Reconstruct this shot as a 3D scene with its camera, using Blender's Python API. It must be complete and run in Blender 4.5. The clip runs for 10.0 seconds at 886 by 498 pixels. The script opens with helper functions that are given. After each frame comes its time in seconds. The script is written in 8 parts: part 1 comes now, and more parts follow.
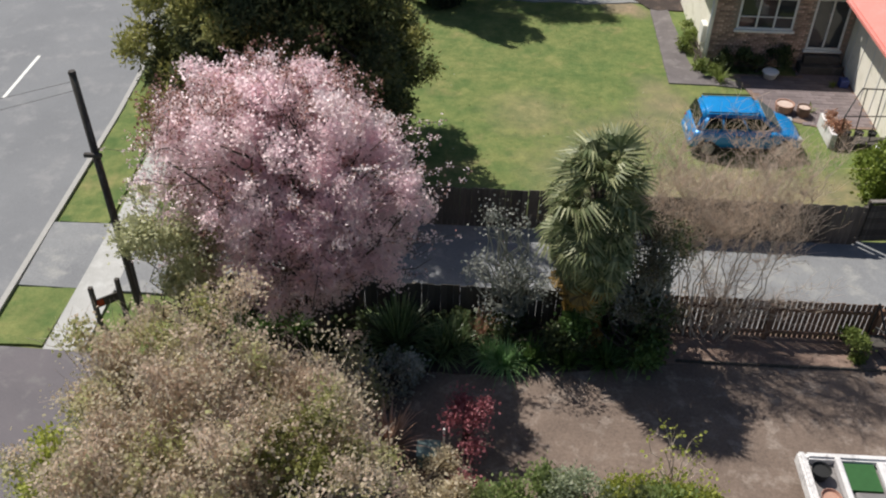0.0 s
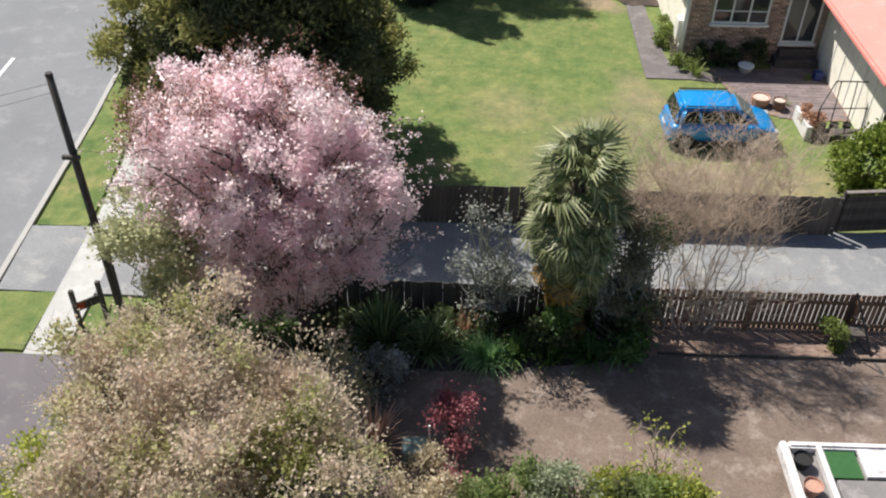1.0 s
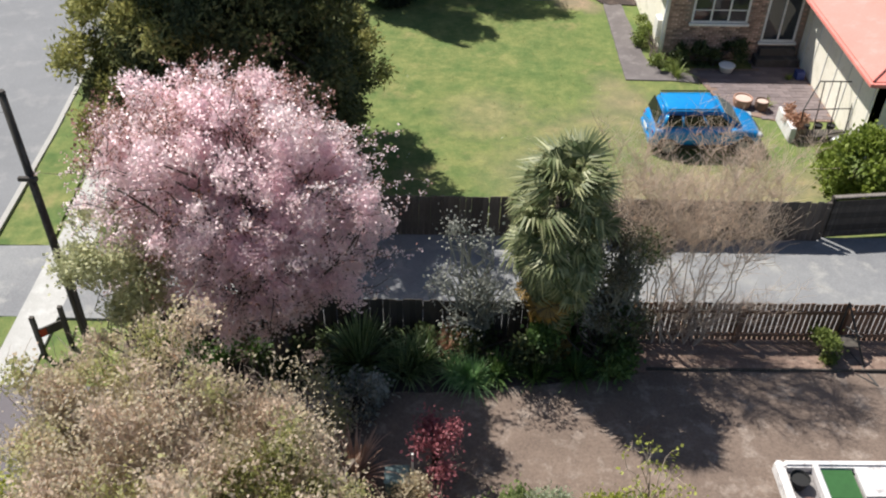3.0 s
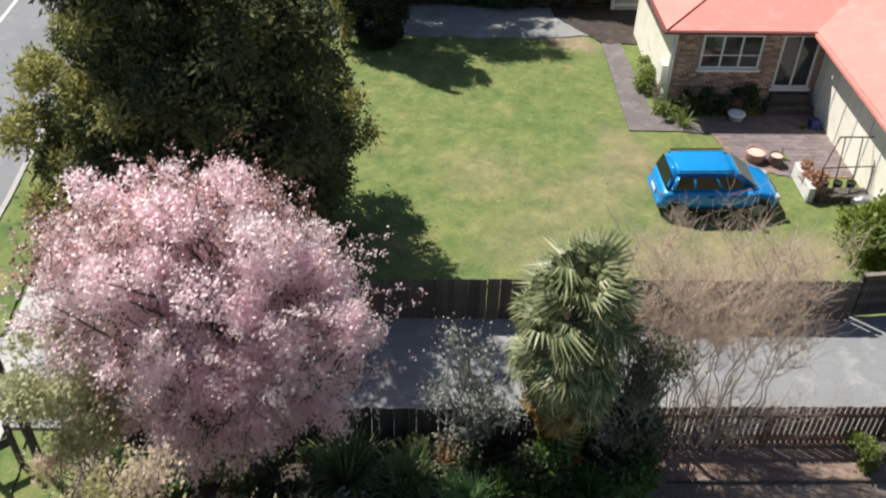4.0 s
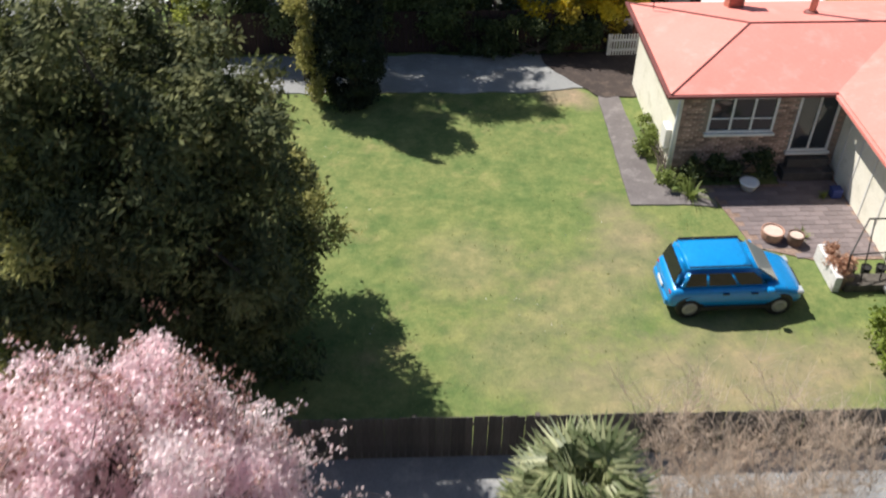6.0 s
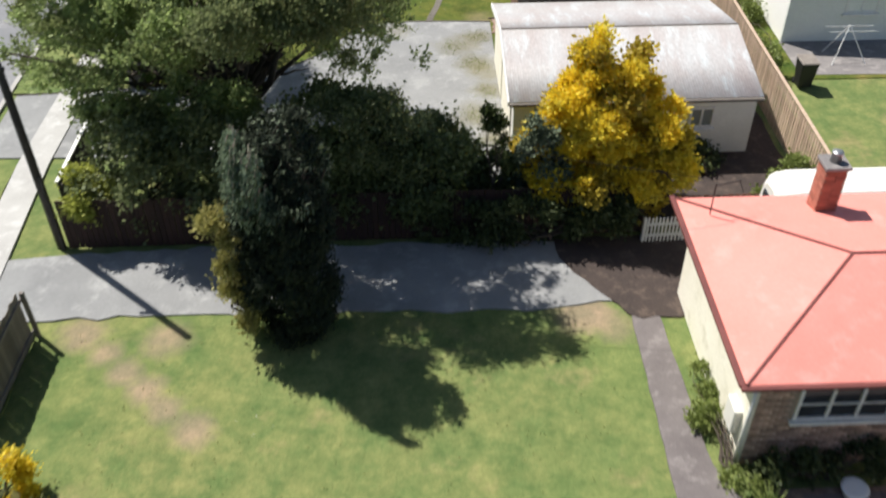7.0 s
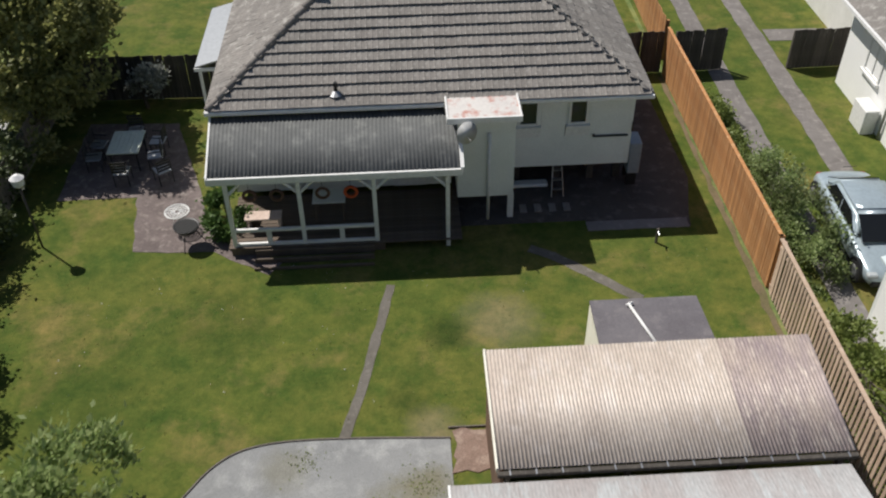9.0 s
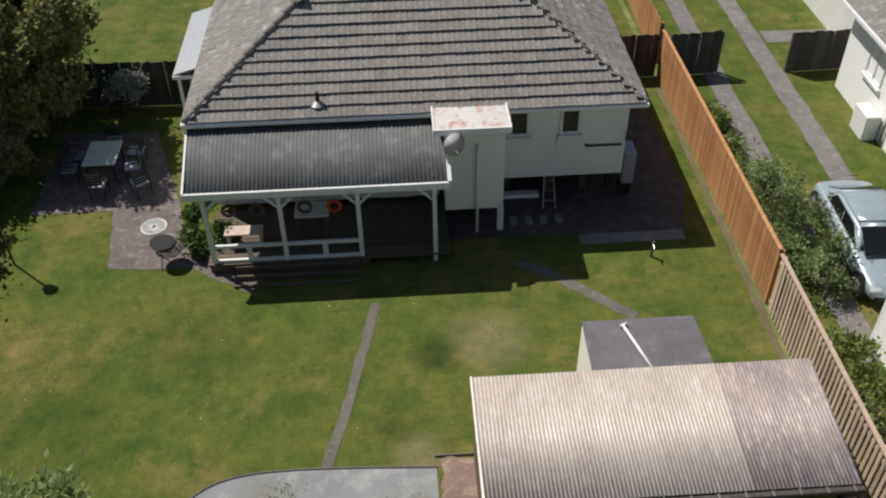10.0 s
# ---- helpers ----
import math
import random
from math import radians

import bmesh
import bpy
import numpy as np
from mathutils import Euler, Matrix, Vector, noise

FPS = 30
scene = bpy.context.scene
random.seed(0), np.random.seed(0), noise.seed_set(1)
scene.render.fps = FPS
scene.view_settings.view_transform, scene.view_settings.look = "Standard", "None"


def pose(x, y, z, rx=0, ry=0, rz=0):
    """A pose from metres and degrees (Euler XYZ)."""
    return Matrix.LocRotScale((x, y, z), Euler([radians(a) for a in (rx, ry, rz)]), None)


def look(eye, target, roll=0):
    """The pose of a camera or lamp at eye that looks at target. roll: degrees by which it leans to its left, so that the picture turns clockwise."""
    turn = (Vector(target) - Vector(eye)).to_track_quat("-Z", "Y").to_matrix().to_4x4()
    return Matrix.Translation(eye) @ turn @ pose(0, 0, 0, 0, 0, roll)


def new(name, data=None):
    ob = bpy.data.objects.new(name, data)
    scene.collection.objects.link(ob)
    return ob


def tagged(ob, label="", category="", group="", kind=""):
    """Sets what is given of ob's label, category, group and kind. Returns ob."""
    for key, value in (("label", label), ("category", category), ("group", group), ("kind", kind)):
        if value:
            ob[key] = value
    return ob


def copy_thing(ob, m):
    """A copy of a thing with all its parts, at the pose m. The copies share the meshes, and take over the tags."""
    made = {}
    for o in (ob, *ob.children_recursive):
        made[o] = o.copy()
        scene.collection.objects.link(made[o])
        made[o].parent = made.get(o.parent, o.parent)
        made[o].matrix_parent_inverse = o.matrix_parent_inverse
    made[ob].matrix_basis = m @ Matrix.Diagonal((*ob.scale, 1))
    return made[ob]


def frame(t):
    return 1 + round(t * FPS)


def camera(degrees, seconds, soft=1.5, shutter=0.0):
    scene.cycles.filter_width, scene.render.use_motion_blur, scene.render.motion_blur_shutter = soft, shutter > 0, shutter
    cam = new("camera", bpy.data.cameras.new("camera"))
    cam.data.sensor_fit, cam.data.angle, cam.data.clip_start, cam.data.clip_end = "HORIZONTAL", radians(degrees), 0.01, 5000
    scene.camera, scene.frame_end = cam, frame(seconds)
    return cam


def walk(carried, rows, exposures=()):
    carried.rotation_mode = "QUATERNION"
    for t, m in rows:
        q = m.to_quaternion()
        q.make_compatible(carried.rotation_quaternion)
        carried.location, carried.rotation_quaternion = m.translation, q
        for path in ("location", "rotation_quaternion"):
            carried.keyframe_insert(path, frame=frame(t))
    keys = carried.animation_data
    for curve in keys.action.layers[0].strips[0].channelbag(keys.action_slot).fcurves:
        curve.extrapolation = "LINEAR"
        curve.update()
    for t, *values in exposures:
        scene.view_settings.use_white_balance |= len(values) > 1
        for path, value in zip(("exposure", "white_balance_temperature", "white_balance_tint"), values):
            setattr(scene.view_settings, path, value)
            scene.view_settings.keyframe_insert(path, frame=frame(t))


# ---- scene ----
cam = camera(51.4, 10.0, 2.1, 0.2)
METRES, EYE, TILT, LEAN, TURN = 40.0, 16.64, -41.25, 3.08, 0.0
EXPOSURES = [(0, 0.25), (0.5, 0.52), (1, 0.66), (3.5, 0.65), (4.5, 0.65), (6.5, 0.68), (7.5, 0.6), (8.2, 0.38), (9, 0.12), (10, 0.08)]
PATH = [
    (0, (1.488, -0.115, 15.406), (1.424, 1.441, 14.152), 1.1),
    (0.5, (1.443, -0.117, 15.432), (1.4, 1.437, 14.175), 1.2),
    (1, (1.427, -0.16, 15.415), (1.408, 1.395, 14.158), 1.2),
    (1.5, (1.392, -0.182, 15.4), (1.396, 1.372, 14.141), 1.2),
    (2, (1.376, -0.021, 15.336), (1.39, 1.532, 14.075), 1.2),
    (3.5, (1.253, 1.284, 15.248), (1.303, 2.827, 13.977), 1.2),
    (3.7, (1.149, 1.73, 15.32), (1.207, 3.271, 14.046), 1.18),
    (4, (1.168, 3.823, 15.431), (1.233, 5.372, 14.167), 1.6),
    (4.5, (1.278, 4.822, 15.365), (1.354, 6.367, 14.097), 1.2),
    (5, (1.253, 5.104, 15.466), (1.34, 6.645, 14.194), 1.5),
    (5.2, (1.232, 5.155, 15.424), (1.324, 6.697, 14.154), 1.6),
    (6.3, (2.24, 11.194, 16.056), (2.287, 12.719, 14.763), -0.4),
    (6.5, (2.656, 13.95, 16.166), (2.688, 15.468, 14.864), -0.9),
    (6.8, (2.806, 16.447, 16.159), (2.848, 17.971, 14.864), -0.83),
    (7, (2.966, 18.525, 16.078), (3.01, 20.051, 14.786), -0.5),
    (7.3, (3.459, 22.723, 16.166), (3.5, 24.26, 14.887), -0.96),
    (7.5, (3.709, 24.525, 16.138), (3.747, 26.066, 14.864), -1.3),
    (7.8, (4.015, 28.38, 16.247), (4.064, 29.92, 14.971), -1.16),
    (8, (4.203, 30.375, 16.169), (4.255, 31.91, 14.888), -1.2),
    (8.2, (4.293, 31.43, 16.126), (4.347, 32.962, 14.841), -1.04),
    (8.5, (4.579, 34.194, 16.159), (4.634, 35.72, 14.867), -1.0),
    (8.7, (4.699, 35.993, 16.187), (4.763, 37.523, 14.899), -0.94),
    (9, (5.058, 38.051, 16.227), (5.13, 39.578, 14.937), -0.9),
    (9.5, (5.284, 38.726, 16.103), (5.355, 40.246, 14.805), -1.1),
    (10, (5.345, 39.094, 16.061), (5.425, 40.612, 14.761), -1.0),
]
walk(cam, [(t, look(eye, target, roll)) for t, eye, target, roll in PATH], EXPOSURES)

# world, sun, exposure
SUN_FROM = Vector((-0.53, 0.47, 1.0)).normalized()
world = bpy.data.worlds.new("sky_world")
scene.world = world
world.use_nodes = True
wn = world.node_tree.nodes
wn.clear()
sky = wn.new("ShaderNodeTexSky")
sky.sky_type = "NISHITA"
sky.sun_disc = False
sky.sun_elevation = math.asin(SUN_FROM.z)
sky.sun_rotation = math.atan2(SUN_FROM.x, SUN_FROM.y)
sky.air_density, sky.dust_density, sky.ozone_density = 1.0, 0.8, 1.0
bgnode = wn.new("ShaderNodeBackground")
bgnode.inputs["Strength"].default_value = 0.060
wout = wn.new("ShaderNodeOutputWorld")
world.node_tree.links.new(sky.outputs[0], bgnode.inputs[0])
world.node_tree.links.new(bgnode.outputs[0], wout.inputs[0])
sun_data = bpy.data.lights.new("sun", "SUN")
sun_data.energy, sun_data.angle, sun_data.color = 4.65, radians(0.55), (1.0, 0.95, 0.88)
sun_lamp = new("sun", sun_data)
sun_lamp.rotation_euler = SUN_FROM.to_track_quat("Z", "Y").to_euler()
sun_lamp.location = (0, 30, 60)
scene.view_settings.exposure = 0.0

# ---- materials ----
def nodes_of(name):
    m = bpy.data.materials.new(name)
    m.use_nodes = True
    nt = m.node_tree
    return m, nt, nt.nodes["Principled BSDF"]


def add(nt, kind, **values):
    n = nt.nodes.new(kind)
    for key, value in values.items():
        n.inputs[key].default_value = value
    return n


def mixc(nt, fac, a, b, mode="MIX"):
    n = nt.nodes.new("ShaderNodeMix")
    n.data_type, n.blend_type = "RGBA", mode
    for sock, value in ((n.inputs[0], fac), (n.inputs[6], a), (n.inputs[7], b)):
        if isinstance(value, (int, float)):
            sock.default_value = value
        elif isinstance(value, tuple):
            sock.default_value = (*value, 1)
        else:
            nt.links.new(value, sock)
    return n.outputs[2]


def ramp(nt, src, lo, hi):
    n = nt.nodes.new("ShaderNodeMapRange")
    n.inputs[1].default_value, n.inputs[2].default_value = lo, hi
    nt.links.new(src, n.inputs[0])
    return n.outputs[0]


def noise_tex(nt, vec, scale, detail=4.0, rough=0.6):
    n = add(nt, "ShaderNodeTexNoise", Scale=scale, Detail=detail, Roughness=rough)
    nt.links.new(vec, n.inputs["Vector"])
    return n.outputs["Fac"]


def spotted(nt, vec, col, spots, colour, ragged=0.9):
    """Patches with a soft, ragged edge round places of the ground: rows of x, y, radius, strength."""
    wave = noise_tex(nt, vec, 1.7, 6.0, 0.75)
    flat = nt.nodes.new("ShaderNodeVectorMath")
    flat.operation = "MULTIPLY"
    flat.inputs[1].default_value = (1, 1, 0)
    nt.links.new(vec, flat.inputs[0])
    for x, y, r, strength in spots:
        far = nt.nodes.new("ShaderNodeVectorMath")
        far.operation = "DISTANCE"
        far.inputs[1].default_value = (x, y, 0)
        nt.links.new(flat.outputs[0], far.inputs[0])
        bend = nt.nodes.new("ShaderNodeMath")
        bend.operation = "MULTIPLY_ADD"
        bend.inputs[1].default_value = r * ragged * 2.2
        nt.links.new(wave, bend.inputs[0])
        nt.links.new(far.outputs["Value"], bend.inputs[2])
        n = nt.nodes.new("ShaderNodeMapRange")
        n.inputs[1].default_value, n.inputs[2].default_value = r * (1.45 + ragged * 1.1), r * (0.45 + ragged * 1.1)
        n.inputs[4].default_value = strength
        nt.links.new(bend.outputs[0], n.inputs[0])
        col = mixc(nt, n.outputs[0], col, colour)
    return col


def surface(name, base, dark, light=None, big=0.6, small=25.0, rough=0.85, metal=0.0, bump=0.3, depth=0.01,
            vary=0.0, stretch=(1, 1, 1), grain=0.25, spots=(), spot_colour=(0.2, 0.17, 0.1)):
    """A surface whose colour drifts at a large and a small scale, with fine relief; vary: difference from piece to piece."""
    m, nt, p = nodes_of(name)
    co = nt.nodes.new("ShaderNodeTexCoord")
    mp = nt.nodes.new("ShaderNodeMapping")
    mp.inputs["Scale"].default_value = stretch
    nt.links.new(co.outputs["Object"], mp.inputs["Vector"])
    vec = mp.outputs[0]
    large = noise_tex(nt, vec, big, 5.0, 0.65)
    fine = noise_tex(nt, vec, small, 3.0, 0.7)
    col = mixc(nt, ramp(nt, large, 0.35, 0.68), base, dark)
    if light:
        col = mixc(nt, ramp(nt, noise_tex(nt, vec, big * 2.7, 6.0, 0.7), 0.52, 0.66), col, light)
    if spots:
        col = spotted(nt, vec, col, spots, spot_colour)
    shade = ramp(nt, fine, 0.25, 0.75)
    col = mixc(nt, grain, col, mixc(nt, shade, (0.25, 0.25, 0.25), (1.6, 1.6, 1.6)), "MULTIPLY")
    if vary:
        info = nt.nodes.new("ShaderNodeObjectInfo")
        v = nt.nodes.new("ShaderNodeMapRange")
        v.inputs[3].default_value, v.inputs[4].default_value = 1 - vary, 1 + vary
        nt.links.new(info.outputs["Random"], v.inputs[0])
        cc = nt.nodes.new("ShaderNodeCombineColor")
        for k in range(3):
            nt.links.new(v.outputs[0], cc.inputs[k])
        col = mixc(nt, 1.0, col, cc.outputs[0], "MULTIPLY")
    nt.links.new(col, p.inputs["Base Color"])
    p.inputs["Roughness"].default_value, p.inputs["Metallic"].default_value = rough, metal
    if bump:
        b = add(nt, "ShaderNodeBump", Strength=bump, Distance=depth)
        nt.links.new(fine, b.inputs["Height"])
        nt.links.new(b.outputs[0], p.inputs["Normal"])
    return m


def foliage(name, c1, c2, c3=None, through_light=0.35, rough=0.6):
    """Leaves: each leaf has a shade of its own, and lets some light through."""
    m, nt, p = nodes_of(name)
    geo = nt.nodes.new("ShaderNodeNewGeometry")
    co = nt.nodes.new("ShaderNodeTexCoord")
    col = mixc(nt, geo.outputs["Random Per Island"], c1, c2)
    if c3:
        col = mixc(nt, ramp(nt, noise_tex(nt, co.outputs["Object"], 0.9, 3.0), 0.48, 0.62), col, c3)
    nt.links.new(col, p.inputs["Base Color"])
    p.inputs["Roughness"].default_value = rough
    tr = nt.nodes.new("ShaderNodeBsdfTranslucent")
    nt.links.new(col, tr.inputs["Color"])
    mx = nt.nodes.new("ShaderNodeMixShader")
    mx.inputs[0].default_value = through_light
    out = nt.nodes["Material Output"]
    nt.links.new(p.outputs[0], mx.inputs[1])
    nt.links.new(tr.outputs[0], mx.inputs[2])
    nt.links.new(mx.outputs[0], out.inputs["Surface"])
    return m


def plain(name, base, rough=0.5, metal=0.0, coat=0.0):
    return_m, nt, p = nodes_of(name)
    co = nt.nodes.new("ShaderNodeTexCoord")
    f = noise_tex(nt, co.outputs["Object"], 9.0, 5.0)
    nt.links.new(mixc(nt, ramp(nt, f, 0.3, 0.7), base, tuple(0.82 * v for v in base)), p.inputs["Base Color"])
    p.inputs["Roughness"].default_value, p.inputs["Metallic"].default_value = rough, metal
    p.inputs["Coat Weight"].default_value = coat
    return return_m


def lawn_material(name, a, b, deep, dry, dry_from, worn=(), lush=()):
    m, nt, p = nodes_of(name)
    co = nt.nodes.new("ShaderNodeTexCoord")
    vec = co.outputs["Object"]
    n1 = noise_tex(nt, vec, 0.22, 5.0, 0.62)
    n2 = noise_tex(nt, vec, 0.9, 7.0, 0.75)
    n3 = noise_tex(nt, vec, 14.0, 4.0, 0.75)
    n4 = noise_tex(nt, vec, 60.0, 3.0, 0.7)
    col = mixc(nt, ramp(nt, n1, 0.36, 0.66), a, b)
    col = mixc(nt, ramp(nt, n2, 0.44, 0.64), col, deep)
    # dry, worn patches
    n5 = noise_tex(nt, vec, 0.34, 7.0, 0.7)
    col = mixc(nt, ramp(nt, n5, dry_from, dry_from + 0.17), col, dry)
    col = spotted(nt, vec, col, worn, (0.29, 0.225, 0.17))
    col = spotted(nt, vec, col, lush, tuple(0.62 * v for v in deep), 0.5)
    n6 = noise_tex(nt, vec, 3.4, 5.0, 0.75)
    n7 = noise_tex(nt, vec, 1.3, 3.0, 0.6)
    col = mixc(nt, 0.5, col, mixc(nt, ramp(nt, n6, 0.36, 0.64), (0.6, 0.72, 0.6), (1.3, 1.22, 1.15)), "MULTIPLY")
    col = mixc(nt, 0.6, col, mixc(nt, ramp(nt, n7, 0.36, 0.64), (0.72, 0.82, 0.76), (1.25, 1.16, 1.16)), "MULTIPLY")
    col = mixc(nt, 0.30, col, mixc(nt, ramp(nt, n3, 0.25, 0.75), (0.45, 0.5, 0.4), (1.45, 1.4, 1.3)), "MULTIPLY")
    col = mixc(nt, 0.22, col, mixc(nt, ramp(nt, n4, 0.3, 0.7), (0.35, 0.4, 0.3), (1.6, 1.5, 1.4)), "MULTIPLY")
    nt.links.new(col, p.inputs["Base Color"])
    p.inputs["Roughness"].default_value = 0.95
    p.inputs["Specular IOR Level"].default_value = 0.15
    b = add(nt, "ShaderNodeBump", Strength=0.5, Distance=0.04)
    nt.links.new(n3, b.inputs["Height"])
    nt.links.new(b.outputs[0], p.inputs["Normal"])
    return m


def glass_material(name, tint=(0.03, 0.035, 0.04)):
    """A dark-looking pane: glossy, with little light coming back from behind it."""
    m, nt, p = nodes_of(name)
    p.inputs["Base Color"].default_value = (*tint, 1)
    p.inputs["Roughness"].default_value = 0.04
    p.inputs["IOR"].default_value = 1.5
    return m


WORN_SPOTS = ((7.1, 34.8, 0.5, 0.8), (6.6, 34.6, 0.4, 0.6), (9.0, 22.2, 1.6, 0.6), (10.8, 22.0, 1.2, 0.55), (7.0, 22.0, 1.3, 0.45), (4.3, 23.0, 1.4, 0.3), (7.6, 26.4, 1.2, 0.4), (5.6, 21.5, 1.1, 0.4), (12.2, 22.6, 0.9, 0.5), (3.2, 26.3, 1.3, 0.3), (6.0, 25.0, 1.5, 0.3),
              (-5.4, 34.7, 0.55, 0.85), (-4.7, 34.0, 0.38, 0.8), (-4.1, 33.4, 0.4, 0.85), (-3.5, 32.8, 0.42, 0.85), (-2.9, 32.2, 0.4, 0.8), (-2.2, 31.6, 0.48, 0.85), (-3.3, 34.4, 0.55, 0.8), (6.8, 35.1, 0.7, 0.9), (7.6, 34.4, 0.5, 0.7), (7.7, 27.5, 0.9, 0.45), (7.4, 28.6, 0.6, 0.35))
M_GRASS = lawn_material("grass", (0.153, 0.194, 0.074), (0.202, 0.217, 0.090), (0.108, 0.160, 0.060), (0.280, 0.235, 0.125), 0.56, WORN_SPOTS)
M_GRASS_DEEP = lawn_material("deep_grass", (0.090, 0.117, 0.025), (0.126, 0.132, 0.033), (0.056, 0.092, 0.019), (0.195, 0.160, 0.060), 0.52, ((12.9, 52.2, 0.6, 0.8), (5.4, 51.2, 0.5, 0.4), (7.2, 54.4, 0.9, 0.35), (13.6, 50.5, 0.5, 0.8)), ((5.9, 54.0, 0.55, 0.8), (4.9, 51.9, 0.5, 0.5), (0.2, 54.6, 1.2, 0.35), (-2.6, 52.6, 1.6, 0.3)))
M_ROAD = surface("asphalt", (0.20, 0.205, 0.215), (0.17, 0.175, 0.185), (0.24, 0.24, 0.245), 0.35, 45, 0.9, bump=0.4, depth=0.008)
M_DRIVE = surface("drive_concrete", (0.245, 0.25, 0.255), (0.185, 0.19, 0.20), (0.30, 0.30, 0.29), 0.5, 22, 0.9, bump=0.4)
M_ENTRY = surface("entry_asphalt", (0.15, 0.135, 0.145), (0.12, 0.11, 0.12), (0.18, 0.17, 0.17), 0.5, 40, 0.92, bump=0.4)
M_PATH = surface("footpath_concrete", (0.44, 0.437, 0.42), (0.35, 0.345, 0.33), (0.50, 0.50, 0.485), 0.6, 30, 0.9, bump=0.3)
M_KERB = surface("kerb_concrete", (0.38, 0.37, 0.35), (0.36, 0.35, 0.33), None, 1.2, 30, 0.9, bump=0.3)
M_GRAVEL = surface("gravel", (0.285, 0.29, 0.29), (0.215, 0.22, 0.222), (0.35, 0.355, 0.35), 0.45, 38, 0.95, bump=0.8, depth=0.02, grain=0.45,
                   spots=((5.0, 47.6, 0.6, 0.7), (4.9, 44.2, 0.7, 0.7), (4.5, 48.9, 0.7, 0.6), (5.3, 45.8, 0.5, 0.7), (5.2, 49.6, 0.5, 0.7), (5.5, 42.9, 0.6, 0.7), (5.4, 47.0, 0.6, 0.6), (3.8, 42.2, 0.7, 0.5), (2.2, 50.2, 0.5, 0.4)), spot_colour=(0.17, 0.155, 0.085))
M_DIRT = surface("dirt", (0.20, 0.150, 0.120), (0.135, 0.100, 0.080), (0.27, 0.22, 0.185), 0.7, 18, 0.95, bump=0.7, depth=0.02, grain=0.4)
M_SOIL = surface("bark_soil", (0.29, 0.20, 0.16), (0.19, 0.13, 0.10), (0.37, 0.28, 0.225), 1.4, 26, 0.95, bump=0.9, depth=0.03, grain=0.5)
M_WORN = surface("worn_earth", (0.155, 0.115, 0.07), (0.105, 0.095, 0.04), None, 1.1, 20, 0.95, bump=0.5, grain=0.4)
M_PAVER = surface("paver", (0.19, 0.155, 0.155), (0.13, 0.105, 0.11), (0.25, 0.21, 0.205), 1.0, 30, 0.9, bump=0.3, vary=0.16)
M_WORNPATH = surface("worn_path", (0.150, 0.136, 0.118), (0.105, 0.095, 0.078), (0.20, 0.185, 0.16), 1.1, 30, 0.92, bump=0.35, grain=0.35)
M_CONC = surface("grey_concrete", (0.22, 0.205, 0.20), (0.16, 0.15, 0.15), (0.29, 0.27, 0.26), 0.9, 30, 0.9, bump=0.3)
M_PAVE = surface("old_pavement", (0.17, 0.152, 0.15), (0.12, 0.105, 0.105), (0.22, 0.20, 0.195), 0.9, 30, 0.9, bump=0.3)
M_APRON = surface("dark_apron", (0.085, 0.074, 0.068), (0.060, 0.052, 0.048), (0.135, 0.12, 0.11), 0.9, 30, 0.9, bump=0.3)
M_ROOF_RED = surface("red_roof_paint", (0.74, 0.255, 0.215), (0.69, 0.225, 0.185), (0.76, 0.29, 0.25), 0.5, 14, 0.7, bump=0.15, depth=0.006, grain=0.1)
M_ROOF_DKRED = surface("dark_red_trim", (0.19, 0.055, 0.046), (0.13, 0.04, 0.036), None, 1.2, 20, 0.6, bump=0.1)
M_BRICK = surface("facing_brick", (0.46, 0.30, 0.23), (0.31, 0.195, 0.15), (0.60, 0.47, 0.37), 3.0, 40, 0.9, bump=0.4, vary=0.45)
M_MORTAR = surface("mortar", (0.34, 0.27, 0.215), (0.26, 0.205, 0.165), None, 2.0, 40, 0.95, bump=0.3)
M_CHIMBRICK = surface("chimney_brick", (0.40, 0.15, 0.10), (0.26, 0.095, 0.07), (0.48, 0.23, 0.16), 2.5, 40, 0.9, bump=0.4, vary=0.25)
M_WHITE = surface("white_paint", (0.78, 0.77, 0.73), (0.66, 0.65, 0.61), None, 0.9, 18, 0.6, bump=0.1, grain=0.1)
M_BRIGHT = surface("fresh_white_paint", (0.90, 0.90, 0.88), (0.84, 0.84, 0.82), None, 0.6, 18, 0.55, bump=0.08, grain=0.06)
M_CREAM = surface("cream_paint", (0.85, 0.82, 0.71), (0.78, 0.74, 0.62), (0.70, 0.67, 0.55), 0.7, 16, 0.75, bump=0.15, grain=0.12)
M_FRAME = plain("white_frame", (0.8, 0.8, 0.78), 0.45)
M_PALEBLUE = surface("pale_weatherboard", (0.78, 0.80, 0.77), (0.70, 0.725, 0.70), None, 0.8, 18, 0.6, bump=0.1, grain=0.1)
M_TILE = surface("concrete_tile", (0.25, 0.23, 0.21), (0.17, 0.158, 0.146), (0.38, 0.365, 0.335), 1.1, 24, 0.9, bump=0.4, vary=0.13, grain=0.4)
M_RIDGE = surface("ridge_cap", (0.25, 0.225, 0.205), (0.17, 0.155, 0.14), (0.33, 0.31, 0.28), 2.0, 24, 0.9, bump=0.4, vary=0.15)
M_PORCHROOF = surface("grey_corrugated", (0.125, 0.13, 0.13), (0.095, 0.10, 0.10), (0.175, 0.18, 0.175), 0.8, 14, 0.95, bump=0.1, grain=0.2)
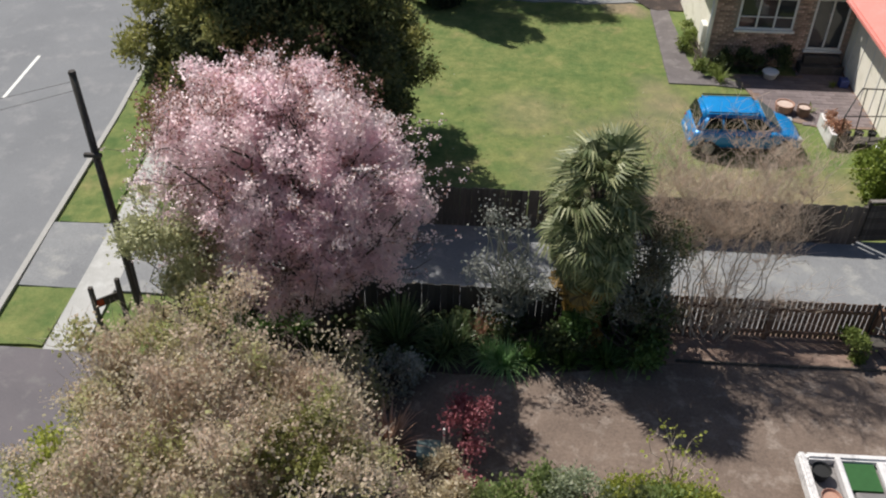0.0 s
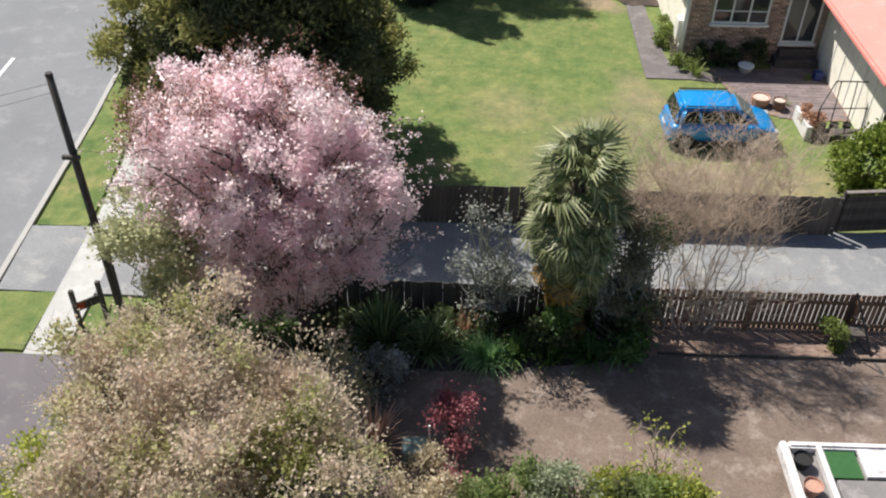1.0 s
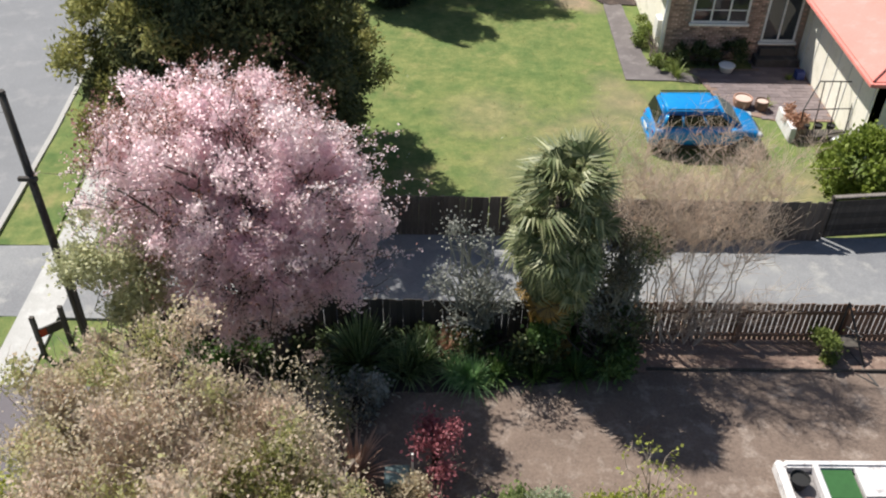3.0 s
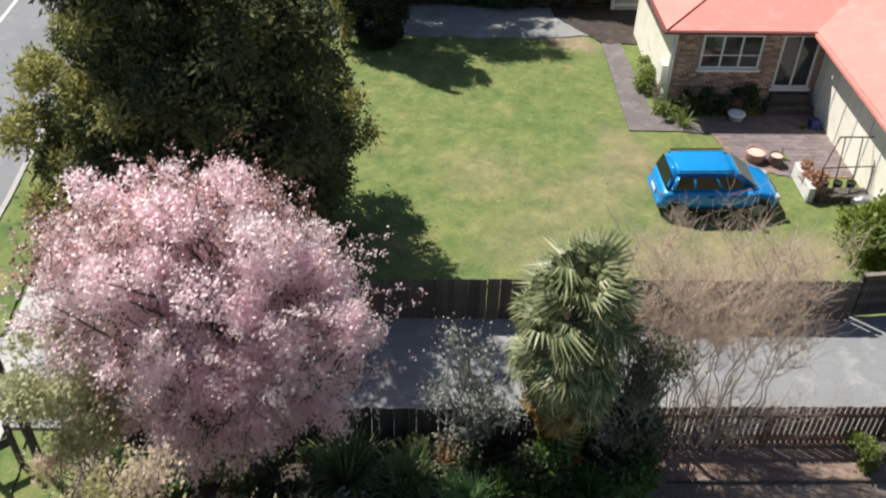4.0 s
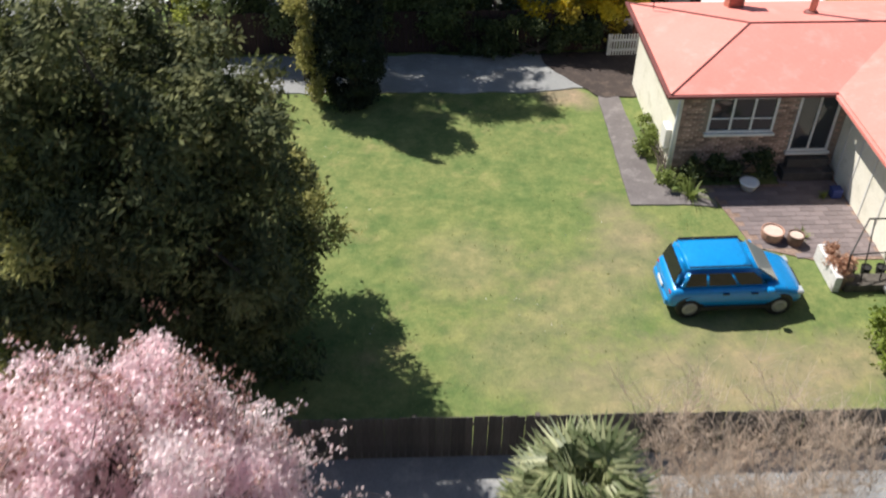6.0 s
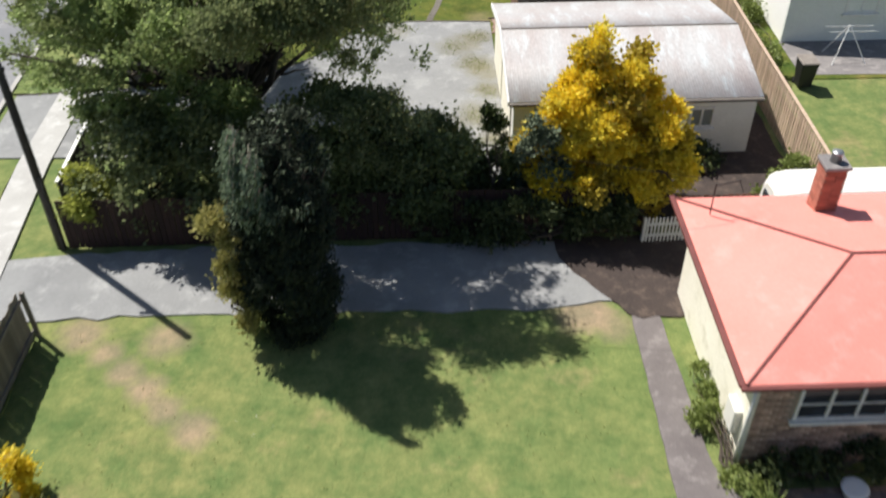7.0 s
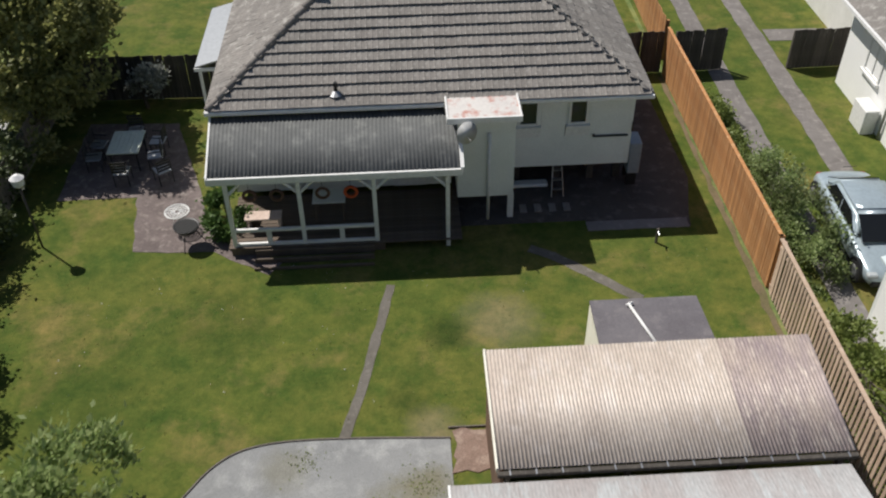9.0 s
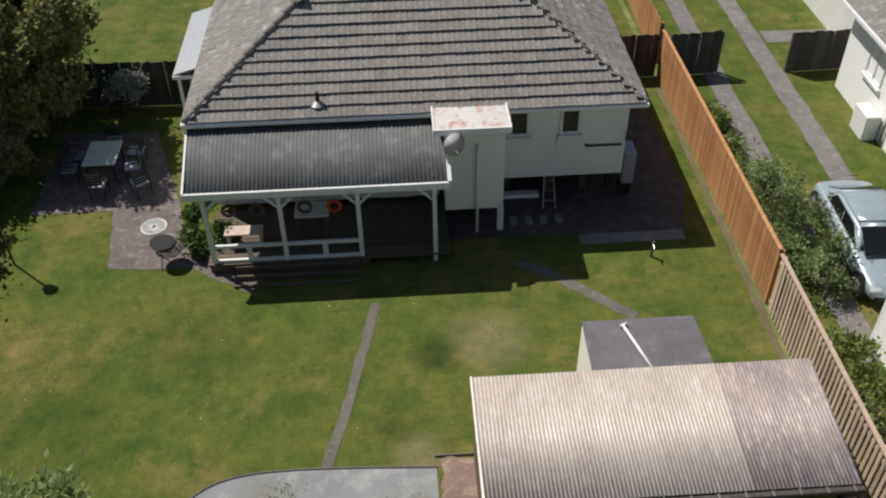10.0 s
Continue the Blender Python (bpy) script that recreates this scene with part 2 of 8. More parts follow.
M_GARROOF = surface("weathered_iron", (0.51, 0.505, 0.50), (0.43, 0.38, 0.365), (0.57, 0.60, 0.605), 0.38, 9, 0.5, metal=0.2, bump=0.15, stretch=(3.0, 0.7, 1), grain=0.3)
M_CPROOF = surface("buff_iron", (0.545, 0.478, 0.42), (0.44, 0.375, 0.325), (0.59, 0.535, 0.495), 0.6, 9, 0.6, metal=0.1, bump=0.15, stretch=(2.5, 0.8, 1), grain=0.3)
M_CPROOF2 = surface("grey_iron", (0.41, 0.34, 0.30), (0.29, 0.235, 0.24), (0.52, 0.45, 0.40), 0.9, 9, 0.6, metal=0.1, bump=0.15, stretch=(2.5, 0.8, 1), grain=0.35)
M_RUST = surface("rusty_white_iron", (0.62, 0.60, 0.57), (0.55, 0.52, 0.50), (0.42, 0.10, 0.05), 0.75, 14, 0.6, bump=0.2, grain=0.15)
M_FENCE_DK = surface("dark_fence_timber", (0.075, 0.065, 0.055), (0.05, 0.044, 0.038), (0.11, 0.10, 0.085), 1.2, 20, 0.9, bump=0.4, vary=0.3, stretch=(4, 4, 0.6))
M_FENCE_BR = surface("brown_fence_timber", (0.20, 0.115, 0.075), (0.13, 0.075, 0.05), None, 1.2, 20, 0.9, bump=0.4, vary=0.3, stretch=(4, 4, 0.6))
M_FENCE_OR = surface("orange_fence_timber", (0.46, 0.225, 0.085), (0.33, 0.145, 0.055), (0.50, 0.32, 0.17), 0.9, 20, 0.85, bump=0.3, vary=0.22, stretch=(4, 4, 0.6))
M_FENCE_PALE = surface("pale_slat_timber", (0.56, 0.42, 0.31), (0.45, 0.325, 0.235), (0.60, 0.49, 0.39), 0.9, 20, 0.85, bump=0.3, vary=0.2, stretch=(4, 4, 0.6))
# darker copy of the red timber; the fence's deep shade is in its colour
M_FENCE_RD = surface("shaded_red_timber", (0.046, 0.021, 0.017), (0.028, 0.015, 0.013), None, 1.2, 20, 0.85, bump=0.3, vary=0.25, stretch=(4, 4, 0.6))
# grey timber darkened for the fence face that stands in shade
M_FENCE_MID = surface("shaded_grey_timber", (0.115, 0.098, 0.082), (0.080, 0.068, 0.057), (0.16, 0.145, 0.125), 1.2, 20, 0.9, bump=0.4, vary=0.25, stretch=(4, 4, 0.6))
# sunlit copy of the shaded red timber, for the low fence
M_FENCE_RB = surface("sunlit_red_timber", (0.19, 0.085, 0.065), (0.13, 0.06, 0.045), None, 1.2, 20, 0.85, bump=0.3, vary=0.25, stretch=(4, 4, 0.6))
M_FENCE_GY = surface("grey_fence_timber", (0.21, 0.185, 0.16), (0.15, 0.13, 0.115), (0.27, 0.25, 0.22), 1.2, 20, 0.9, bump=0.4, vary=0.25, stretch=(4, 4, 0.6))
M_POLE = surface("pole_timber", (0.055, 0.048, 0.042), (0.035, 0.03, 0.028), (0.12, 0.11, 0.10), 1.5, 18, 0.9, bump=0.4, stretch=(4, 4, 0.5))
M_BARK = surface("bark", (0.085, 0.065, 0.05), (0.05, 0.04, 0.032), (0.13, 0.11, 0.09), 3.0, 30, 0.95, bump=0.6, stretch=(3, 3, 0.8))
M_BARK_PALE = surface("pale_bark", (0.58, 0.475, 0.39), (0.43, 0.345, 0.28), (0.52, 0.44, 0.375), 3.0, 30, 0.95, bump=0.4)
M_STEEL = plain("galvanised_steel", (0.45, 0.46, 0.47), 0.4, 0.8)
M_RIM = plain("dull_alloy", (0.34, 0.345, 0.35), 0.45, 0.5)
M_BLACK = plain("black_metal", (0.015, 0.015, 0.016), 0.5)
M_RUBBER = plain("rubber", (0.018, 0.018, 0.018), 0.85)
M_BLUE = plain("blue_car_paint", (0.004, 0.27, 0.66), 0.3, 0.1, 0.6)
M_SILVER = plain("silver_car_paint", (0.42, 0.50, 0.54), 0.3, 0.3, 0.6)
M_GLASS = glass_material("dark_glass")
M_CARGLASS = glass_material("car_glass", (0.012, 0.013, 0.014))
M_LAMP_RED = plain("red_lens", (0.35, 0.015, 0.01), 0.2)
M_LAMP_CLEAR = plain("clear_lens", (0.42, 0.45, 0.46), 0.15)
M_TERRA = surface("terracotta", (0.46, 0.27, 0.20), (0.36, 0.2, 0.15), None, 3, 30, 0.85, bump=0.2)
M_STUMP = surface("pale_stones", (0.62, 0.50, 0.43), (0.50, 0.38, 0.32), None, 6, 40, 0.85, bump=0.2)
M_PATIO = surface("mottled_patio", (0.165, 0.132, 0.125), (0.105, 0.083, 0.078), (0.24, 0.205, 0.185), 1.6, 26, 0.9, bump=0.4, grain=0.35)
M_DISH = plain("grey_enamel", (0.50, 0.51, 0.51), 0.45)
M_TABLE = plain("pale_table_slats", (0.55, 0.60, 0.52), 0.5)
M_UNIT = plain("blue_grey_case", (0.30, 0.34, 0.38), 0.5)
M_POT = surface("dark_tub", (0.20, 0.12, 0.09), (0.13, 0.08, 0.06), None, 3, 30, 0.85, bump=0.2)
M_WREATH = surface("woven_wreath", (0.16, 0.085, 0.06), (0.08, 0.05, 0.04), None, 6, 40, 0.95, bump=0.5)
M_STRIP = surface("pale_strip", (0.19, 0.175, 0.165), (0.135, 0.122, 0.115), (0.25, 0.23, 0.215), 1.2, 26, 0.9, bump=0.3)
M_SCREEN = glass_material("pale_windscreen", (0.20, 0.22, 0.21))
M_SCUFF = surface("scuffed_white", (0.74, 0.72, 0.71), (0.58, 0.56, 0.56), (0.33, 0.31, 0.31), 1.5, 16, 0.7, bump=0.3, depth=0.02, grain=0.2)
M_SHEDROOF = surface("dull_roof_felt", (0.15, 0.14, 0.15), (0.115, 0.105, 0.115), (0.19, 0.175, 0.18), 0.9, 26, 0.95, bump=0.3)
M_PALEROOF = surface("pale_blue_sheet", (0.55, 0.63, 0.64), (0.47, 0.55, 0.56), (0.62, 0.68, 0.68), 0.6, 14, 0.6, bump=0.1, grain=0.12)
M_DARKEARTH = surface("dark_earth", (0.060, 0.044, 0.038), (0.040, 0.030, 0.027), (0.10, 0.074, 0.06), 0.9, 20, 0.95, bump=0.7, depth=0.02, grain=0.4)
M_DECK = surface("deck_timber", (0.13, 0.10, 0.075), (0.085, 0.065, 0.05), None, 1.5, 20, 0.85, bump=0.3, vary=0.2)
L_CHERRY = foliage("cherry_blossom", (0.94, 0.81, 0.83), (0.90, 0.74, 0.78), (0.95, 0.85, 0.86), 0.8, 0.9)
L_CHERRYLEAF = foliage("cherry_bronze_leaf", (0.16, 0.07, 0.06), (0.28, 0.14, 0.11), None, 0.3)
L_CHERRYBUD = foliage("cherry_bud", (0.42, 0.22, 0.19), (0.55, 0.36, 0.31), None, 0.4)
# conifer: dark leaf with lighter patches, then two leaves coloured as sunlit tips
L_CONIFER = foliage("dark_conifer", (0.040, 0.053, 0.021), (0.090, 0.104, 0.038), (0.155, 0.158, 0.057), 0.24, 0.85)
L_CONTIP = foliage("conifer_sunlit_tips", (0.12, 0.135, 0.045), (0.22, 0.23, 0.085), None, 0.3, 0.8)
L_CONLIT = foliage("olive_sunlit_tips", (0.24, 0.245, 0.075), (0.42, 0.40, 0.14), None, 0.35, 0.8)
L_OAK = foliage("spring_leaf", (0.205, 0.285, 0.092), (0.38, 0.455, 0.19), (0.155, 0.18, 0.072), 0.5)
L_OLIVE = foliage("olive_leaf", (0.21, 0.225, 0.075), (0.36, 0.355, 0.13), (0.15, 0.165, 0.06), 0.45)
L_OLIVE2 = foliage("undergrowth_leaf", (0.14, 0.175, 0.075), (0.27, 0.305, 0.14), None, 0.45)
# darker undergrowth leaf; the big tree's shade is part of its colour
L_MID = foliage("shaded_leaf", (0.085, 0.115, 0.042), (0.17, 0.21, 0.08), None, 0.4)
L_SAGE = foliage("sage_leaf", (0.40, 0.41, 0.23), (0.58, 0.58, 0.37), None, 0.65)
L_GREYGREEN = foliage("grey_green_leaf", (0.32, 0.36, 0.23), (0.52, 0.56, 0.40), None, 0.6)
L_LIME2 = foliage("yellow_green_leaf", (0.34, 0.38, 0.07), (0.48, 0.50, 0.12), None, 0.4)
L_DARK = foliage("dark_shrub_leaf", (0.040, 0.062, 0.022), (0.095, 0.120, 0.042), None, 0.3)
L_GREEN = foliage("green_shrub_leaf", (0.06, 0.125, 0.03), (0.14, 0.23, 0.06), None, 0.4)
L_FLAX = foliage("dark_flax_leaf", (0.06, 0.11, 0.035), (0.26, 0.33, 0.15), None, 0.35, 0.35)
L_BRIGHT = foliage("bright_strap_leaf", (0.15, 0.33, 0.10), (0.38, 0.56, 0.27), None, 0.4)
L_LIME = foliage("lime_shrub_leaf", (0.16, 0.22, 0.03), (0.26, 0.32, 0.06), None, 0.35)
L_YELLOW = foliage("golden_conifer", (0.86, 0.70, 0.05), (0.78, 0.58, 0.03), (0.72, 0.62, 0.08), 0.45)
# darker gold for inner leaves: shade between the boughs put into colour
L_YELLOWIN = foliage("golden_conifer_shaded_inner", (0.36, 0.29, 0.035), (0.48, 0.36, 0.04), None, 0.4)
L_BRONZEGREEN = foliage("olive_yellow_leaf", (0.30, 0.29, 0.085), (0.44, 0.40, 0.16), None, 0.4)
L_CYPRESS = foliage("grey_cypress", (0.065, 0.092, 0.055), (0.165, 0.20, 0.125), None, 0.12, 0.85)
L_SPRAY = foliage("hanging_cypress_spray", (0.10, 0.145, 0.09), (0.24, 0.30, 0.20), None, 0.35, 0.8)
# cypress body: near-black, so the unlit side's shade is in the colour
L_CYPRESSIN = foliage("cypress_shaded_inner", (0.010, 0.017, 0.008), (0.020, 0.030, 0.013), None, 0.05, 0.95)
L_BEIGE = foliage("pale_spring_shrub", (0.80, 0.64, 0.52), (0.52, 0.45, 0.34), (0.45, 0.45, 0.20), 0.5)
L_BEIGE2 = foliage("pale_blossom_specks", (0.76, 0.67, 0.53), (0.54, 0.47, 0.30), None, 0.5)
L_RED = foliage("red_maple_leaf", (0.38, 0.125, 0.145), (0.25, 0.08, 0.095), None, 0.35)
L_PALM = foliage("palm_leaf", (0.09, 0.125, 0.045), (0.42, 0.43, 0.23), None, 0.3, 0.5)
L_PALMDEAD = foliage("dead_palm_leaf", (0.40, 0.25, 0.06), (0.12, 0.085, 0.035), None, 0.25)
L_TWIG = foliage("pale_twig", (0.84, 0.72, 0.61), (0.70, 0.585, 0.485), None, 0.45, 0.9)
L_GREYTWIG = foliage("grey_shrub", (0.42, 0.43, 0.39), (0.25, 0.26, 0.22), None, 0.35)
L_TANGLE = foliage("brown_creeper", (0.20, 0.17, 0.125), (0.10, 0.095, 0.06), (0.09, 0.11, 0.045), 0.25, 0.85)
L_RUSTPLANT = foliage("bronze_flax", (0.40, 0.20, 0.12), (0.58, 0.38, 0.27), None, 0.3)
L_CORDY = foliage("bronze_cordyline", (0.62, 0.42, 0.32), (0.40, 0.24, 0.17), None, 0.3)
L_TUFT = foliage("grass_blade", (0.19, 0.23, 0.07), (0.26, 0.28, 0.10), None, 0.5)
L_WEED = foliage("weed_leaf", (0.15, 0.20, 0.045), (0.26, 0.31, 0.09), None, 0.4)

# ---- building helpers ----
def thing(name, at, label, category, group="", kind=""):
    ob = new(name)
    ob.empty_display_size = 0.2
    ob.location = at
    return tagged(ob, label, category, group, kind)


def put_under(ob, parent):
    if parent is not None:
        ob.parent = parent
        if parent.type == "EMPTY" and parent.parent is None:
            ob.matrix_parent_inverse = Matrix.Translation(-parent.location)
    return ob


def finish(name, bm, mat, bevel=0.0, smooth=False, segs=1):
    if bevel:
        bmesh.ops.bevel(bm, geom=list(bm.edges), offset=bevel, segments=segs, affect="EDGES", clamp_overlap=True)
    bmesh.ops.recalc_face_normals(bm, faces=list(bm.faces))
    me = bpy.data.meshes.new(name)
    bm.to_mesh(me)
    bm.free()
    me.materials.append(mat)
    if smooth:
        me.polygons.foreach_set("use_smooth", [True] * len(me.polygons))
    return me


def part(name, bm, mat, parent, label="", bevel=0.0, smooth=False, segs=1):
    """Links a bmesh, in the coordinates of the world, as one mesh under a thing or under a part."""
    ob = new(name, finish(name, bm, mat, bevel, smooth, segs))
    put_under(ob, parent)
    return tagged(ob, label)


def piece(name, me, m, parent):
    """One of many alike pieces that share a mesh, at the pose m in the world."""
    ob = new(name, me)
    put_under(ob, parent)
    ob.matrix_basis = m
    return ob


def single(name, bm, mat, label, category, kind="", bevel=0.0, smooth=False, group=""):
    ob = new(name, finish(name, bm, mat, bevel, smooth))
    return tagged(ob, label, category, group, kind)


def box(bm, x0, y0, z0, x1, y1, z1, m=None):
    vs = [bm.verts.new((x, y, z)) for z in (z0, z1) for x, y in ((x0, y0), (x1, y0), (x1, y1), (x0, y1))]
    if m is not None:
        for v in vs:
            v.co = m @ v.co
    for f in ((3, 2, 1, 0), (4, 5, 6, 7), (0, 1, 5, 4), (1, 2, 6, 5), (2, 3, 7, 6), (3, 0, 4, 7)):
        bm.faces.new([vs[i] for i in f])
    return bm


def boxes(*rows):
    bm = bmesh.new()
    for r in rows:
        box(bm, *r)
    return bm


def rod(bm, p0, p1, r0, r1=None, n=8, caps=True):
    r1 = r0 if r1 is None else r1
    p0, p1 = Vector(p0), Vector(p1)
    q = (p1 - p0).to_track_quat("Z", "Y")
    rings = []
    for p, r in ((p0, r0), (p1, r1)):
        rings.append([bm.verts.new(p + q @ Vector((r * math.cos(2 * math.pi * k / n), r * math.sin(2 * math.pi * k / n), 0))) for k in range(n)])
    for k in range(n):
        bm.faces.new((rings[0][k], rings[0][(k + 1) % n], rings[1][(k + 1) % n], rings[1][k]))
    if caps:
        bm.faces.new(rings[0][::-1])
        bm.faces.new(rings[1])
    return bm


def rods(*rows, n=8):
    bm = bmesh.new()
    for p0, p1, r in rows:
        rod(bm, p0, p1, r, n=n)
    return bm


def lathe(bm, at, profile, n=16):
    """A turned shape: profile rows of radius and height above at."""
    rings = [[bm.verts.new((at[0] + r * math.cos(2 * math.pi * k / n), at[1] + r * math.sin(2 * math.pi * k / n), at[2] + z)) for k in range(n)] for r, z in profile]
    for a, b in zip(rings, rings[1:]):
        for k in range(n):
            bm.faces.new((a[k], a[(k + 1) % n], b[(k + 1) % n], b[k]))
    bm.faces.new(rings[0][::-1])
    bm.faces.new(rings[-1])
    return bm


def slab(bm, outline, z0, z1):
    """A flat slab over a plan outline (counter-clockwise)."""
    lo = [bm.verts.new((x, y, z0)) for x, y in outline]
    hi = [bm.verts.new((x, y, z1)) for x, y in outline]
    bm.faces.new(lo[::-1])
    bm.faces.new(hi)
    n = len(outline)
    for k in range(n):
        bm.faces.new((lo[k], lo[(k + 1) % n], hi[(k + 1) % n], hi[k]))
    return bm


def sheet(bm, pts, thick):
    """A sloping plate: its top face through pts, and that thickness straight down."""
    hi = [bm.verts.new(p) for p in pts]
    lo = [bm.verts.new((p[0], p[1], p[2] - thick)) for p in pts]
    bm.faces.new(hi)
    bm.faces.new(lo[::-1])
    n = len(pts)
    for k in range(n):
        bm.faces.new((lo[k], lo[(k + 1) % n], hi[(k + 1) % n], hi[k]))
    return bm


def wobbly(outline, amount, step=0.35, seed=1):
    """An outline with an uneven edge."""
    out, rng = [], random.Random(seed)
    n = len(outline)
    for k in range(n):
        a, b = Vector(outline[k]), Vector(outline[(k + 1) % n])
        steps = max(1, int((b - a).length / step))
        for s in range(steps):
            p = a.lerp(b, s / steps)
            out.append((p.x + rng.uniform(-amount, amount), p.y + rng.uniform(-amount, amount)))
    return out


def strip(line, width):
    """The outline of a band along a plan line."""
    left, right = [], []
    for k, p in enumerate(line):
        a, b = Vector(line[max(0, k - 1)]), Vector(line[min(len(line) - 1, k + 1)])
        d = (b - a).normalized()
        s = Vector((-d.y, d.x)) * width / 2
        left.append((p[0] + s.x, p[1] + s.y))
        right.append((p[0] - s.x, p[1] - s.y))
    return right + left[::-1]


def quads_mesh(name, verts, mat, smooth=False):
    """A mesh of separate quads, four rows of verts each."""
    n = len(verts)
    me = bpy.data.meshes.new(name)
    me.vertices.add(n)
    me.vertices.foreach_set("co", np.asarray(verts, np.float32).ravel())
    me.loops.add(n)
    me.loops.foreach_set("vertex_index", np.arange(n, dtype=np.int32))
    me.polygons.add(n // 4)
    me.polygons.foreach_set("loop_start", np.arange(0, n, 4, dtype=np.int32))
    me.update(calc_edges=True)
    me.materials.append(mat)
    return me


def unit(v):
    return v / np.maximum(np.linalg.norm(v, axis=1, keepdims=True), 1e-9)


def leaf_quads(pos, way, length, width, rng, normal=None):
    """Pointed leaves from pos along way; normal: the way that their flat sides look."""
    side = unit(np.cross(way, rng.normal(size=way.shape) if normal is None else normal))
    l, w = length[:, None], width[:, None]
    return np.stack([pos, pos + way * l * 0.45 + side * w, pos + way * l, pos + way * l * 0.45 - side * w], 1).reshape(-1, 3)


def ball(rng, n):
    return unit(rng.normal(size=(n, 3)))


def crown(name, blobs, clumps, per, leaf, spread, mat, parent, seed, out=0.5, up=0.2, inner=0.25, label="", lumpy=0.25, low=0.0, puffs=0, puff=0.36, slim=1.0, face=0.0):
    """A crown of many small leaves: the masses (x, y, z, rx, ry, rz) carry boughs, the boughs carry clumps of leaves.
    out, up: how far the leaves point outwards and upwards; face: how far they lie flat on their bough, like shingles; inner: share of clumps inside; puff: a bough's size against its mass."""
    rng = np.random.RandomState(seed)
    b = np.array(blobs, float)
    area = (b[:, 3] * b[:, 4] + b[:, 3] * b[:, 5] + b[:, 4] * b[:, 5])
    count = puffs or max(8, clumps // 32)
    pick = rng.choice(len(b), count, p=area / area.sum())
    d = ball(rng, count)
    wave = np.array([noise.noise(Vector(v) * 1.9 + Vector((seed, 0, k))) for v, k in zip(d, pick)])
    r = (0.72 + 0.16 * rng.rand(count)) * (1 + lumpy * wave)
    bough = b[pick, :3] + d * b[pick, 3:] * r[:, None]
    size = puff * b[pick, 3:].mean(1) * rng.uniform(0.6, 1.3, count)
    keep = bough[:, 2] > low
    bough, d, size = bough[keep], d[keep], size[keep]
    which = rng.choice(len(bough), clumps, p=size ** 2 / (size ** 2).sum())
    e = unit(ball(rng, clumps) + 0.75 * d[which] + np.array([0, 0, 0.25]))
    reach = np.where(rng.rand(clumps) < inner, rng.rand(clumps) * 0.7, 1 - np.abs(rng.normal(0, 0.12, clumps)))
    centre = bough[which] + e * (size[which] * reach)[:, None] * np.array([1, 1, 0.8])
    n = clumps
    wide = spread * rng.uniform(0.55, 1.35, n)
    c = np.repeat(np.arange(n), per)
    pos = centre[c] + rng.normal(size=(n * per, 3)) * 0.5 * wide[c][:, None]
    way = unit(ball(rng, n * per) + out * e[c] * 1.5 + np.array([0, 0, up * 1.5]))
    length = leaf * rng.uniform(0.6, 1.4, n * per)
    pos[:, 2] = np.maximum(pos[:, 2], 0.03)
    normal = None
    if face:
        normal = unit(ball(rng, n * per) * (1 - face) + unit(e + np.array([0, 0, 0.35]))[c] * face * 1.3)
        way = unit(way - 0.8 * (way * normal).sum(1, keepdims=True) * normal)
    ob = new(name, quads_mesh(name, leaf_quads(pos, way, length, length * slim * rng.uniform(0.28, 0.45, n * per), rng, normal), mat))
    put_under(ob, parent)
    tagged(ob, label, kind="stuff")
    return ob, centre


def tubes_mesh(name, lines, mat, sides=4):
    """Tapered tubes along polylines; each line is rows of x, y, z, radius."""
    verts, faces = [], []
    ang = np.arange(sides) * 2 * np.pi / sides
    for line in lines:
        line = np.asarray(line, float)
        start = len(verts)
        for k, row in enumerate(line):
            d = line[min(k + 1, len(line) - 1), :3] - line[max(k - 1, 0), :3]
            d = d / (np.linalg.norm(d) + 1e-9)
            a = np.cross(d, (0.31, 0.95, 0.1) if abs(d[1]) < 0.9 else (1, 0, 0))
            a /= np.linalg.norm(a)
            e = np.cross(d, a)
            for t in ang:
                verts.append(row[:3] + row[3] * (np.cos(t) * a + np.sin(t) * e))
        for k in range(len(line) - 1):
            for s in range(sides):
                i, j = start + k * sides + s, start + k * sides + (s + 1) % sides
                faces.append((i, j, j + sides, i + sides))
    me = bpy.data.meshes.new(name)
    me.from_pydata([tuple(v) for v in verts], [], faces)
    me.materials.append(mat)
    me.polygons.foreach_set("use_smooth", [True] * len(me.polygons))
    return me


def bent(rng, p0, p1, r0, r1, steps=5, wobble=0.08, sag=0.0):
    p0, p1 = np.array(p0, float), np.array(p1, float)
    length = np.linalg.norm(p1 - p0)
    rows = []
    for k in range(steps + 1):
        s = k / steps
        p = p0 + (p1 - p0) * s
        if 0 < k < steps:
            p = p + rng.normal(size=3) * wobble * length * 0.5
        p[2] += sag * length * math.sin(math.pi * s)
        rows.append((*p, r0 + (r1 - r0) * s))
    return rows


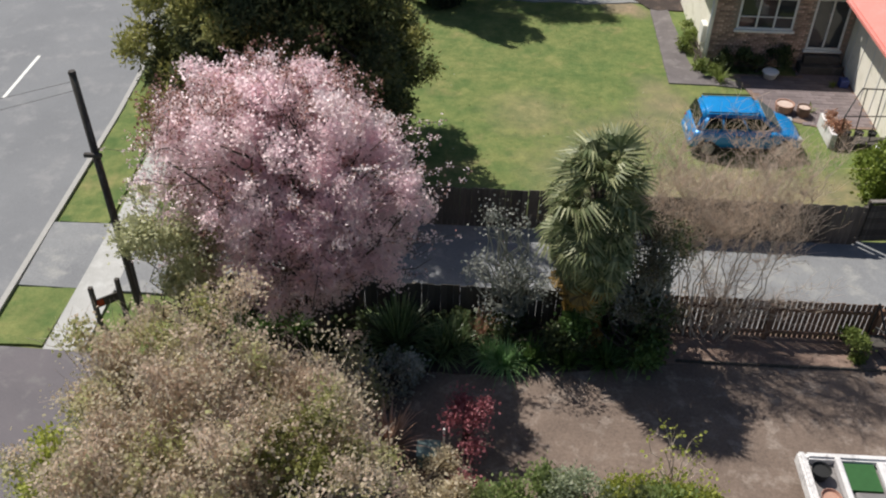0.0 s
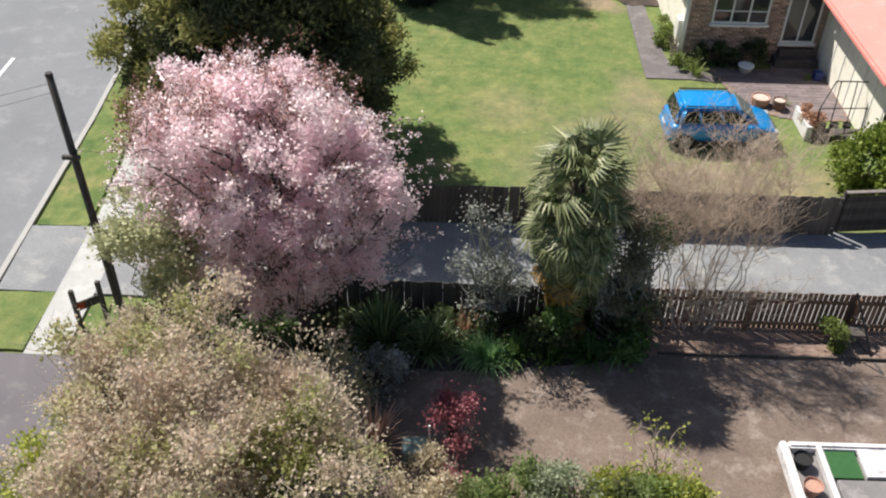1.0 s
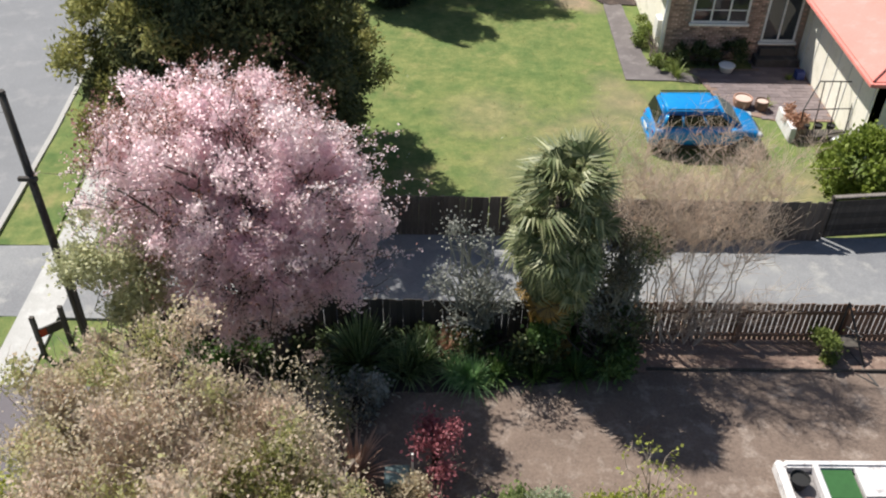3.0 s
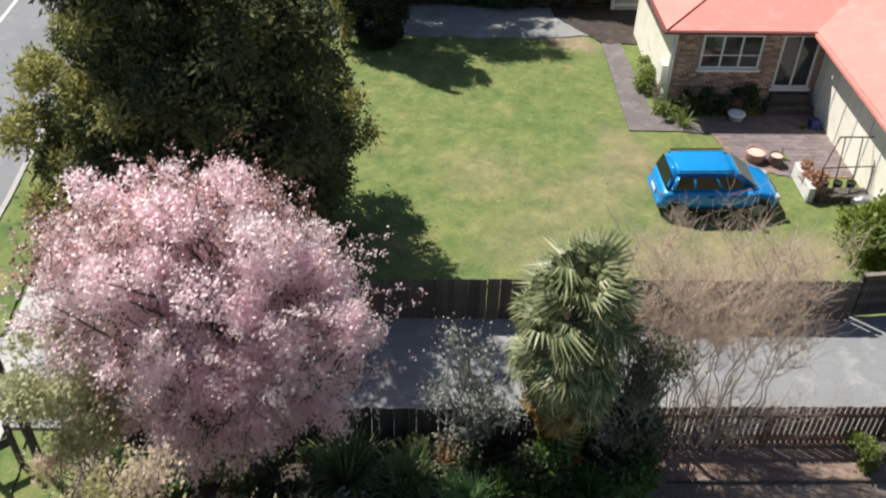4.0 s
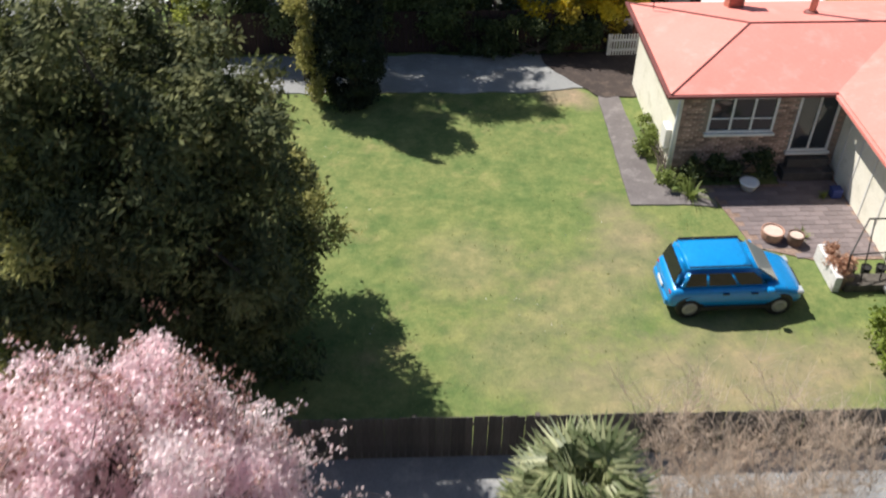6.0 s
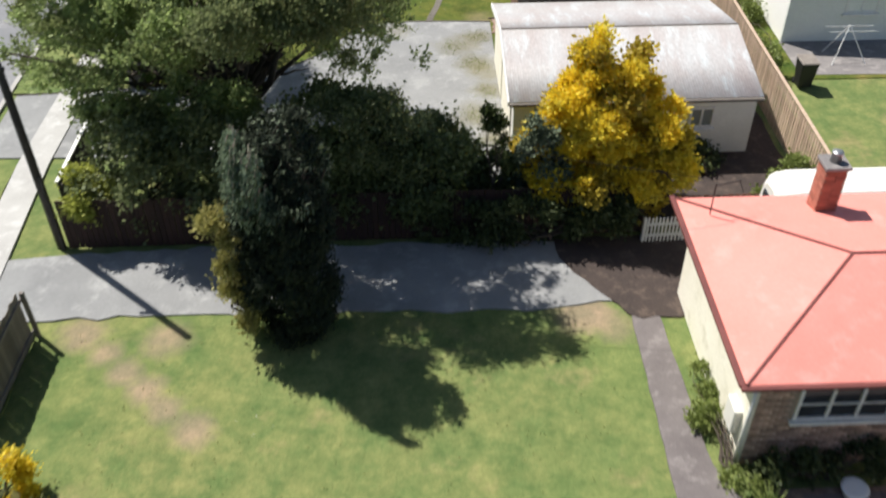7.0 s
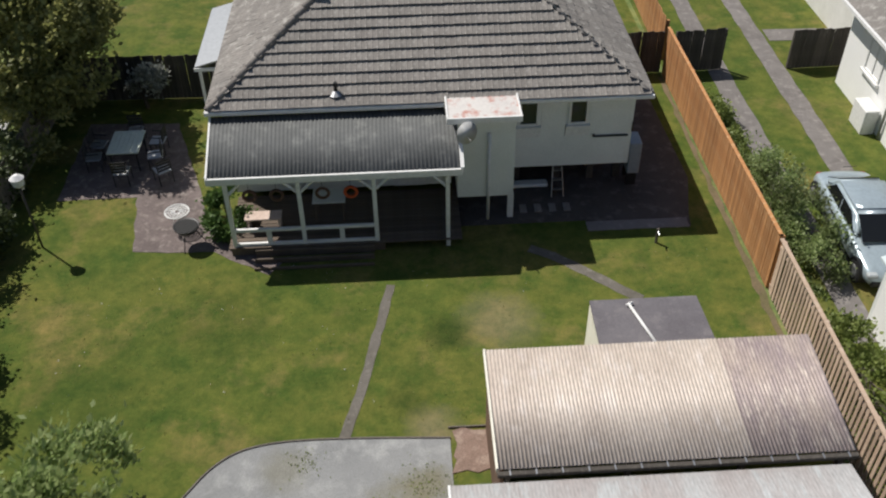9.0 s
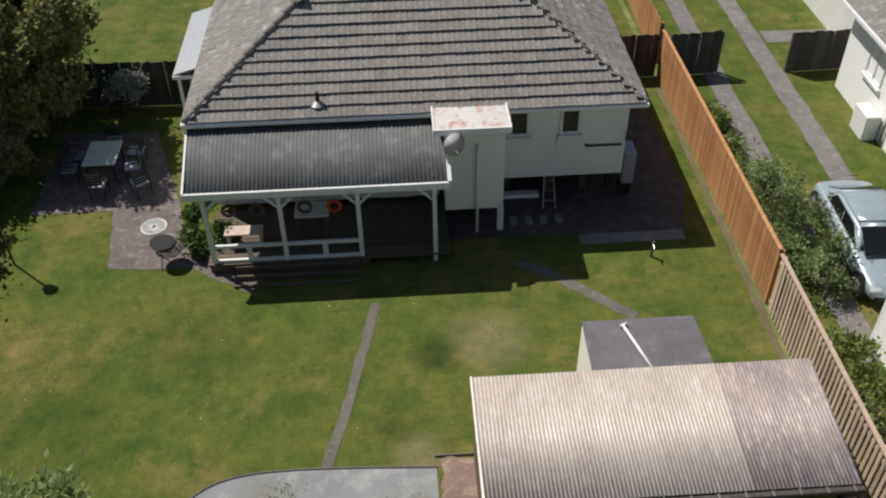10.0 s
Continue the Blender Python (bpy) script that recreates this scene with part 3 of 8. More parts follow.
def trunk_and_limbs(parent, base, fork_z, radius, tips, mat, seed, sides=7, twigs=0):
    """A tapered trunk that forks into limbs, each running to one of the tips."""
    rng = np.random.RandomState(seed)
    fork = np.array([base[0] + rng.normal() * 0.1, base[1] + rng.normal() * 0.1, fork_z])
    lines = [bent(rng, (base[0], base[1], base[2] - 0.15), fork, radius * 1.35, radius * 0.85, 5, 0.04)]
    for tip in tips:
        start = np.array(base) + (fork - np.array(base)) * rng.uniform(0.65, 1.0)
        limb = bent(rng, start, tip, radius * rng.uniform(0.35, 0.55), radius * 0.08, 6, 0.09, 0.05)
        lines.append(limb)
        for _ in range(twigs):
            k = rng.randint(2, len(limb) - 1)
            p = np.array(limb[k][:3])
            lines.append(bent(rng, p, p + (np.array(tip) - p) * 0.5 + rng.normal(size=3) * 0.5, limb[k][3] * 0.6, 0.006, 4, 0.12))
    if len(lines) > 1:
        tagged(put_under(new("branching", tubes_mesh("branching", lines[1:], mat, sides)), parent), kind="stuff")
    return put_under(new("trunk", tubes_mesh("trunk", lines[:1], mat, sides + 3)), parent)


def fence(name, a, b, height, mat, label, board=0.1, gap=0.012, thick=0.02, rail_side=1, post_every=2.4, top_jitter=0.02, z0=0.0, slant=0.0, cap=None, behind=False):
    """A fence of upright boards on two rails and posts, from a to b."""
    a, b = Vector((*a, 0)), Vector((*b, 0))
    d = (b - a)
    length = d.length
    ang = math.degrees(math.atan2(d.y, d.x))
    root = thing(name, (*((a + b) / 2).xy, z0), label, "fence")
    rng = random.Random(int(length * 100))
    base = pose(a.x, a.y, z0, 0, 0, ang)
    posts = max(2, int(length / post_every) + 1)
    me = finish("post", box(bmesh.new(), -0.05, -0.05, -0.1, 0.05, 0.05, height - 0.06), mat, 0.008)
    for k in range(posts):
        piece("post", me, base @ pose(0.05 + (length - 0.1) * k / (posts - 1), rail_side * 0.085, 0), root)
    me = finish("rail", box(bmesh.new(), 0, -0.022, -0.045, length, 0.022, 0.045), mat, 0.006)
    for h in (0.22, height - 0.25):
        piece("rail", me, base @ pose(0, rail_side * (thick / 2 + 0.024), h), root)
    me = finish("board", box(bmesh.new(), 0, -thick / 2, 0.03, board, thick / 2, height), mat, 0.004)
    count = int(length / (board + gap))
    for k in range(count):
        m = base @ pose(k * (board + gap), rng.uniform(-0.003, 0.003), 0, 0, rng.uniform(-0.5, 0.5) + slant, 0)
        piece("board", me, m @ Matrix.Diagonal((1, 1, 1 + rng.uniform(-top_jitter, top_jitter), 1)), root)
    if behind:
        for k in range(count):
            piece("back_board", me, base @ pose((k + 0.5) * (board + gap), rail_side * (thick + 0.05), 0), root)
    if cap:
        part("cap_rail", box(bmesh.new(), 0, -0.05, height + 0.002, length, 0.05, height + 0.03, base), cap, root)
    return root


def window(parent, x0, x1, z0, z1, y, face=-1, cols=3, rows=2, frame=M_FRAME, glass=M_GLASS, sill=True, axis="y"):
    """A window let into a wall that faces along -y (or along an x axis): frame, glazing bars, panes and a sill."""
    def place(bm, u0, v0, w0, u1, v1, w1):
        # u along the wall, v outwards, w up
        if axis == "y":
            return box(bm, u0, y + face * v1, w0, u1, y + face * v0, w1) if face < 0 else box(bm, u0, y + v0, w0, u1, y + v1, w1)
        return box(bm, y + face * v1, u0, w0, y + face * v0, u1, w1) if face < 0 else box(bm, y + v0, u0, w0, y + v1, u1, w1)
    bm = bmesh.new()
    f = 0.07
    place(bm, x0, -0.05, z0, x0 + f, 0.035, z1)
    place(bm, x1 - f, -0.05, z0, x1, 0.035, z1)
    place(bm, x0 + f, -0.05, z0, x1 - f, 0.035, z0 + f)
    place(bm, x0 + f, -0.05, z1 - f, x1 - f, 0.035, z1)
    win = part("window", bm, frame, parent, bevel=0.004)
    w, h = (x1 - x0 - 2 * f) / cols, (z1 - z0 - 2 * f) / rows
    for c in range(1, cols):
        part("mullion", place(bmesh.new(), x0 + f + c * w - 0.03, -0.045, z0 + f, x0 + f + c * w + 0.03, 0.028, z1 - f), frame, win)
    for r in range(1, rows):
        part("glazing_bar", place(bmesh.new(), x0 + f, -0.04, z0 + f + r * h * 0.72 + 0.0, x1 - f, 0.02, z0 + f + r * h * 0.72 + 0.035), frame, win)
    for c in range(cols):
        part("pane", place(bmesh.new(), x0 + f + c * w + 0.001, -0.02, z0 + f, x0 + f + (c + 1) * w - 0.001, -0.012, z1 - f), glass, win)
    if sill:
        part("sill", place(bmesh.new(), x0 - 0.06, -0.02, z0 - 0.09, x1 + 0.06, 0.11, z0 - 0.002), frame, win, bevel=0.006)
    return win


def hip_roof(parent, x0, x1, y0, y1, z, pitch, mat, thick=0.1, names=("roof",), ridge=None, along="x", gable=()):
    """Four sloping plates that meet on hips and a ridge. Returns the ridge's two ends."""
    t = math.tan(radians(pitch))
    if along == "x":
        h = (y1 - y0) / 2
        ra, rb = (x0 + h, (y0 + y1) / 2, z + h * t), (x1 - h, (y0 + y1) / 2, z + h * t)
        faces = [((x0, y0, z), (x1, y0, z), rb, ra), ((x1, y1, z), (x0, y1, z), ra, rb), ((x0, y1, z), (x0, y0, z), ra), ((x1, y0, z), (x1, y1, z), rb)]
        hips = [((x0, y0, z), ra), ((x0, y1, z), ra), ((x1, y0, z), rb), ((x1, y1, z), rb), (ra, rb)]
    else:
        h = (x1 - x0) / 2
        ra, rb = ((x0 + x1) / 2, y0 + h, z + h * t), ((x0 + x1) / 2, y1 - h, z + h * t)
        faces = [((x0, y1, z), (x0, y0, z), ra, rb), ((x1, y0, z), (x1, y1, z), rb, ra), ((x0, y0, z), (x1, y0, z), ra), ((x1, y1, z), (x0, y1, z), rb)]
        hips = [((x0, y0, z), ra), ((x1, y0, z), ra), ((x0, y1, z), rb), ((x1, y1, z), rb), (ra, rb)]
    for f in faces:
        part("roof", sheet(bmesh.new(), f, thick), mat, parent)
    if ridge:
        for a, b in hips:
            part("ridge_cap", rod(bmesh.new(), a, b, 0.035, n=6), ridge, parent)
    return ra, rb


def corrugated(bm, x0, x1, y0, y1, z0, z1, pitch=0.12, amp=0.018, thick=0.012, steps=4):
    """Corrugated sheet; ribs run along y; z0 at y0, z1 at y1."""
    n = max(8, int((x1 - x0) / pitch * steps))
    top = []
    for k in range(n + 1):
        x = x0 + (x1 - x0) * k / n
        dz = amp * math.cos(2 * math.pi * (x - x0) / pitch)
        top.append([bm.verts.new((x, y0, z0 + dz)), bm.verts.new((x, y1, z1 + dz)), bm.verts.new((x, y0, z0 + dz - thick)), bm.verts.new((x, y1, z1 + dz - thick))])
    for a, b in zip(top, top[1:]):
        bm.faces.new((a[0], b[0], b[1], a[1]))
        bm.faces.new((a[3], b[3], b[2], a[2]))
        bm.faces.new((a[2], b[2], b[0], a[0]))
        bm.faces.new((a[1], b[1], b[3], a[3]))
    for e in (top[0], top[-1]):
        bm.faces.new((e[0], e[1], e[3], e[2]))
    return bm


def brick_wall(parent, x0, x1, z0, z1, y, openings, mat, limit=300, bw=0.23, bh=0.086, name="brick"):
    """Bricks laid in running bond on a wall that faces -y; the first ones are pieces of their own, the rest one part."""
    me = finish(name, box(bmesh.new(), 0.005, -0.022, 0.005, bw - 0.005, 0.0, bh - 0.006), mat, 0.004)
    half = finish(name, box(bmesh.new(), 0.005, -0.022, 0.005, bw / 2 - 0.005, 0.0, bh - 0.006), mat, 0.004)
    rest, count, rng = bmesh.new(), 0, random.Random(5)
    rows = int((z1 - z0) / bh)
    for r in reversed(range(rows)):
        z = z0 + r * bh
        x = x0 - (bw / 2 if r % 2 else 0)
        while x < x1 - 0.02:
            m, w, at = me, bw, x
            if x < x0 - 0.01:
                m, w, at = half, bw / 2, x0
            elif x + bw > x1:
                m, w = half, bw / 2
            if at + w <= x1 + 0.06 and not any(o[0] - w < at < o[1] and o[2] - bh < z < o[3] for o in openings):
                out = rng.uniform(-0.005, 0.004)
                if count < limit:
                    piece(name, m, pose(at, y + out, z), parent)
                    count += 1
                else:
                    box(rest, at + 0.005, y - 0.022 + out, z + 0.005, at + w - 0.005, y, z + bh - 0.006)
            x += bw
    if len(rest.verts):
        tagged(part("brickwork", rest, mat, parent), kind="stuff")
    else:
        rest.free()

# ---- ground, street, drives ----
def ground_sheet():
    bm = bmesh.new()
    xs = [-1500, -400, -120, -60] + [-40 + 2 * k for k in range(46)] + [80, 160, 500, 1500]
    ys = [-1500, -400, -100, -30] + [-10 + 2 * k for k in range(56)] + [130, 220, 600, 1800]
    grid = [[bm.verts.new((x, y, 0.018 * noise.noise(Vector((x * 0.21, y * 0.21, 0))) - 0.012 if -40 < x < 50 and -10 < y < 100 else -0.012)) for x in xs] for y in ys]
    for a, b in zip(grid, grid[1:]):
        for k in range(len(xs) - 1):
            bm.faces.new((a[k], a[k + 1], b[k + 1], b[k]))
    single("ground", bm, M_GRASS, "mown green lawn with dry yellowish patches", "lawn", "structure", smooth=True)


ground_sheet()
single("lawn", slab(bmesh.new(), [(-6.5, 46.0), (6.6, 46.0), (14.1, 46.0), (14.1, 66), (-6.4, 66)], -0.05, 0.014), M_GRASS_DEEP, "deep green mown back lawn with mossy patches", "lawn", "structure")
single("lawn", slab(bmesh.new(), [(-6.4, 66), (14.1, 66), (14.1, 98), (-6.4, 98)], -0.05, 0.014), M_GRASS_DEEP, "deep green lawn behind the tiled house", "lawn", "structure")
single("lawn", slab(bmesh.new(), [(14.3, 46.0), (27, 46.0), (27, 98), (14.3, 98)], -0.05, 0.012), M_GRASS_DEEP, "green grass along the neighbour's driveway", "lawn", "structure")
KERB = [(-9.75, -60), (-9.9, 10), (-10.1, 25), (-10.6, 36), (-10.9, 42), (-10.8, 66), (-11.0, 140)]
road_edge = [(x - 0.12, y) for x, y in KERB]
single("road", slab(bmesh.new(), [(-20.5, -60)] + road_edge + [(-20.5, 140)], -0.05, 0.012), M_ROAD, "grey asphalt street with worn pale surface", "road", "structure")
single("kerb", slab(bmesh.new(), strip(KERB, 0.15), -0.1, 0.085), M_KERB, "pale concrete kerb along the street", "kerb", "structure", bevel=0.01)
single("kerb", slab(bmesh.new(), strip([(-20.6, -60), (-20.6, 140)], 0.22), -0.1, 0.085), M_KERB, "pale concrete kerb on the far side", "kerb", "structure")
for k in range(9):
    y = 5.9 + k * 10
    tagged(single("road_marking", box(bmesh.new(), -14.26, y, 0.0, -14.14, y + 3.0, 0.018), M_WHITE, "white painted centre line dash on asphalt", "road marking", "structure"), group="centre line dashes")


def verge(outline, seed):
    single("verge", slab(bmesh.new(), wobbly(outline, 0.025, 0.3, seed), -0.03, 0.06), M_GRASS, "short grass verge between kerb and footpath", "verge", "structure")


verge([(-9.8, 19.4), (-8.45, 19.4), (-8.75, 30), (-9.2, 35.1), (-10.4, 35.1), (-10.0, 25)], 1)
verge([(-10.6, 37.5), (-9.15, 37.5), (-9.3, 42.2), (-10.75, 42.2)], 2)
verge([(-10.75, 46.2), (-9.15, 46.2), (-8.8, 61), (-9.0, 120), (-10.85, 120), (-10.7, 66)], 3)
verge([(-9.75, 14.7), (-8.45, 14.7), (-8.3, 16.7), (-9.8, 16.7)], 4)
verge([(-7.3, 14.8), (-6.7, 14.8), (-6.9, 16.4), (-7.3, 16.6)], 5)
verge([(-7.35, 19.6), (-6.2, 19.8), (-6.6, 34.9), (-8.0, 35.0), (-7.7, 28)], 6)
FOOT = [(-7.9, -20), (-7.9, 15), (-7.85, 20), (-8.2, 29), (-8.55, 36.5), (-8.8, 42), (-8.6, 50), (-8.3, 61), (-8.5, 70), (-8.7, 130)]
single("footpath", slab(bmesh.new(), strip(FOOT, 0.95), -0.05, 0.066), M_PATH, "pale concrete footpath beside the grass verge", "footpath", "structure")
single("crossing", slab(bmesh.new(), [(-9.85, 16.75), (-5.4, 16.65), (-5.4, 19.45), (-9.95, 19.35)], -0.05, 0.062), M_DRIVE, "worn concrete driveway crossing over the footpath", "crossing", "structure")
single("driveway", slab(bmesh.new(), [(-5.4, 16.5), (32, 16.3), (32, 20.2), (-5.4, 20.0)], -0.05, 0.03), M_DRIVE, "grey-blue sealed driveway running between two fences", "driveway", "structure")
single("driveway", slab(bmesh.new(), wobbly([(-10.4, 35.15), (-2.5, 35.2), (5.6, 35.05), (6.4, 35.15), (7.4, 35.25), (7.8, 35.35), (7.5, 36.2), (7.2, 36.8), (7.0, 37.75), (-4, 37.8), (-10.6, 37.45)], 0.09, 0.5, 8), -0.05, 0.03), M_GRAVEL, "pale gravel driveway beside a tall fence", "driveway", "structure")
# outline and darkness also follow a shadow's edge across drive and earth
single("driveway", slab(bmesh.new(), wobbly([(6.6, 37.0), (6.95, 36.4), (7.3, 35.8), (7.7, 35.4), (8.0, 34.85), (8.4, 34.65), (9.3, 34.6), (12, 36), (12, 37.9), (6.5, 37.8)], 0.07, 0.3, 9), -0.05, 0.036), M_DARKEARTH, "dark earth at the gravel driveway's end, shadow put into its colour", "driveway", "structure")
single("asphalt_entry", slab(bmesh.new(), [(-9.9, 9.0), (-5.5, 9.0), (-5.5, 14.5), (-9.85, 14.6)], -0.05, 0.07), M_ENTRY, "dull purplish asphalt drive entry", "driveway", "structure")
single("dirt_yard", slab(bmesh.new(), wobbly([(-5.6, 4.0), (34, 4.0), (34, 15.2), (6.4, 15.2), (2.5, 14.6), (-5.6, 14.4)], 0.06, 0.5, 11), -0.05, 0.02), M_DIRT, "bare brown earth yard in front of the fence", "dirt", "structure")
single("garden_bed", slab(bmesh.new(), wobbly([(-5.6, 14.3), (2.5, 14.5), (6.0, 15.1), (6.3, 16.3), (-5.6, 16.4)], 0.04, 0.4, 14), -0.05, 0.038), M_DARKEARTH, "planted garden bed with dark leaf litter", "garden bed", "structure")
single("garden_bed", slab(bmesh.new(), wobbly([(5.9, 15.15), (34, 15.15), (34, 16.25), (5.9, 16.3)], 0.04, 0.4, 12), -0.05, 0.035), M_SOIL, "reddish bark mulch garden bed along a fence", "garden bed", "structure")
for k in range(16):
    x = 6.3 + k * 0.95
    tagged(single("edging_board", box(bmesh.new(), x, 15.16, -0.02, x + 0.93, 15.2, 0.10), M_FENCE_DK, "thin dark timber edging board of a garden bed", "edging", bevel=0.004), group="garden edging boards")
def rounded(line, times=2):
    """A line with its corners cut off, again and again."""
    for _ in range(times):
        out = [line[0]]
        for a, b in zip(line, line[1:]):
            out += [(a[0] * 0.75 + b[0] * 0.25, a[1] * 0.75 + b[1] * 0.25), (a[0] * 0.25 + b[0] * 0.75, a[1] * 0.25 + b[1] * 0.75)]
        line = out + [line[-1]]
    return line


edge = rounded([(5.75, 50.8), (3.3, 50.95), (1.6, 50.92), (0.7, 50.5), (0.05, 49.5), (-0.95, 47.95), (-3.5, 46.6), (-10.6, 46.1)], 3)
gravel = [(5.75, 40.6)] + edge + [(-10.6, 42.4), (-4, 42.2), (2.0, 40.8)]
single("gravel_yard", slab(bmesh.new(), gravel, -0.05, 0.03), M_GRAVEL, "pale grey gravel yard with mossy weeds", "gravel yard", "structure")
bm = bmesh.new()
for a, b in zip(edge, edge[1:]):
    d = (Vector(b) - Vector(a))
    box(bm, -0.01, -0.02, -0.02, d.length + 0.01, 0.02, 0.06, pose(a[0], a[1], 0, 0, 0, math.degrees(math.atan2(d.y, d.x))))
single("edging_strip", bm, M_FENCE_GY, "low dark timber edging between gravel and lawn", "edging", "structure", bevel=0.006)
single("pavement", slab(bmesh.new(), wobbly([(8.0, 28.7), (9.5, 28.65), (10.5, 28.5), (10.5, 29.15), (9.35, 29.3), (8.95, 30.2), (8.8, 34.8), (8.1, 34.8)], 0.02, 0.4, 15), -0.05, 0.028), M_PAVE, "weathered grey concrete strip beside the house", "pavement", "structure")
single("garden_path", slab(bmesh.new(), wobbly(strip([(3.42, 50.9), (3.85, 52.5), (4.52, 55.9)], 0.235), 0.025, 0.25, 19), -0.05, 0.022), M_WORNPATH, "narrow grey concrete garden path across the lawn", "path", "structure")
single("garden_path", slab(bmesh.new(), wobbly(strip([(8.3, 57.1), (8.9, 56.75), (9.8, 55.95), (10.9, 54.9)], 0.32), 0.02, 0.3, 20), -0.05, 0.02), M_WORNPATH, "narrow curved garden path to the shed", "path", "structure")
single("garden_patio", slab(bmesh.new(), wobbly([(-5.2, 60.2), (-2.9, 60.25), (-2.5, 57.7), (-0.3, 57.55), (0.2, 57.2), (1.3, 56.5), (1.6, 57.0), (-0.5, 58.6), (-1.1, 60.5), (-2.3, 64.2), (-5.2, 64.4)], 0.03, 0.3, 21), -0.05, 0.024), M_PATIO, "mottled concrete garden patio under trees", "patio", "structure")
# dark ground, made darker by the house's shade put into its colour
single("concrete_slab", slab(bmesh.new(), [(10.05, 57.75), (12.95, 57.75), (13.0, 58.2), (13.45, 60.0), (13.3, 66), (6.4, 66), (6.4, 58.2), (10.05, 58.2)], -0.05, 0.03), M_APRON, "dark grey apron beside the house, shade put into its colour", "slab", "structure")
single("bare_earth", slab(bmesh.new(), wobbly([(9.6, 38.5), (13.95, 38.5), (14.0, 47.9), (13.0, 47.9), (13.0, 41.8), (9.6, 41.8)], 0.06, 0.4, 35), -0.05, 0.018), M_DARKEARTH, "dark bare earth between the garage and the fence", "soil", "structure")
single("soil_patch", slab(bmesh.new(), wobbly([(5.8, 49.9), (6.6, 49.9), (6.75, 50.98), (5.85, 51.02)], 0.07, 0.2, 31), -0.05, 0.04), M_SOIL, "small bare reddish soil bed beside the carport", "soil", "structure")
single("edging_board", boxes((5.72, 51.06, -0.02, 6.8, 51.09, 0.07)), M_FENCE_GY, "thin grey timber edging board behind a soil bed", "edging", bevel=0.004)
single("worn_strip", slab(bmesh.new(), wobbly([(13.86, 48.5), (14.1, 48.5), (14.12, 66), (13.98, 66)], 0.05, 0.35, 36), -0.05, 0.02), M_WORN, "worn bare strip of lawn beside the fence", "soil", "structure")
# paler strip for the edge of the apron that the sun reaches
single("concrete_strip", slab(bmesh.new(), wobbly([(10.05, 57.72), (12.9, 57.72), (12.9, 58.12), (10.05, 58.12)], 0.015, 0.3, 33), -0.05, 0.036), M_CONC, "pale concrete strip coloured as the apron's sunlit edge by the lawn", "path", "structure")
for x in (16.0, 18.05):
    single("drive_strip", slab(bmesh.new(), wobbly([(x - 0.3, 53), (x + 0.45, 53), (x + 0.65, 90), (x + 0.05, 90)], 0.03, 0.6, int(x)), -0.05, 0.022), M_STRIP, "concrete wheel strip of a grassy driveway", "driveway", "structure")
single("cross_path", slab(bmesh.new(), [(18.7, 68.3), (24, 68.1), (24, 69.0), (18.7, 69.2)], -0.05, 0.022), M_STRIP, "short concrete path to a house", "path", "structure")

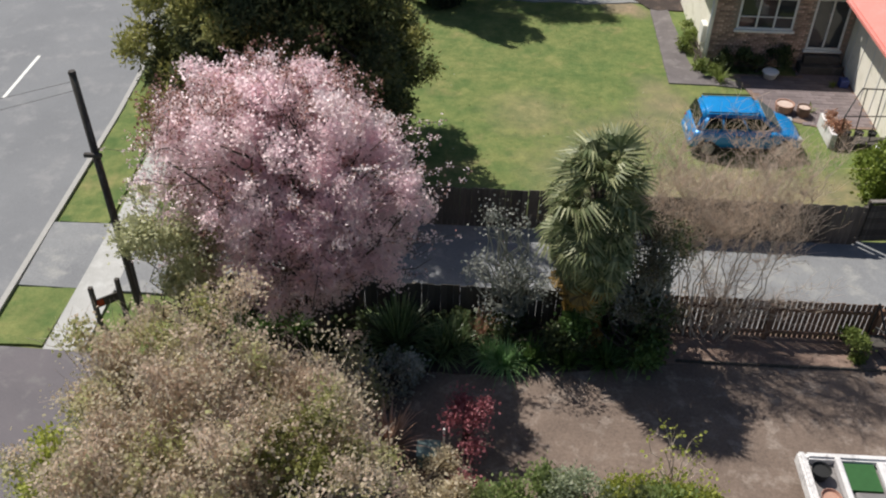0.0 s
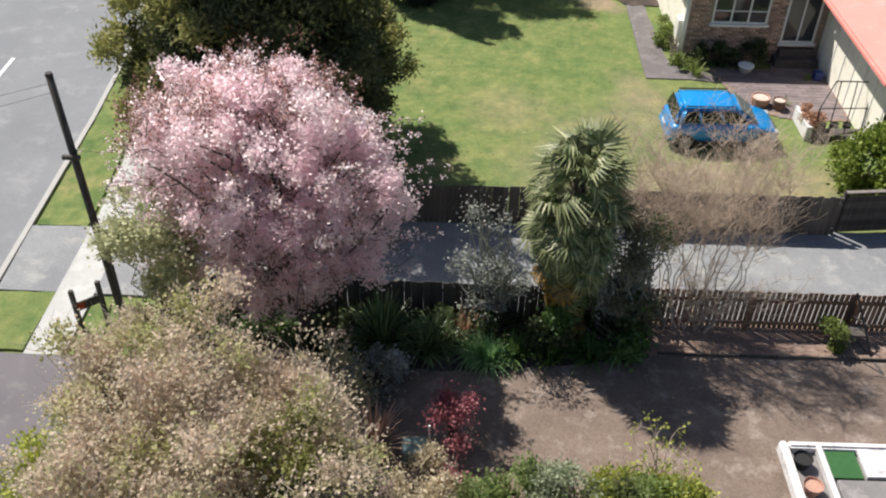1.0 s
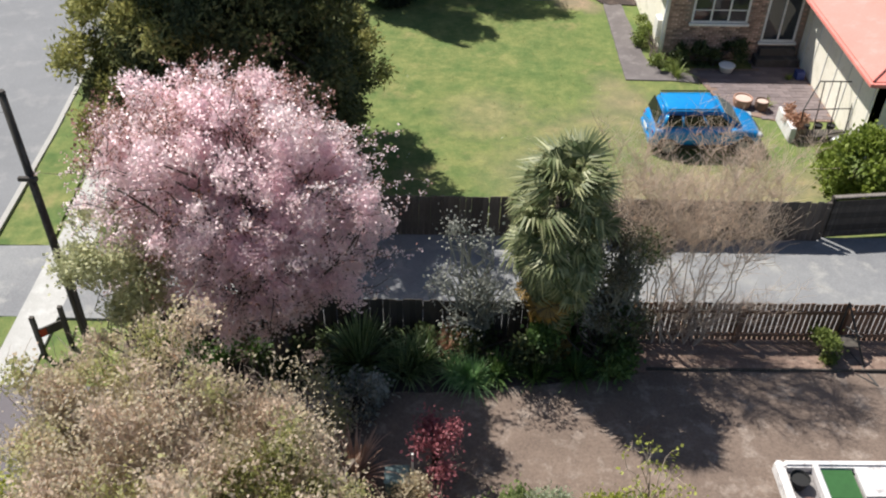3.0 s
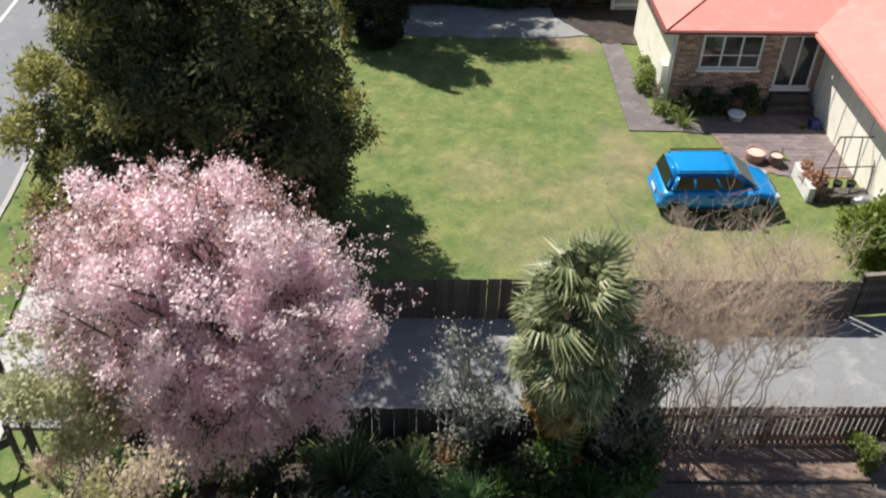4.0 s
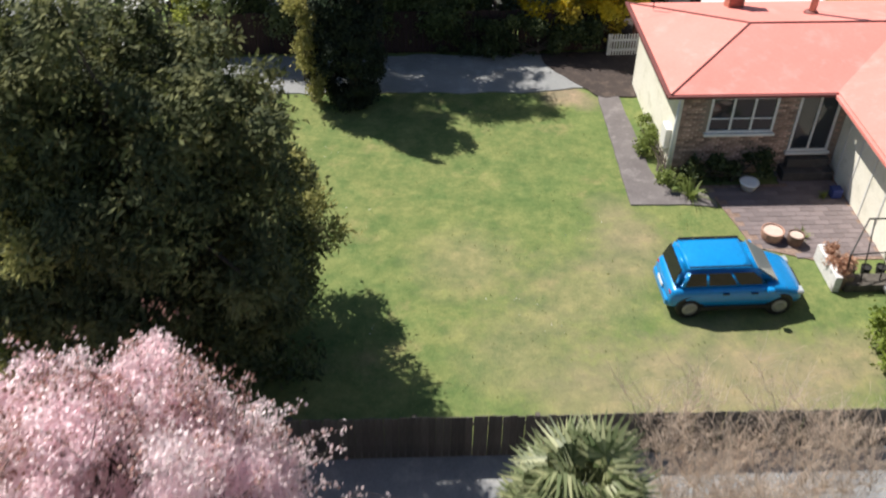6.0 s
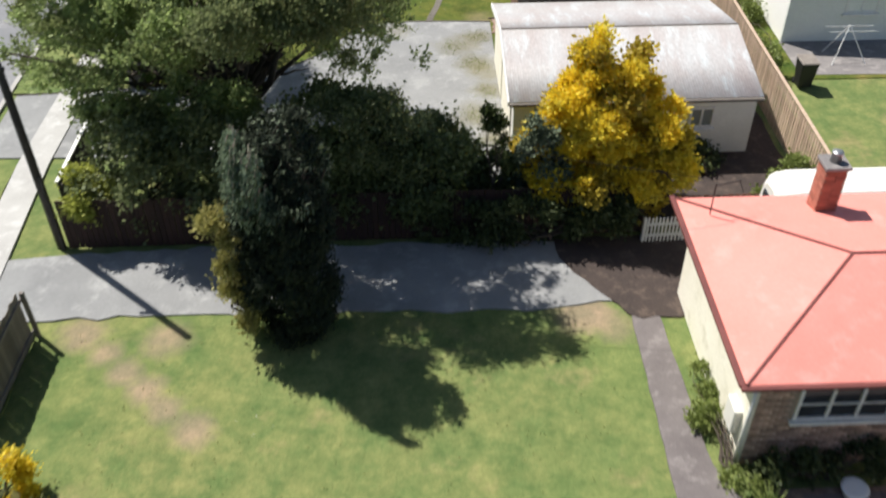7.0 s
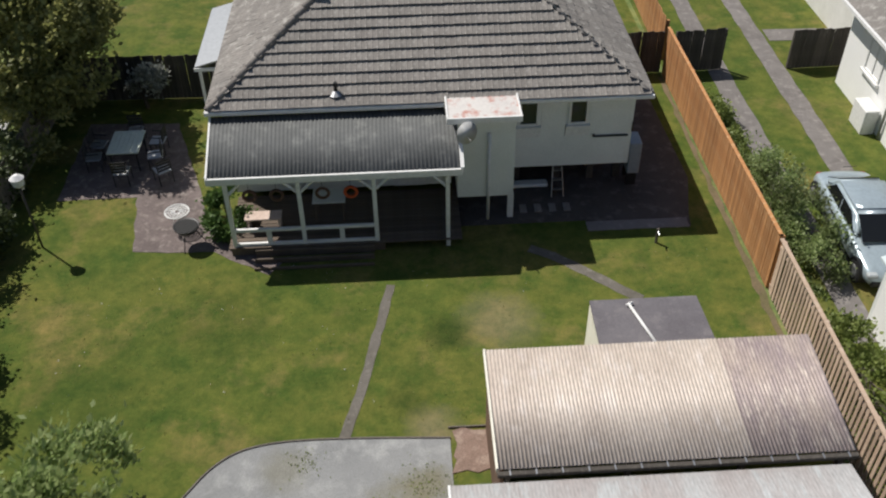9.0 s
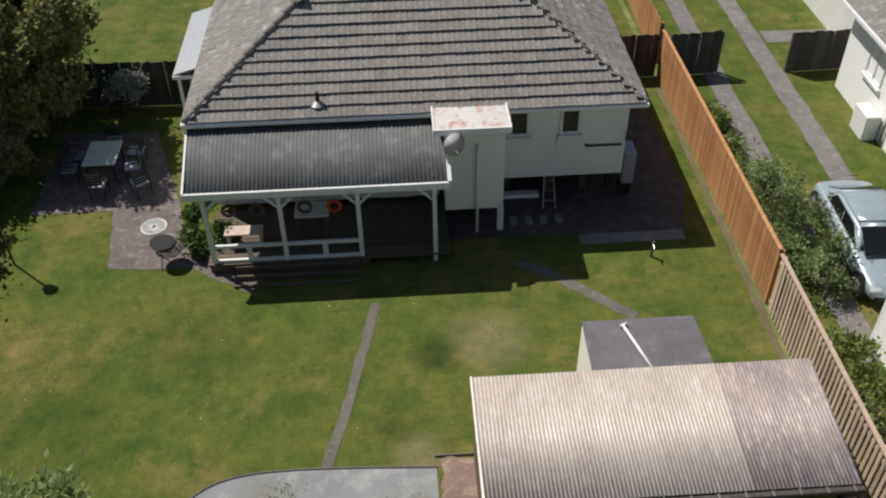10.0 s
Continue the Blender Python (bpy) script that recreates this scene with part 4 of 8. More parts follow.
# ---- the brick house with the red roof ----
def red_house():
    h = thing("house", (14, 31, 0), "brick and cream house with a faded salmon-red hipped roof", "house")
    ez = 2.87
    # front wall with openings for a window and a glazed door
    yw = 30.22
    win_o, door_o = (10.3, 12.25, 1.42, 2.6), (12.85, 14.05, 0.75, 2.62)
    bm = boxes((9.5, yw, 0, win_o[0], yw + 0.2, 2.8), (win_o[0], yw, 0, win_o[1], yw + 0.2, win_o[2]), (win_o[0], yw, win_o[3], win_o[1], yw + 0.2, 2.8),
               (win_o[1], yw, 0, door_o[0], yw + 0.2, 2.8), (door_o[0], yw, 0, door_o[1], yw + 0.2, door_o[2]), (door_o[0], yw, door_o[3], door_o[1], yw + 0.2, 2.8), (door_o[1], yw, 0, 14.3, yw + 0.2, 2.8))
    front = part("front_wall", bm, M_MORTAR, h)
    brick_wall(front, 9.5, 14.25, 0.02, 2.76, yw - 0.002, [win_o, door_o], M_BRICK)
    window(h, win_o[0], win_o[1], win_o[2], win_o[3], yw, cols=3, rows=2)
    window(h, door_o[0], door_o[1], door_o[2], door_o[3], yw, cols=2, rows=1)
    part("door_step", boxes((12.7, yw - 0.55, 0, 14.2, yw - 0.03, 0.32), (12.85, yw - 0.28, 0.32, 14.1, yw - 0.03, 0.6)), M_APRON, h, "dark concrete step", bevel=0.015)
    # side wall, cream render, and the rest of the shell
    part("side_wall", boxes((9.42, 30.22, 0, 9.5, 35.5, 2.8), (9.5, 30.42, 0, 9.6, 35.5, 2.8)), M_CREAM, h, "cream rendered side wall")
    part("back_wall", boxes((9.5, 35.35, 0, 20.0, 35.5, 2.8)), M_CREAM, h)
    wing = part("wing_wall", boxes((14.3, 24.0, 0, 14.5, 30.3, 2.8)), M_CREAM, h, "cream rendered wing wall")
    for k in range(7):
        part("batten", box(bmesh.new(), 14.28, 24.3 + k * 0.9, 0.05, 14.302, 24.36 + k * 0.9, 2.75), M_WHITE, wing)
    part("wing_front", boxes((14.3, 24.0, 0, 20.0, 24.2, 2.8)), M_CREAM, h)
    part("meter_box", boxes((9.25, 30.5, 0.7, 9.42, 31.0, 1.35)), M_WHITE, h, "white meter box", bevel=0.015)
    part("downpipe", rods(((9.36, 30.16, 0.02), (9.36, 30.16, 2.75), 0.04)), M_FRAME, h, smooth=True)
    part("soffit", boxes((9.1, 29.95, 2.72, 20.0, 30.22, 2.76), (9.1, 30.22, 2.72, 9.42, 35.7, 2.76)), M_WHITE, h)
    # roofs
    hip_roof(h, 9.0, 21.0, 29.9, 35.75, ez, 13.2, M_ROOF_RED, 0.07, ridge=M_ROOF_DKRED)
    hip_roof(h, 13.7, 20.3, 23.5, 34.5, ez + 0.01, 13.2, M_ROOF_RED, 0.07, ridge=M_ROOF_DKRED, along="y")
    # gutter tint darkened to take in the shadow line under the roof edge
    part("gutter", boxes((8.9, 29.8, ez - 0.10, 13.62, 29.92, ez - 0.015), (8.88, 29.92, ez - 0.10, 9.0, 35.9, ez - 0.015)), M_ROOF_DKRED, h, "dark red gutter with the eave's shadow line in its colour", bevel=0.01)
    part("gutter", boxes((13.6, 23.4, ez - 0.13, 13.7, 29.8, ez - 0.015), (13.7, 23.38, ez - 0.13, 20.4, 23.5, ez - 0.015)), M_ROOF_RED, h, bevel=0.01)
    # chimneys
    c = part("chimney", boxes((11.95, 34.85, 2.9, 12.4, 35.3, 4.22)), M_MORTAR, h)
    me = finish("brick", box(bmesh.new(), -0.108, -0.014, 0.004, 0.108, 0.004, 0.078), M_CHIMBRICK, 0.003)
    for r in range(15):
        z = 2.97 + r * 0.083
        for s in range(4):
            for k in (-1, 1):
                ctr = pose(12.175, 35.075, z, 0, 0, 90 * s)
                piece("brick", me, ctr @ pose(k * 0.113 + (0.02 if r % 2 else -0.02), -0.229, 0), c)
    part("chimney_cap", boxes((11.88, 34.78, 4.22, 12.47, 35.37, 4.31)), M_CONC, c, bevel=0.015)
    part("chimney_pot", lathe(bmesh.new(), (12.175, 35.075, 4.31), ((0.13, 0), (0.11, 0.2), (0.13, 0.22), (0.13, 0.25)), 12), M_STEEL, c, smooth=True)
    c2 = part("flue", rods(((14.25, 34.0, 3.1), (14.35, 34.0, 5.5), 0.11), n=14), M_TERRA, h, "dusty pink pipe flue", smooth=True)
    part("flue_collar", lathe(bmesh.new(), (14.25, 34.0, 3.28), ((0.24, 0), (0.2, 0.06), (0.12, 0.1)), 14), M_ROOF_DKRED, c2)
    part("cowl", lathe(bmesh.new(), (14.35, 34.0, 5.5), ((0.13, 0), (0.16, 0.05), (0.16, 0.2), (0.05, 0.26)), 14), M_STEEL, c2, smooth=True)
    # service wire bracket on the roof's corner
    part("wire_bracket", rods(((9.55, 34.9, 3.05), (9.55, 34.9, 3.9), 0.016), ((9.55, 34.9, 3.85), (10.15, 35.0, 3.9), 0.011), ((10.1, 35.0, 3.9), (10.2, 34.85, 3.65), 0.009)), M_BLACK, h)


red_house()


# ---- the tiled house with the porch ----
def tiled_house():
    h = thing("house", (6, 64, 0), "pale weatherboard house with a grey-brown concrete tile roof", "house")
    x0, x1, y0, y1, ez, pitch = -0.05, 11.65, 59.1, 70.6, 3.53, 31.5
    t = math.tan(radians(pitch))
    wy = 59.62
    # walls: the raised back wall with two small windows
    w1, w2 = (8.2, 8.78, 2.34, 3.3), (9.6, 10.15, 2.34, 3.3)
    bm = boxes((6.35, wy, 0.95, w1[0], wy + 0.15, 3.5), (w1[0], wy, 0.95, w1[1], wy + 0.15, w1[2]), (w1[0], wy, w1[3], w1[1], wy + 0.15, 3.5),
               (w1[1], wy, 0.95, w2[0], wy + 0.15, 3.5), (w2[0], wy, 0.95, w2[1], wy + 0.15, w2[2]), (w2[0], wy, w2[3], w2[1], wy + 0.15, 3.5), (w2[1], wy, 0.95, 11.28, wy + 0.15, 3.5))
    wall = part("rear_wall", bm, M_PALEBLUE, h)
    for k in range(15):
        z = 0.98 + k * 0.168
        for a, b in ((6.4, w1[0] - 0.08), (w1[1] + 0.08, w2[0] - 0.08), (w2[1] + 0.08, 11.28)) if z > w1[2] - 0.32 else ((6.4, 11.28),):
            part("weatherboard", sheet(bmesh.new(), ((a, wy - 0.022, z), (b, wy - 0.022, z), (b, wy - 0.004, z + 0.16), (a, wy - 0.004, z + 0.16)), 0.012), M_PALEBLUE, wall)
    for w in (w1, w2):
        win = window(h, w[0], w[1], w[2], w[3], wy - 0.02, cols=1, rows=1)
        part("apron", boxes((w[0] - 0.06, wy - 0.05, w[2] - 0.36, w[1] + 0.06, wy - 0.024, w[2] - 0.1)), M_FRAME, win)
    part("porch_wall", boxes((0.3, 59.75, 0.4, 6.35, 59.9, 3.5)), M_PALEBLUE, h)
    part("porch_door", boxes((4.7, 59.69, 0.42, 5.6, 59.745, 2.45)), M_FRAME, h, "pale panelled door", bevel=0.01)
    window(h, 0.9, 2.0, 1.3, 2.4, 59.75, cols=2, rows=1)
    window(h, 2.5, 3.9, 1.3, 2.4, 59.75, cols=3, rows=1)
    part("side_wall", boxes((0.15, 59.75, 0.4, 0.3, 70.2, 3.5), (11.28, 59.62, 0.95, 11.43, 70.2, 3.5), (0.3, 70.05, 0.4, 11.28, 70.2, 3.5)), M_PALEBLUE, h)
    part("pipe_run", rods(((10.35, wy - 0.05, 1.93), (11.32, wy - 0.05, 1.93), 0.03), ((10.35, wy - 0.05, 1.93), (10.35, wy - 0.05, 2.0), 0.03)), M_BLACK, h)
    for x in (8.2, 9.4, 10.4, 11.2):
        part("stilt", boxes((x, 60.2, 0, x + 0.2, 60.4, 0.95)), M_FENCE_DK, h)
    # dark sheet backing the void under the house, in place of its shade
    part("foundation", boxes((6.6, 61.2, 0, 11.2, 61.3, 0.95)), M_FENCE_DK, h, "dark backing sheet for the shaded void under the house")
    # eaves and roof deck
    part("soffit", boxes((x0 + 0.05, y0 + 0.05, 3.43, x1 - 0.05, wy + 0.3, 3.46), (11.28, wy, 3.43, x1 - 0.05, y1 - 0.1, 3.46), (x0 + 0.05, wy, 3.43, 0.3, y1 - 0.1, 3.46)), M_FRAME, h)
    part("gutter", boxes((x0 - 0.1, y0 - 0.11, ez - 0.11, x1 + 0.1, y0, ez)), M_FRAME, h, "white gutter", bevel=0.012)
    part("gutter", boxes((x1, y0, ez - 0.11, x1 + 0.1, y1, ez)), M_FRAME, h, bevel=0.012)
    part("gutter", boxes((x0 - 0.1, y0, ez - 0.11, x0, y1, ez)), M_FRAME, h, bevel=0.012)
    hw = (x1 - x0) / 2
    deck = hip_roof(h, x0, x1, y0, y1 + 0.6, ez - 0.03, pitch, M_RIDGE, 0.08, along="y" if (y1 + 0.6 - y0) > 2 * hw else "x")
    # interlocking tiles, course by course
    tw, expo = 0.30, 0.335
    def tile_mesh():
        bm = bmesh.new()
        n = 12
        rows = []
        for v in (0, 1):
            row = []
            for k in range(n + 1):
                u = k / n
                z = 0.012 + 0.011 * max(0.0, math.cos(2 * math.pi * u * 2)) ** 3 + (0.062 if v == 0 else 0.0)
                row.append(bm.verts.new((u * (tw + 0.006), v * (expo + 0.05), z)))
            rows.append(row)
        base = [bm.verts.new((k / n * (tw + 0.006), 0.03, 0.0)) for k in range(n + 1)]
        for k in range(n):
            bm.faces.new((rows[0][k], rows[0][k + 1], rows[1][k + 1], rows[1][k]))
            bm.faces.new((base[k], base[k + 1], rows[0][k + 1], rows[0][k]))
        me = finish("roof_tile", bm, M_TILE)
        return me
    me = tile_mesh()
    slope = math.hypot(1, t)
    front = part("tile_bed", sheet(bmesh.new(), ((x0 + 0.1, y0 + 0.1, ez), (x1 - 0.1, y0 + 0.1, ez), ((x0 + x1) / 2, y0 + hw, ez + (hw - 0.1) * t)), 0.02), M_RIDGE, h)
    n_single, verts = 0, []
    src = np.array([v.co for v in me.vertices])
    quads = [tuple(p.vertices) for p in me.polygons]
    def course(face):
        """Poses of the tiles of one face: front, left or right."""
        out = []
        rows = int(hw * slope / expo)
        for r in range(rows):
            d = r * expo / slope
            a, b = d, (2 * hw if face == "front" else (y1 + 0.6 - y0)) - d
            k0, k1 = math.ceil((a - 0.16) / tw), math.floor((b + 0.1) / tw)
            for k in range(k0, k1):
                u = k * tw + (0.15 if r % 2 else 0) * 0
                if u < a - 0.17 or u + tw > b + 0.17:
                    continue
                if face == "front":
                    m = pose(x0 + u, y0 + d - 0.05, ez + d * t - 0.02, pitch, 0, 0)
                elif face == "right":
                    m = pose(x1 - d + 0.05, y0 + u, ez + d * t - 0.02, 0, 0, 90) @ pose(0, 0, 0, pitch, 0, 0)
                else:
                    m = pose(x0 + d - 0.05, y0 + u + tw, ez + d * t - 0.02, 0, 0, -90) @ pose(0, 0, 0, pitch, 0, 0)
                out.append(m)
        return out
    rng = random.Random(3)
    rest = []
    for face in ("front", "left", "right"):
        for m in course(face):
            m = m @ pose(0, rng.uniform(-0.006, 0.006), rng.uniform(-0.004, 0.004), rng.uniform(-0.5, 0.5), 0, rng.uniform(-0.4, 0.4))
            if face == "front" and n_single < 300:
                piece("roof_tile", me, m, front)
                n_single += 1
            else:
                rest.append(m)
    pts = np.concatenate([src @ np.array(m.to_3x3()).T + np.array(m.translation) for m in rest])
    fc = [tuple(i + k * len(src) for i in q) for k in range(len(rest)) for q in quads]
    tm = bpy.data.meshes.new("roof_tiles")
    tm.from_pydata([tuple(p) for p in pts], [], fc)
    tm.materials.append(M_TILE)
    ob = put_under(new("roof_tiles", tm), h)
    tagged(ob, kind="stuff")
    # rounded caps along the hips
    cap = finish("hip_cap", lathe(bmesh.new(), (0, 0, 0), ((0.115, 0), (0.095, 0.4), (0.09, 0.42)), 10), M_RIDGE, smooth=True)
    slim_cap = finish("hip_cap", lathe(bmesh.new(), (0, 0, 0), ((0.06, 0), (0.05, 0.4), (0.045, 0.42)), 10), M_TILE, smooth=True)
    for sx, cx in ((1, x0), (-1, x1)):
        a = Vector((cx, y0, ez + 0.02))
        b = Vector((cx + sx * hw, y0 + hw, ez + hw * t + 0.02))
        d = (b - a)
        q = d.to_track_quat("Z", "Y").to_matrix().to_4x4()
        for k in range(int(d.length / 0.39)):
            piece("hip_cap", cap if sx > 0 else slim_cap, Matrix.Translation(a + d.normalized() * 0.39 * k) @ q, h)
    # bathroom block with a flat rusty roof
    part("block_wall", boxes((6.45, 58.5, 0.8, 8.0, 59.62, 3.5)), M_PALEBLUE, h, bevel=0.01)
    part("block_roof", boxes((6.2, 58.1, 3.52, 8.05, 59.3, 3.62)), M_RUST, h, "flat white roof with rust-red patches", bevel=0.01)
    part("block_fascia", boxes((6.15, 58.04, 3.48, 8.1, 58.1, 3.65), (8.05, 58.1, 3.48, 8.1, 59.3, 3.65), (6.15, 58.1, 3.48, 6.2, 59.3, 3.65)), M_FRAME, h, bevel=0.008)
    part("waste_pipe", rods(((7.3, 58.44, 0.05), (7.3, 58.44, 2.9), 0.045)), M_FRAME, h, smooth=True)
    part("post", boxes((7.86, 58.5, 0.0, 8.02, 58.66, 0.85)), M_FRAME, h)
    dish = part("satellite_dish", lathe(bmesh.new(), (0, 0, 0), ((0.05, 0.0), (0.2, 0.03), (0.29, 0.07), (0.3, 0.08)), 20), M_DISH, h, "grey satellite dish", smooth=True)
    dish.matrix_basis = pose(6.62, 57.95, 3.3, 78, 0, 25)
    part("dish_arm", rods(((6.42, 58.3, 3.1), (6.62, 57.97, 3.3), 0.02), ((6.62, 57.95, 3.2), (6.73, 57.6, 3.25), 0.014)), M_STEEL, h)
    part("roof_vent", rods(((3.3, 59.42, 3.68), (3.3, 59.42, 4.05), 0.055)), M_BLACK, h, "black vent pipe with lead flashing")
    part("flashing", lathe(bmesh.new(), (3.3, 59.4, 3.72), ((0.2, 0), (0.14, 0.04), (0.065, 0.09)), 10), M_STEEL, h)
    part("wire", rods(((11.4, 59.5, 2.4), (11.4, 59.5, 2.1), 0.02)), M_BLACK, h)
    # porch: roof, posts, rails, deck
    part("porch_roof", corrugated(bmesh.new(), 0.0, 6.45, 57.35, 59.08, 2.62, 3.36, 0.105, 0.013), M_PORCHROOF, h, "dark grey corrugated porch roof", smooth=True)
    part("fascia", boxes((-0.05, 57.27, 2.42, 6.5, 57.34, 2.62)), M_FRAME, h, bevel=0.008)
    part("beam", boxes((0.1, 57.36, 2.36, 6.4, 57.48, 2.5)), M_FRAME, h, bevel=0.008)
    part("barge", sheet(bmesh.new(), ((6.45, 57.3, 2.66), (6.55, 57.3, 2.66), (6.55, 58.1, 3.0), (6.45, 58.1, 3.0)), 0.2), M_FRAME, h)
    part("barge", sheet(bmesh.new(), ((-0.05, 57.3, 2.64), (0.0, 57.3, 2.64), (0.0, 59.08, 3.38), (-0.05, 59.08, 3.38)), 0.16), M_FRAME, h)
    for x in (0.38, 2.25, 4.2, 6.12):
        post = part("porch_post", boxes((x - 0.055, 57.36, 0.02, x + 0.055, 57.47, 2.4)), M_FRAME, h, bevel=0.008)
        for s in (-1, 1):
            if 0.1 < x + s * 0.45 < 6.4:
                b = bmesh.new()
                rod(b, (x + s * 0.05, 57.415, 2.02), (x + s * 0.4, 57.415, 2.37), 0.04, n=4)
                part("brace", b, M_FRAME, post)
    for z in (0.78, 0.3):
        part("rail", boxes((0.43, 57.38, z, 4.15, 57.46, z + 0.09)), M_FRAME, h, bevel=0.006)
    for x in (1.25, 3.2):
        part("baluster", boxes((x, 57.395, 0.39, x + 0.13, 57.445, 0.78)), M_FRAME, h)
    me = finish("deck_board", box(bmesh.new(), 0, 0, 0, 6.3, 0.135, 0.03), M_DECK, 0.004)
    for k in range(16):
        piece("deck_board", me, pose(0.2, 57.3 + 0.148 * k, 0.28), h)
    part("deck_base", boxes((0.25, 57.34, 0.0, 4.4, 57.4, 0.27)), M_DECK, h)
    for k in range(3):
        part("porch_step", boxes((0.9, 57.25 - 0.28 * k, 0.0, 4.1, 57.3 - 0.28 * (k - 1) - 0.27, 0.25 - 0.08 * k)), M_DECK, h, "weathered timber step", bevel=0.01)
    # lean-to at the side
    part("lean_to_roof", sheet(bmesh.new(), ((-1.2, 63.3, 2.55), (-0.12, 63.3, 2.85), (-0.12, 67.3, 2.85), (-1.2, 67.3, 2.55)), 0.05), M_STEEL, h, "pale translucent lean-to roof")
    for y in (63.35, 67.1):
        part("lean_to_post", boxes((-1.12, y, 0, -1.04, y + 0.08, 2.5)), M_FRAME, h)
    part("lean_to_beam", boxes((-1.22, 63.25, 2.42, -0.1, 63.3, 2.52)), M_FRAME, h)
    part("gas_heater", boxes((-0.25, 60.8, 0.9, 0.1, 61.5, 1.5)), M_FRAME, h, "white box on the side wall", bevel=0.03)


tiled_house()


# ---- garage and carport ----
def garage():
    g = thing("garage", (9.3, 45, 0), "white garage with a weathered pale corrugated iron roof", "garage")
    x0, x1, y0, y1, e, r = 5.75, 12.95, 41.75, 48.0, 2.02, 2.72
    wx = (11.0, 11.75, 0.95, 1.65)
    wall = part("front_wall", boxes((x0, y0, 0, wx[0], y0 + 0.12, e), (wx[0], y0, 0, wx[1], y0 + 0.12, wx[2]), (wx[0], y0, wx[3], wx[1], y0 + 0.12, e), (wx[1], y0, 0, x1, y0 + 0.12, e)), M_WHITE, g)
    for k in range(11):
        z = 0.06 + k * 0.175
        for a, b in ((x0, wx[0] - 0.07), (wx[1] + 0.07, x1)) if wx[2] - 0.25 < z < wx[3] else ((x0, x1),):
            part("weatherboard", sheet(bmesh.new(), ((a, y0 - 0.022, z), (b, y0 - 0.022, z), (b, y0 - 0.004, z + 0.17), (a, y0 - 0.004, z + 0.17)), 0.012), M_WHITE, wall)
    window(g, wx[0], wx[1], wx[2], wx[3], y0 - 0.02, cols=2, rows=1, glass=M_SCREEN)
    bm = bmesh.new()
    for x in (x0, x1 - 0.12):
        vs = [(x, y0 + 0.12, 0), (x, y1, 0), (x, y1, e), (x, (y0 + y1) / 2, r - 0.05), (x, y0 + 0.12, e)]
        lo = [bm.verts.new(v) for v in vs]
        hi = [bm.verts.new((v[0] + 0.12, v[1], v[2])) for v in vs]
        bm.faces.new(lo)
        bm.faces.new(hi[::-1])
        for k in range(5):
            bm.faces.new((lo[k], hi[k], hi[(k + 1) % 5], lo[(k + 1) % 5]))
    part("gable_wall", bm, M_WHITE, g)
    part("back_wall", boxes((x0 + 0.12, y1 - 0.12, 0, x1 - 0.12, y1, e)), M_WHITE, g)
    for k in range(2):
        part("garage_door", boxes((x0 - 0.05, 42.3 + k * 2.9, 0.03, x0 - 0.005, 44.9 + k * 2.9, 1.98)), M_CREAM, g, bevel=0.01)
    ym = (y0 + y1) / 2
    part("roof", corrugated(bmesh.new(), x0 - 0.15, x1 + 0.12, y0 - 0.15, ym, e + 0.02, r, 0.076, 0.0032), M_GARROOF, g, smooth=True)
    part("roof", corrugated(bmesh.new(), x0 - 0.15, x1 + 0.12, ym, y1 + 0.12, r, e + 0.02, 0.076, 0.0032), M_GARROOF, g, smooth=True)
    part("ridge_cap", sheet(bmesh.new(), ((x0 - 0.17, ym - 0.035, r + 0.004), (x1 + 0.14, ym - 0.035, r + 0.004), (x1 + 0.14, ym, r + 0.03), (x0 - 0.17, ym, r + 0.03)), 0.012), M_FENCE_GY, g)
    part("ridge_cap", sheet(bmesh.new(), ((x0 - 0.17, ym, r + 0.03), (x1 + 0.14, ym, r + 0.03), (x1 + 0.14, ym + 0.06, r + 0.0), (x0 - 0.17, ym + 0.06, r + 0.0)), 0.012), M_GARROOF, g)
    part("gutter", boxes((x0 - 0.15, y0 - 0.25, e - 0.09, x1 + 0.12, y0 - 0.16, e + 0.0)), M_FENCE_GY, g, bevel=0.01)
    part("barge", sheet(bmesh.new(), ((x0 - 0.2, y0 - 0.15, e + 0.04), (x0 - 0.15, y0 - 0.15, e + 0.04), (x0 - 0.15, ym, r + 0.03), (x0 - 0.2, ym, r + 0.03)), 0.14), M_FRAME, g)
    part("barge", sheet(bmesh.new(), ((x0 - 0.2, ym, r + 0.03), (x0 - 0.15, ym, r + 0.03), (x0 - 0.15, y1 + 0.12, e + 0.04), (x0 - 0.2, y1 + 0.12, e + 0.04)), 0.14), M_FRAME, g)


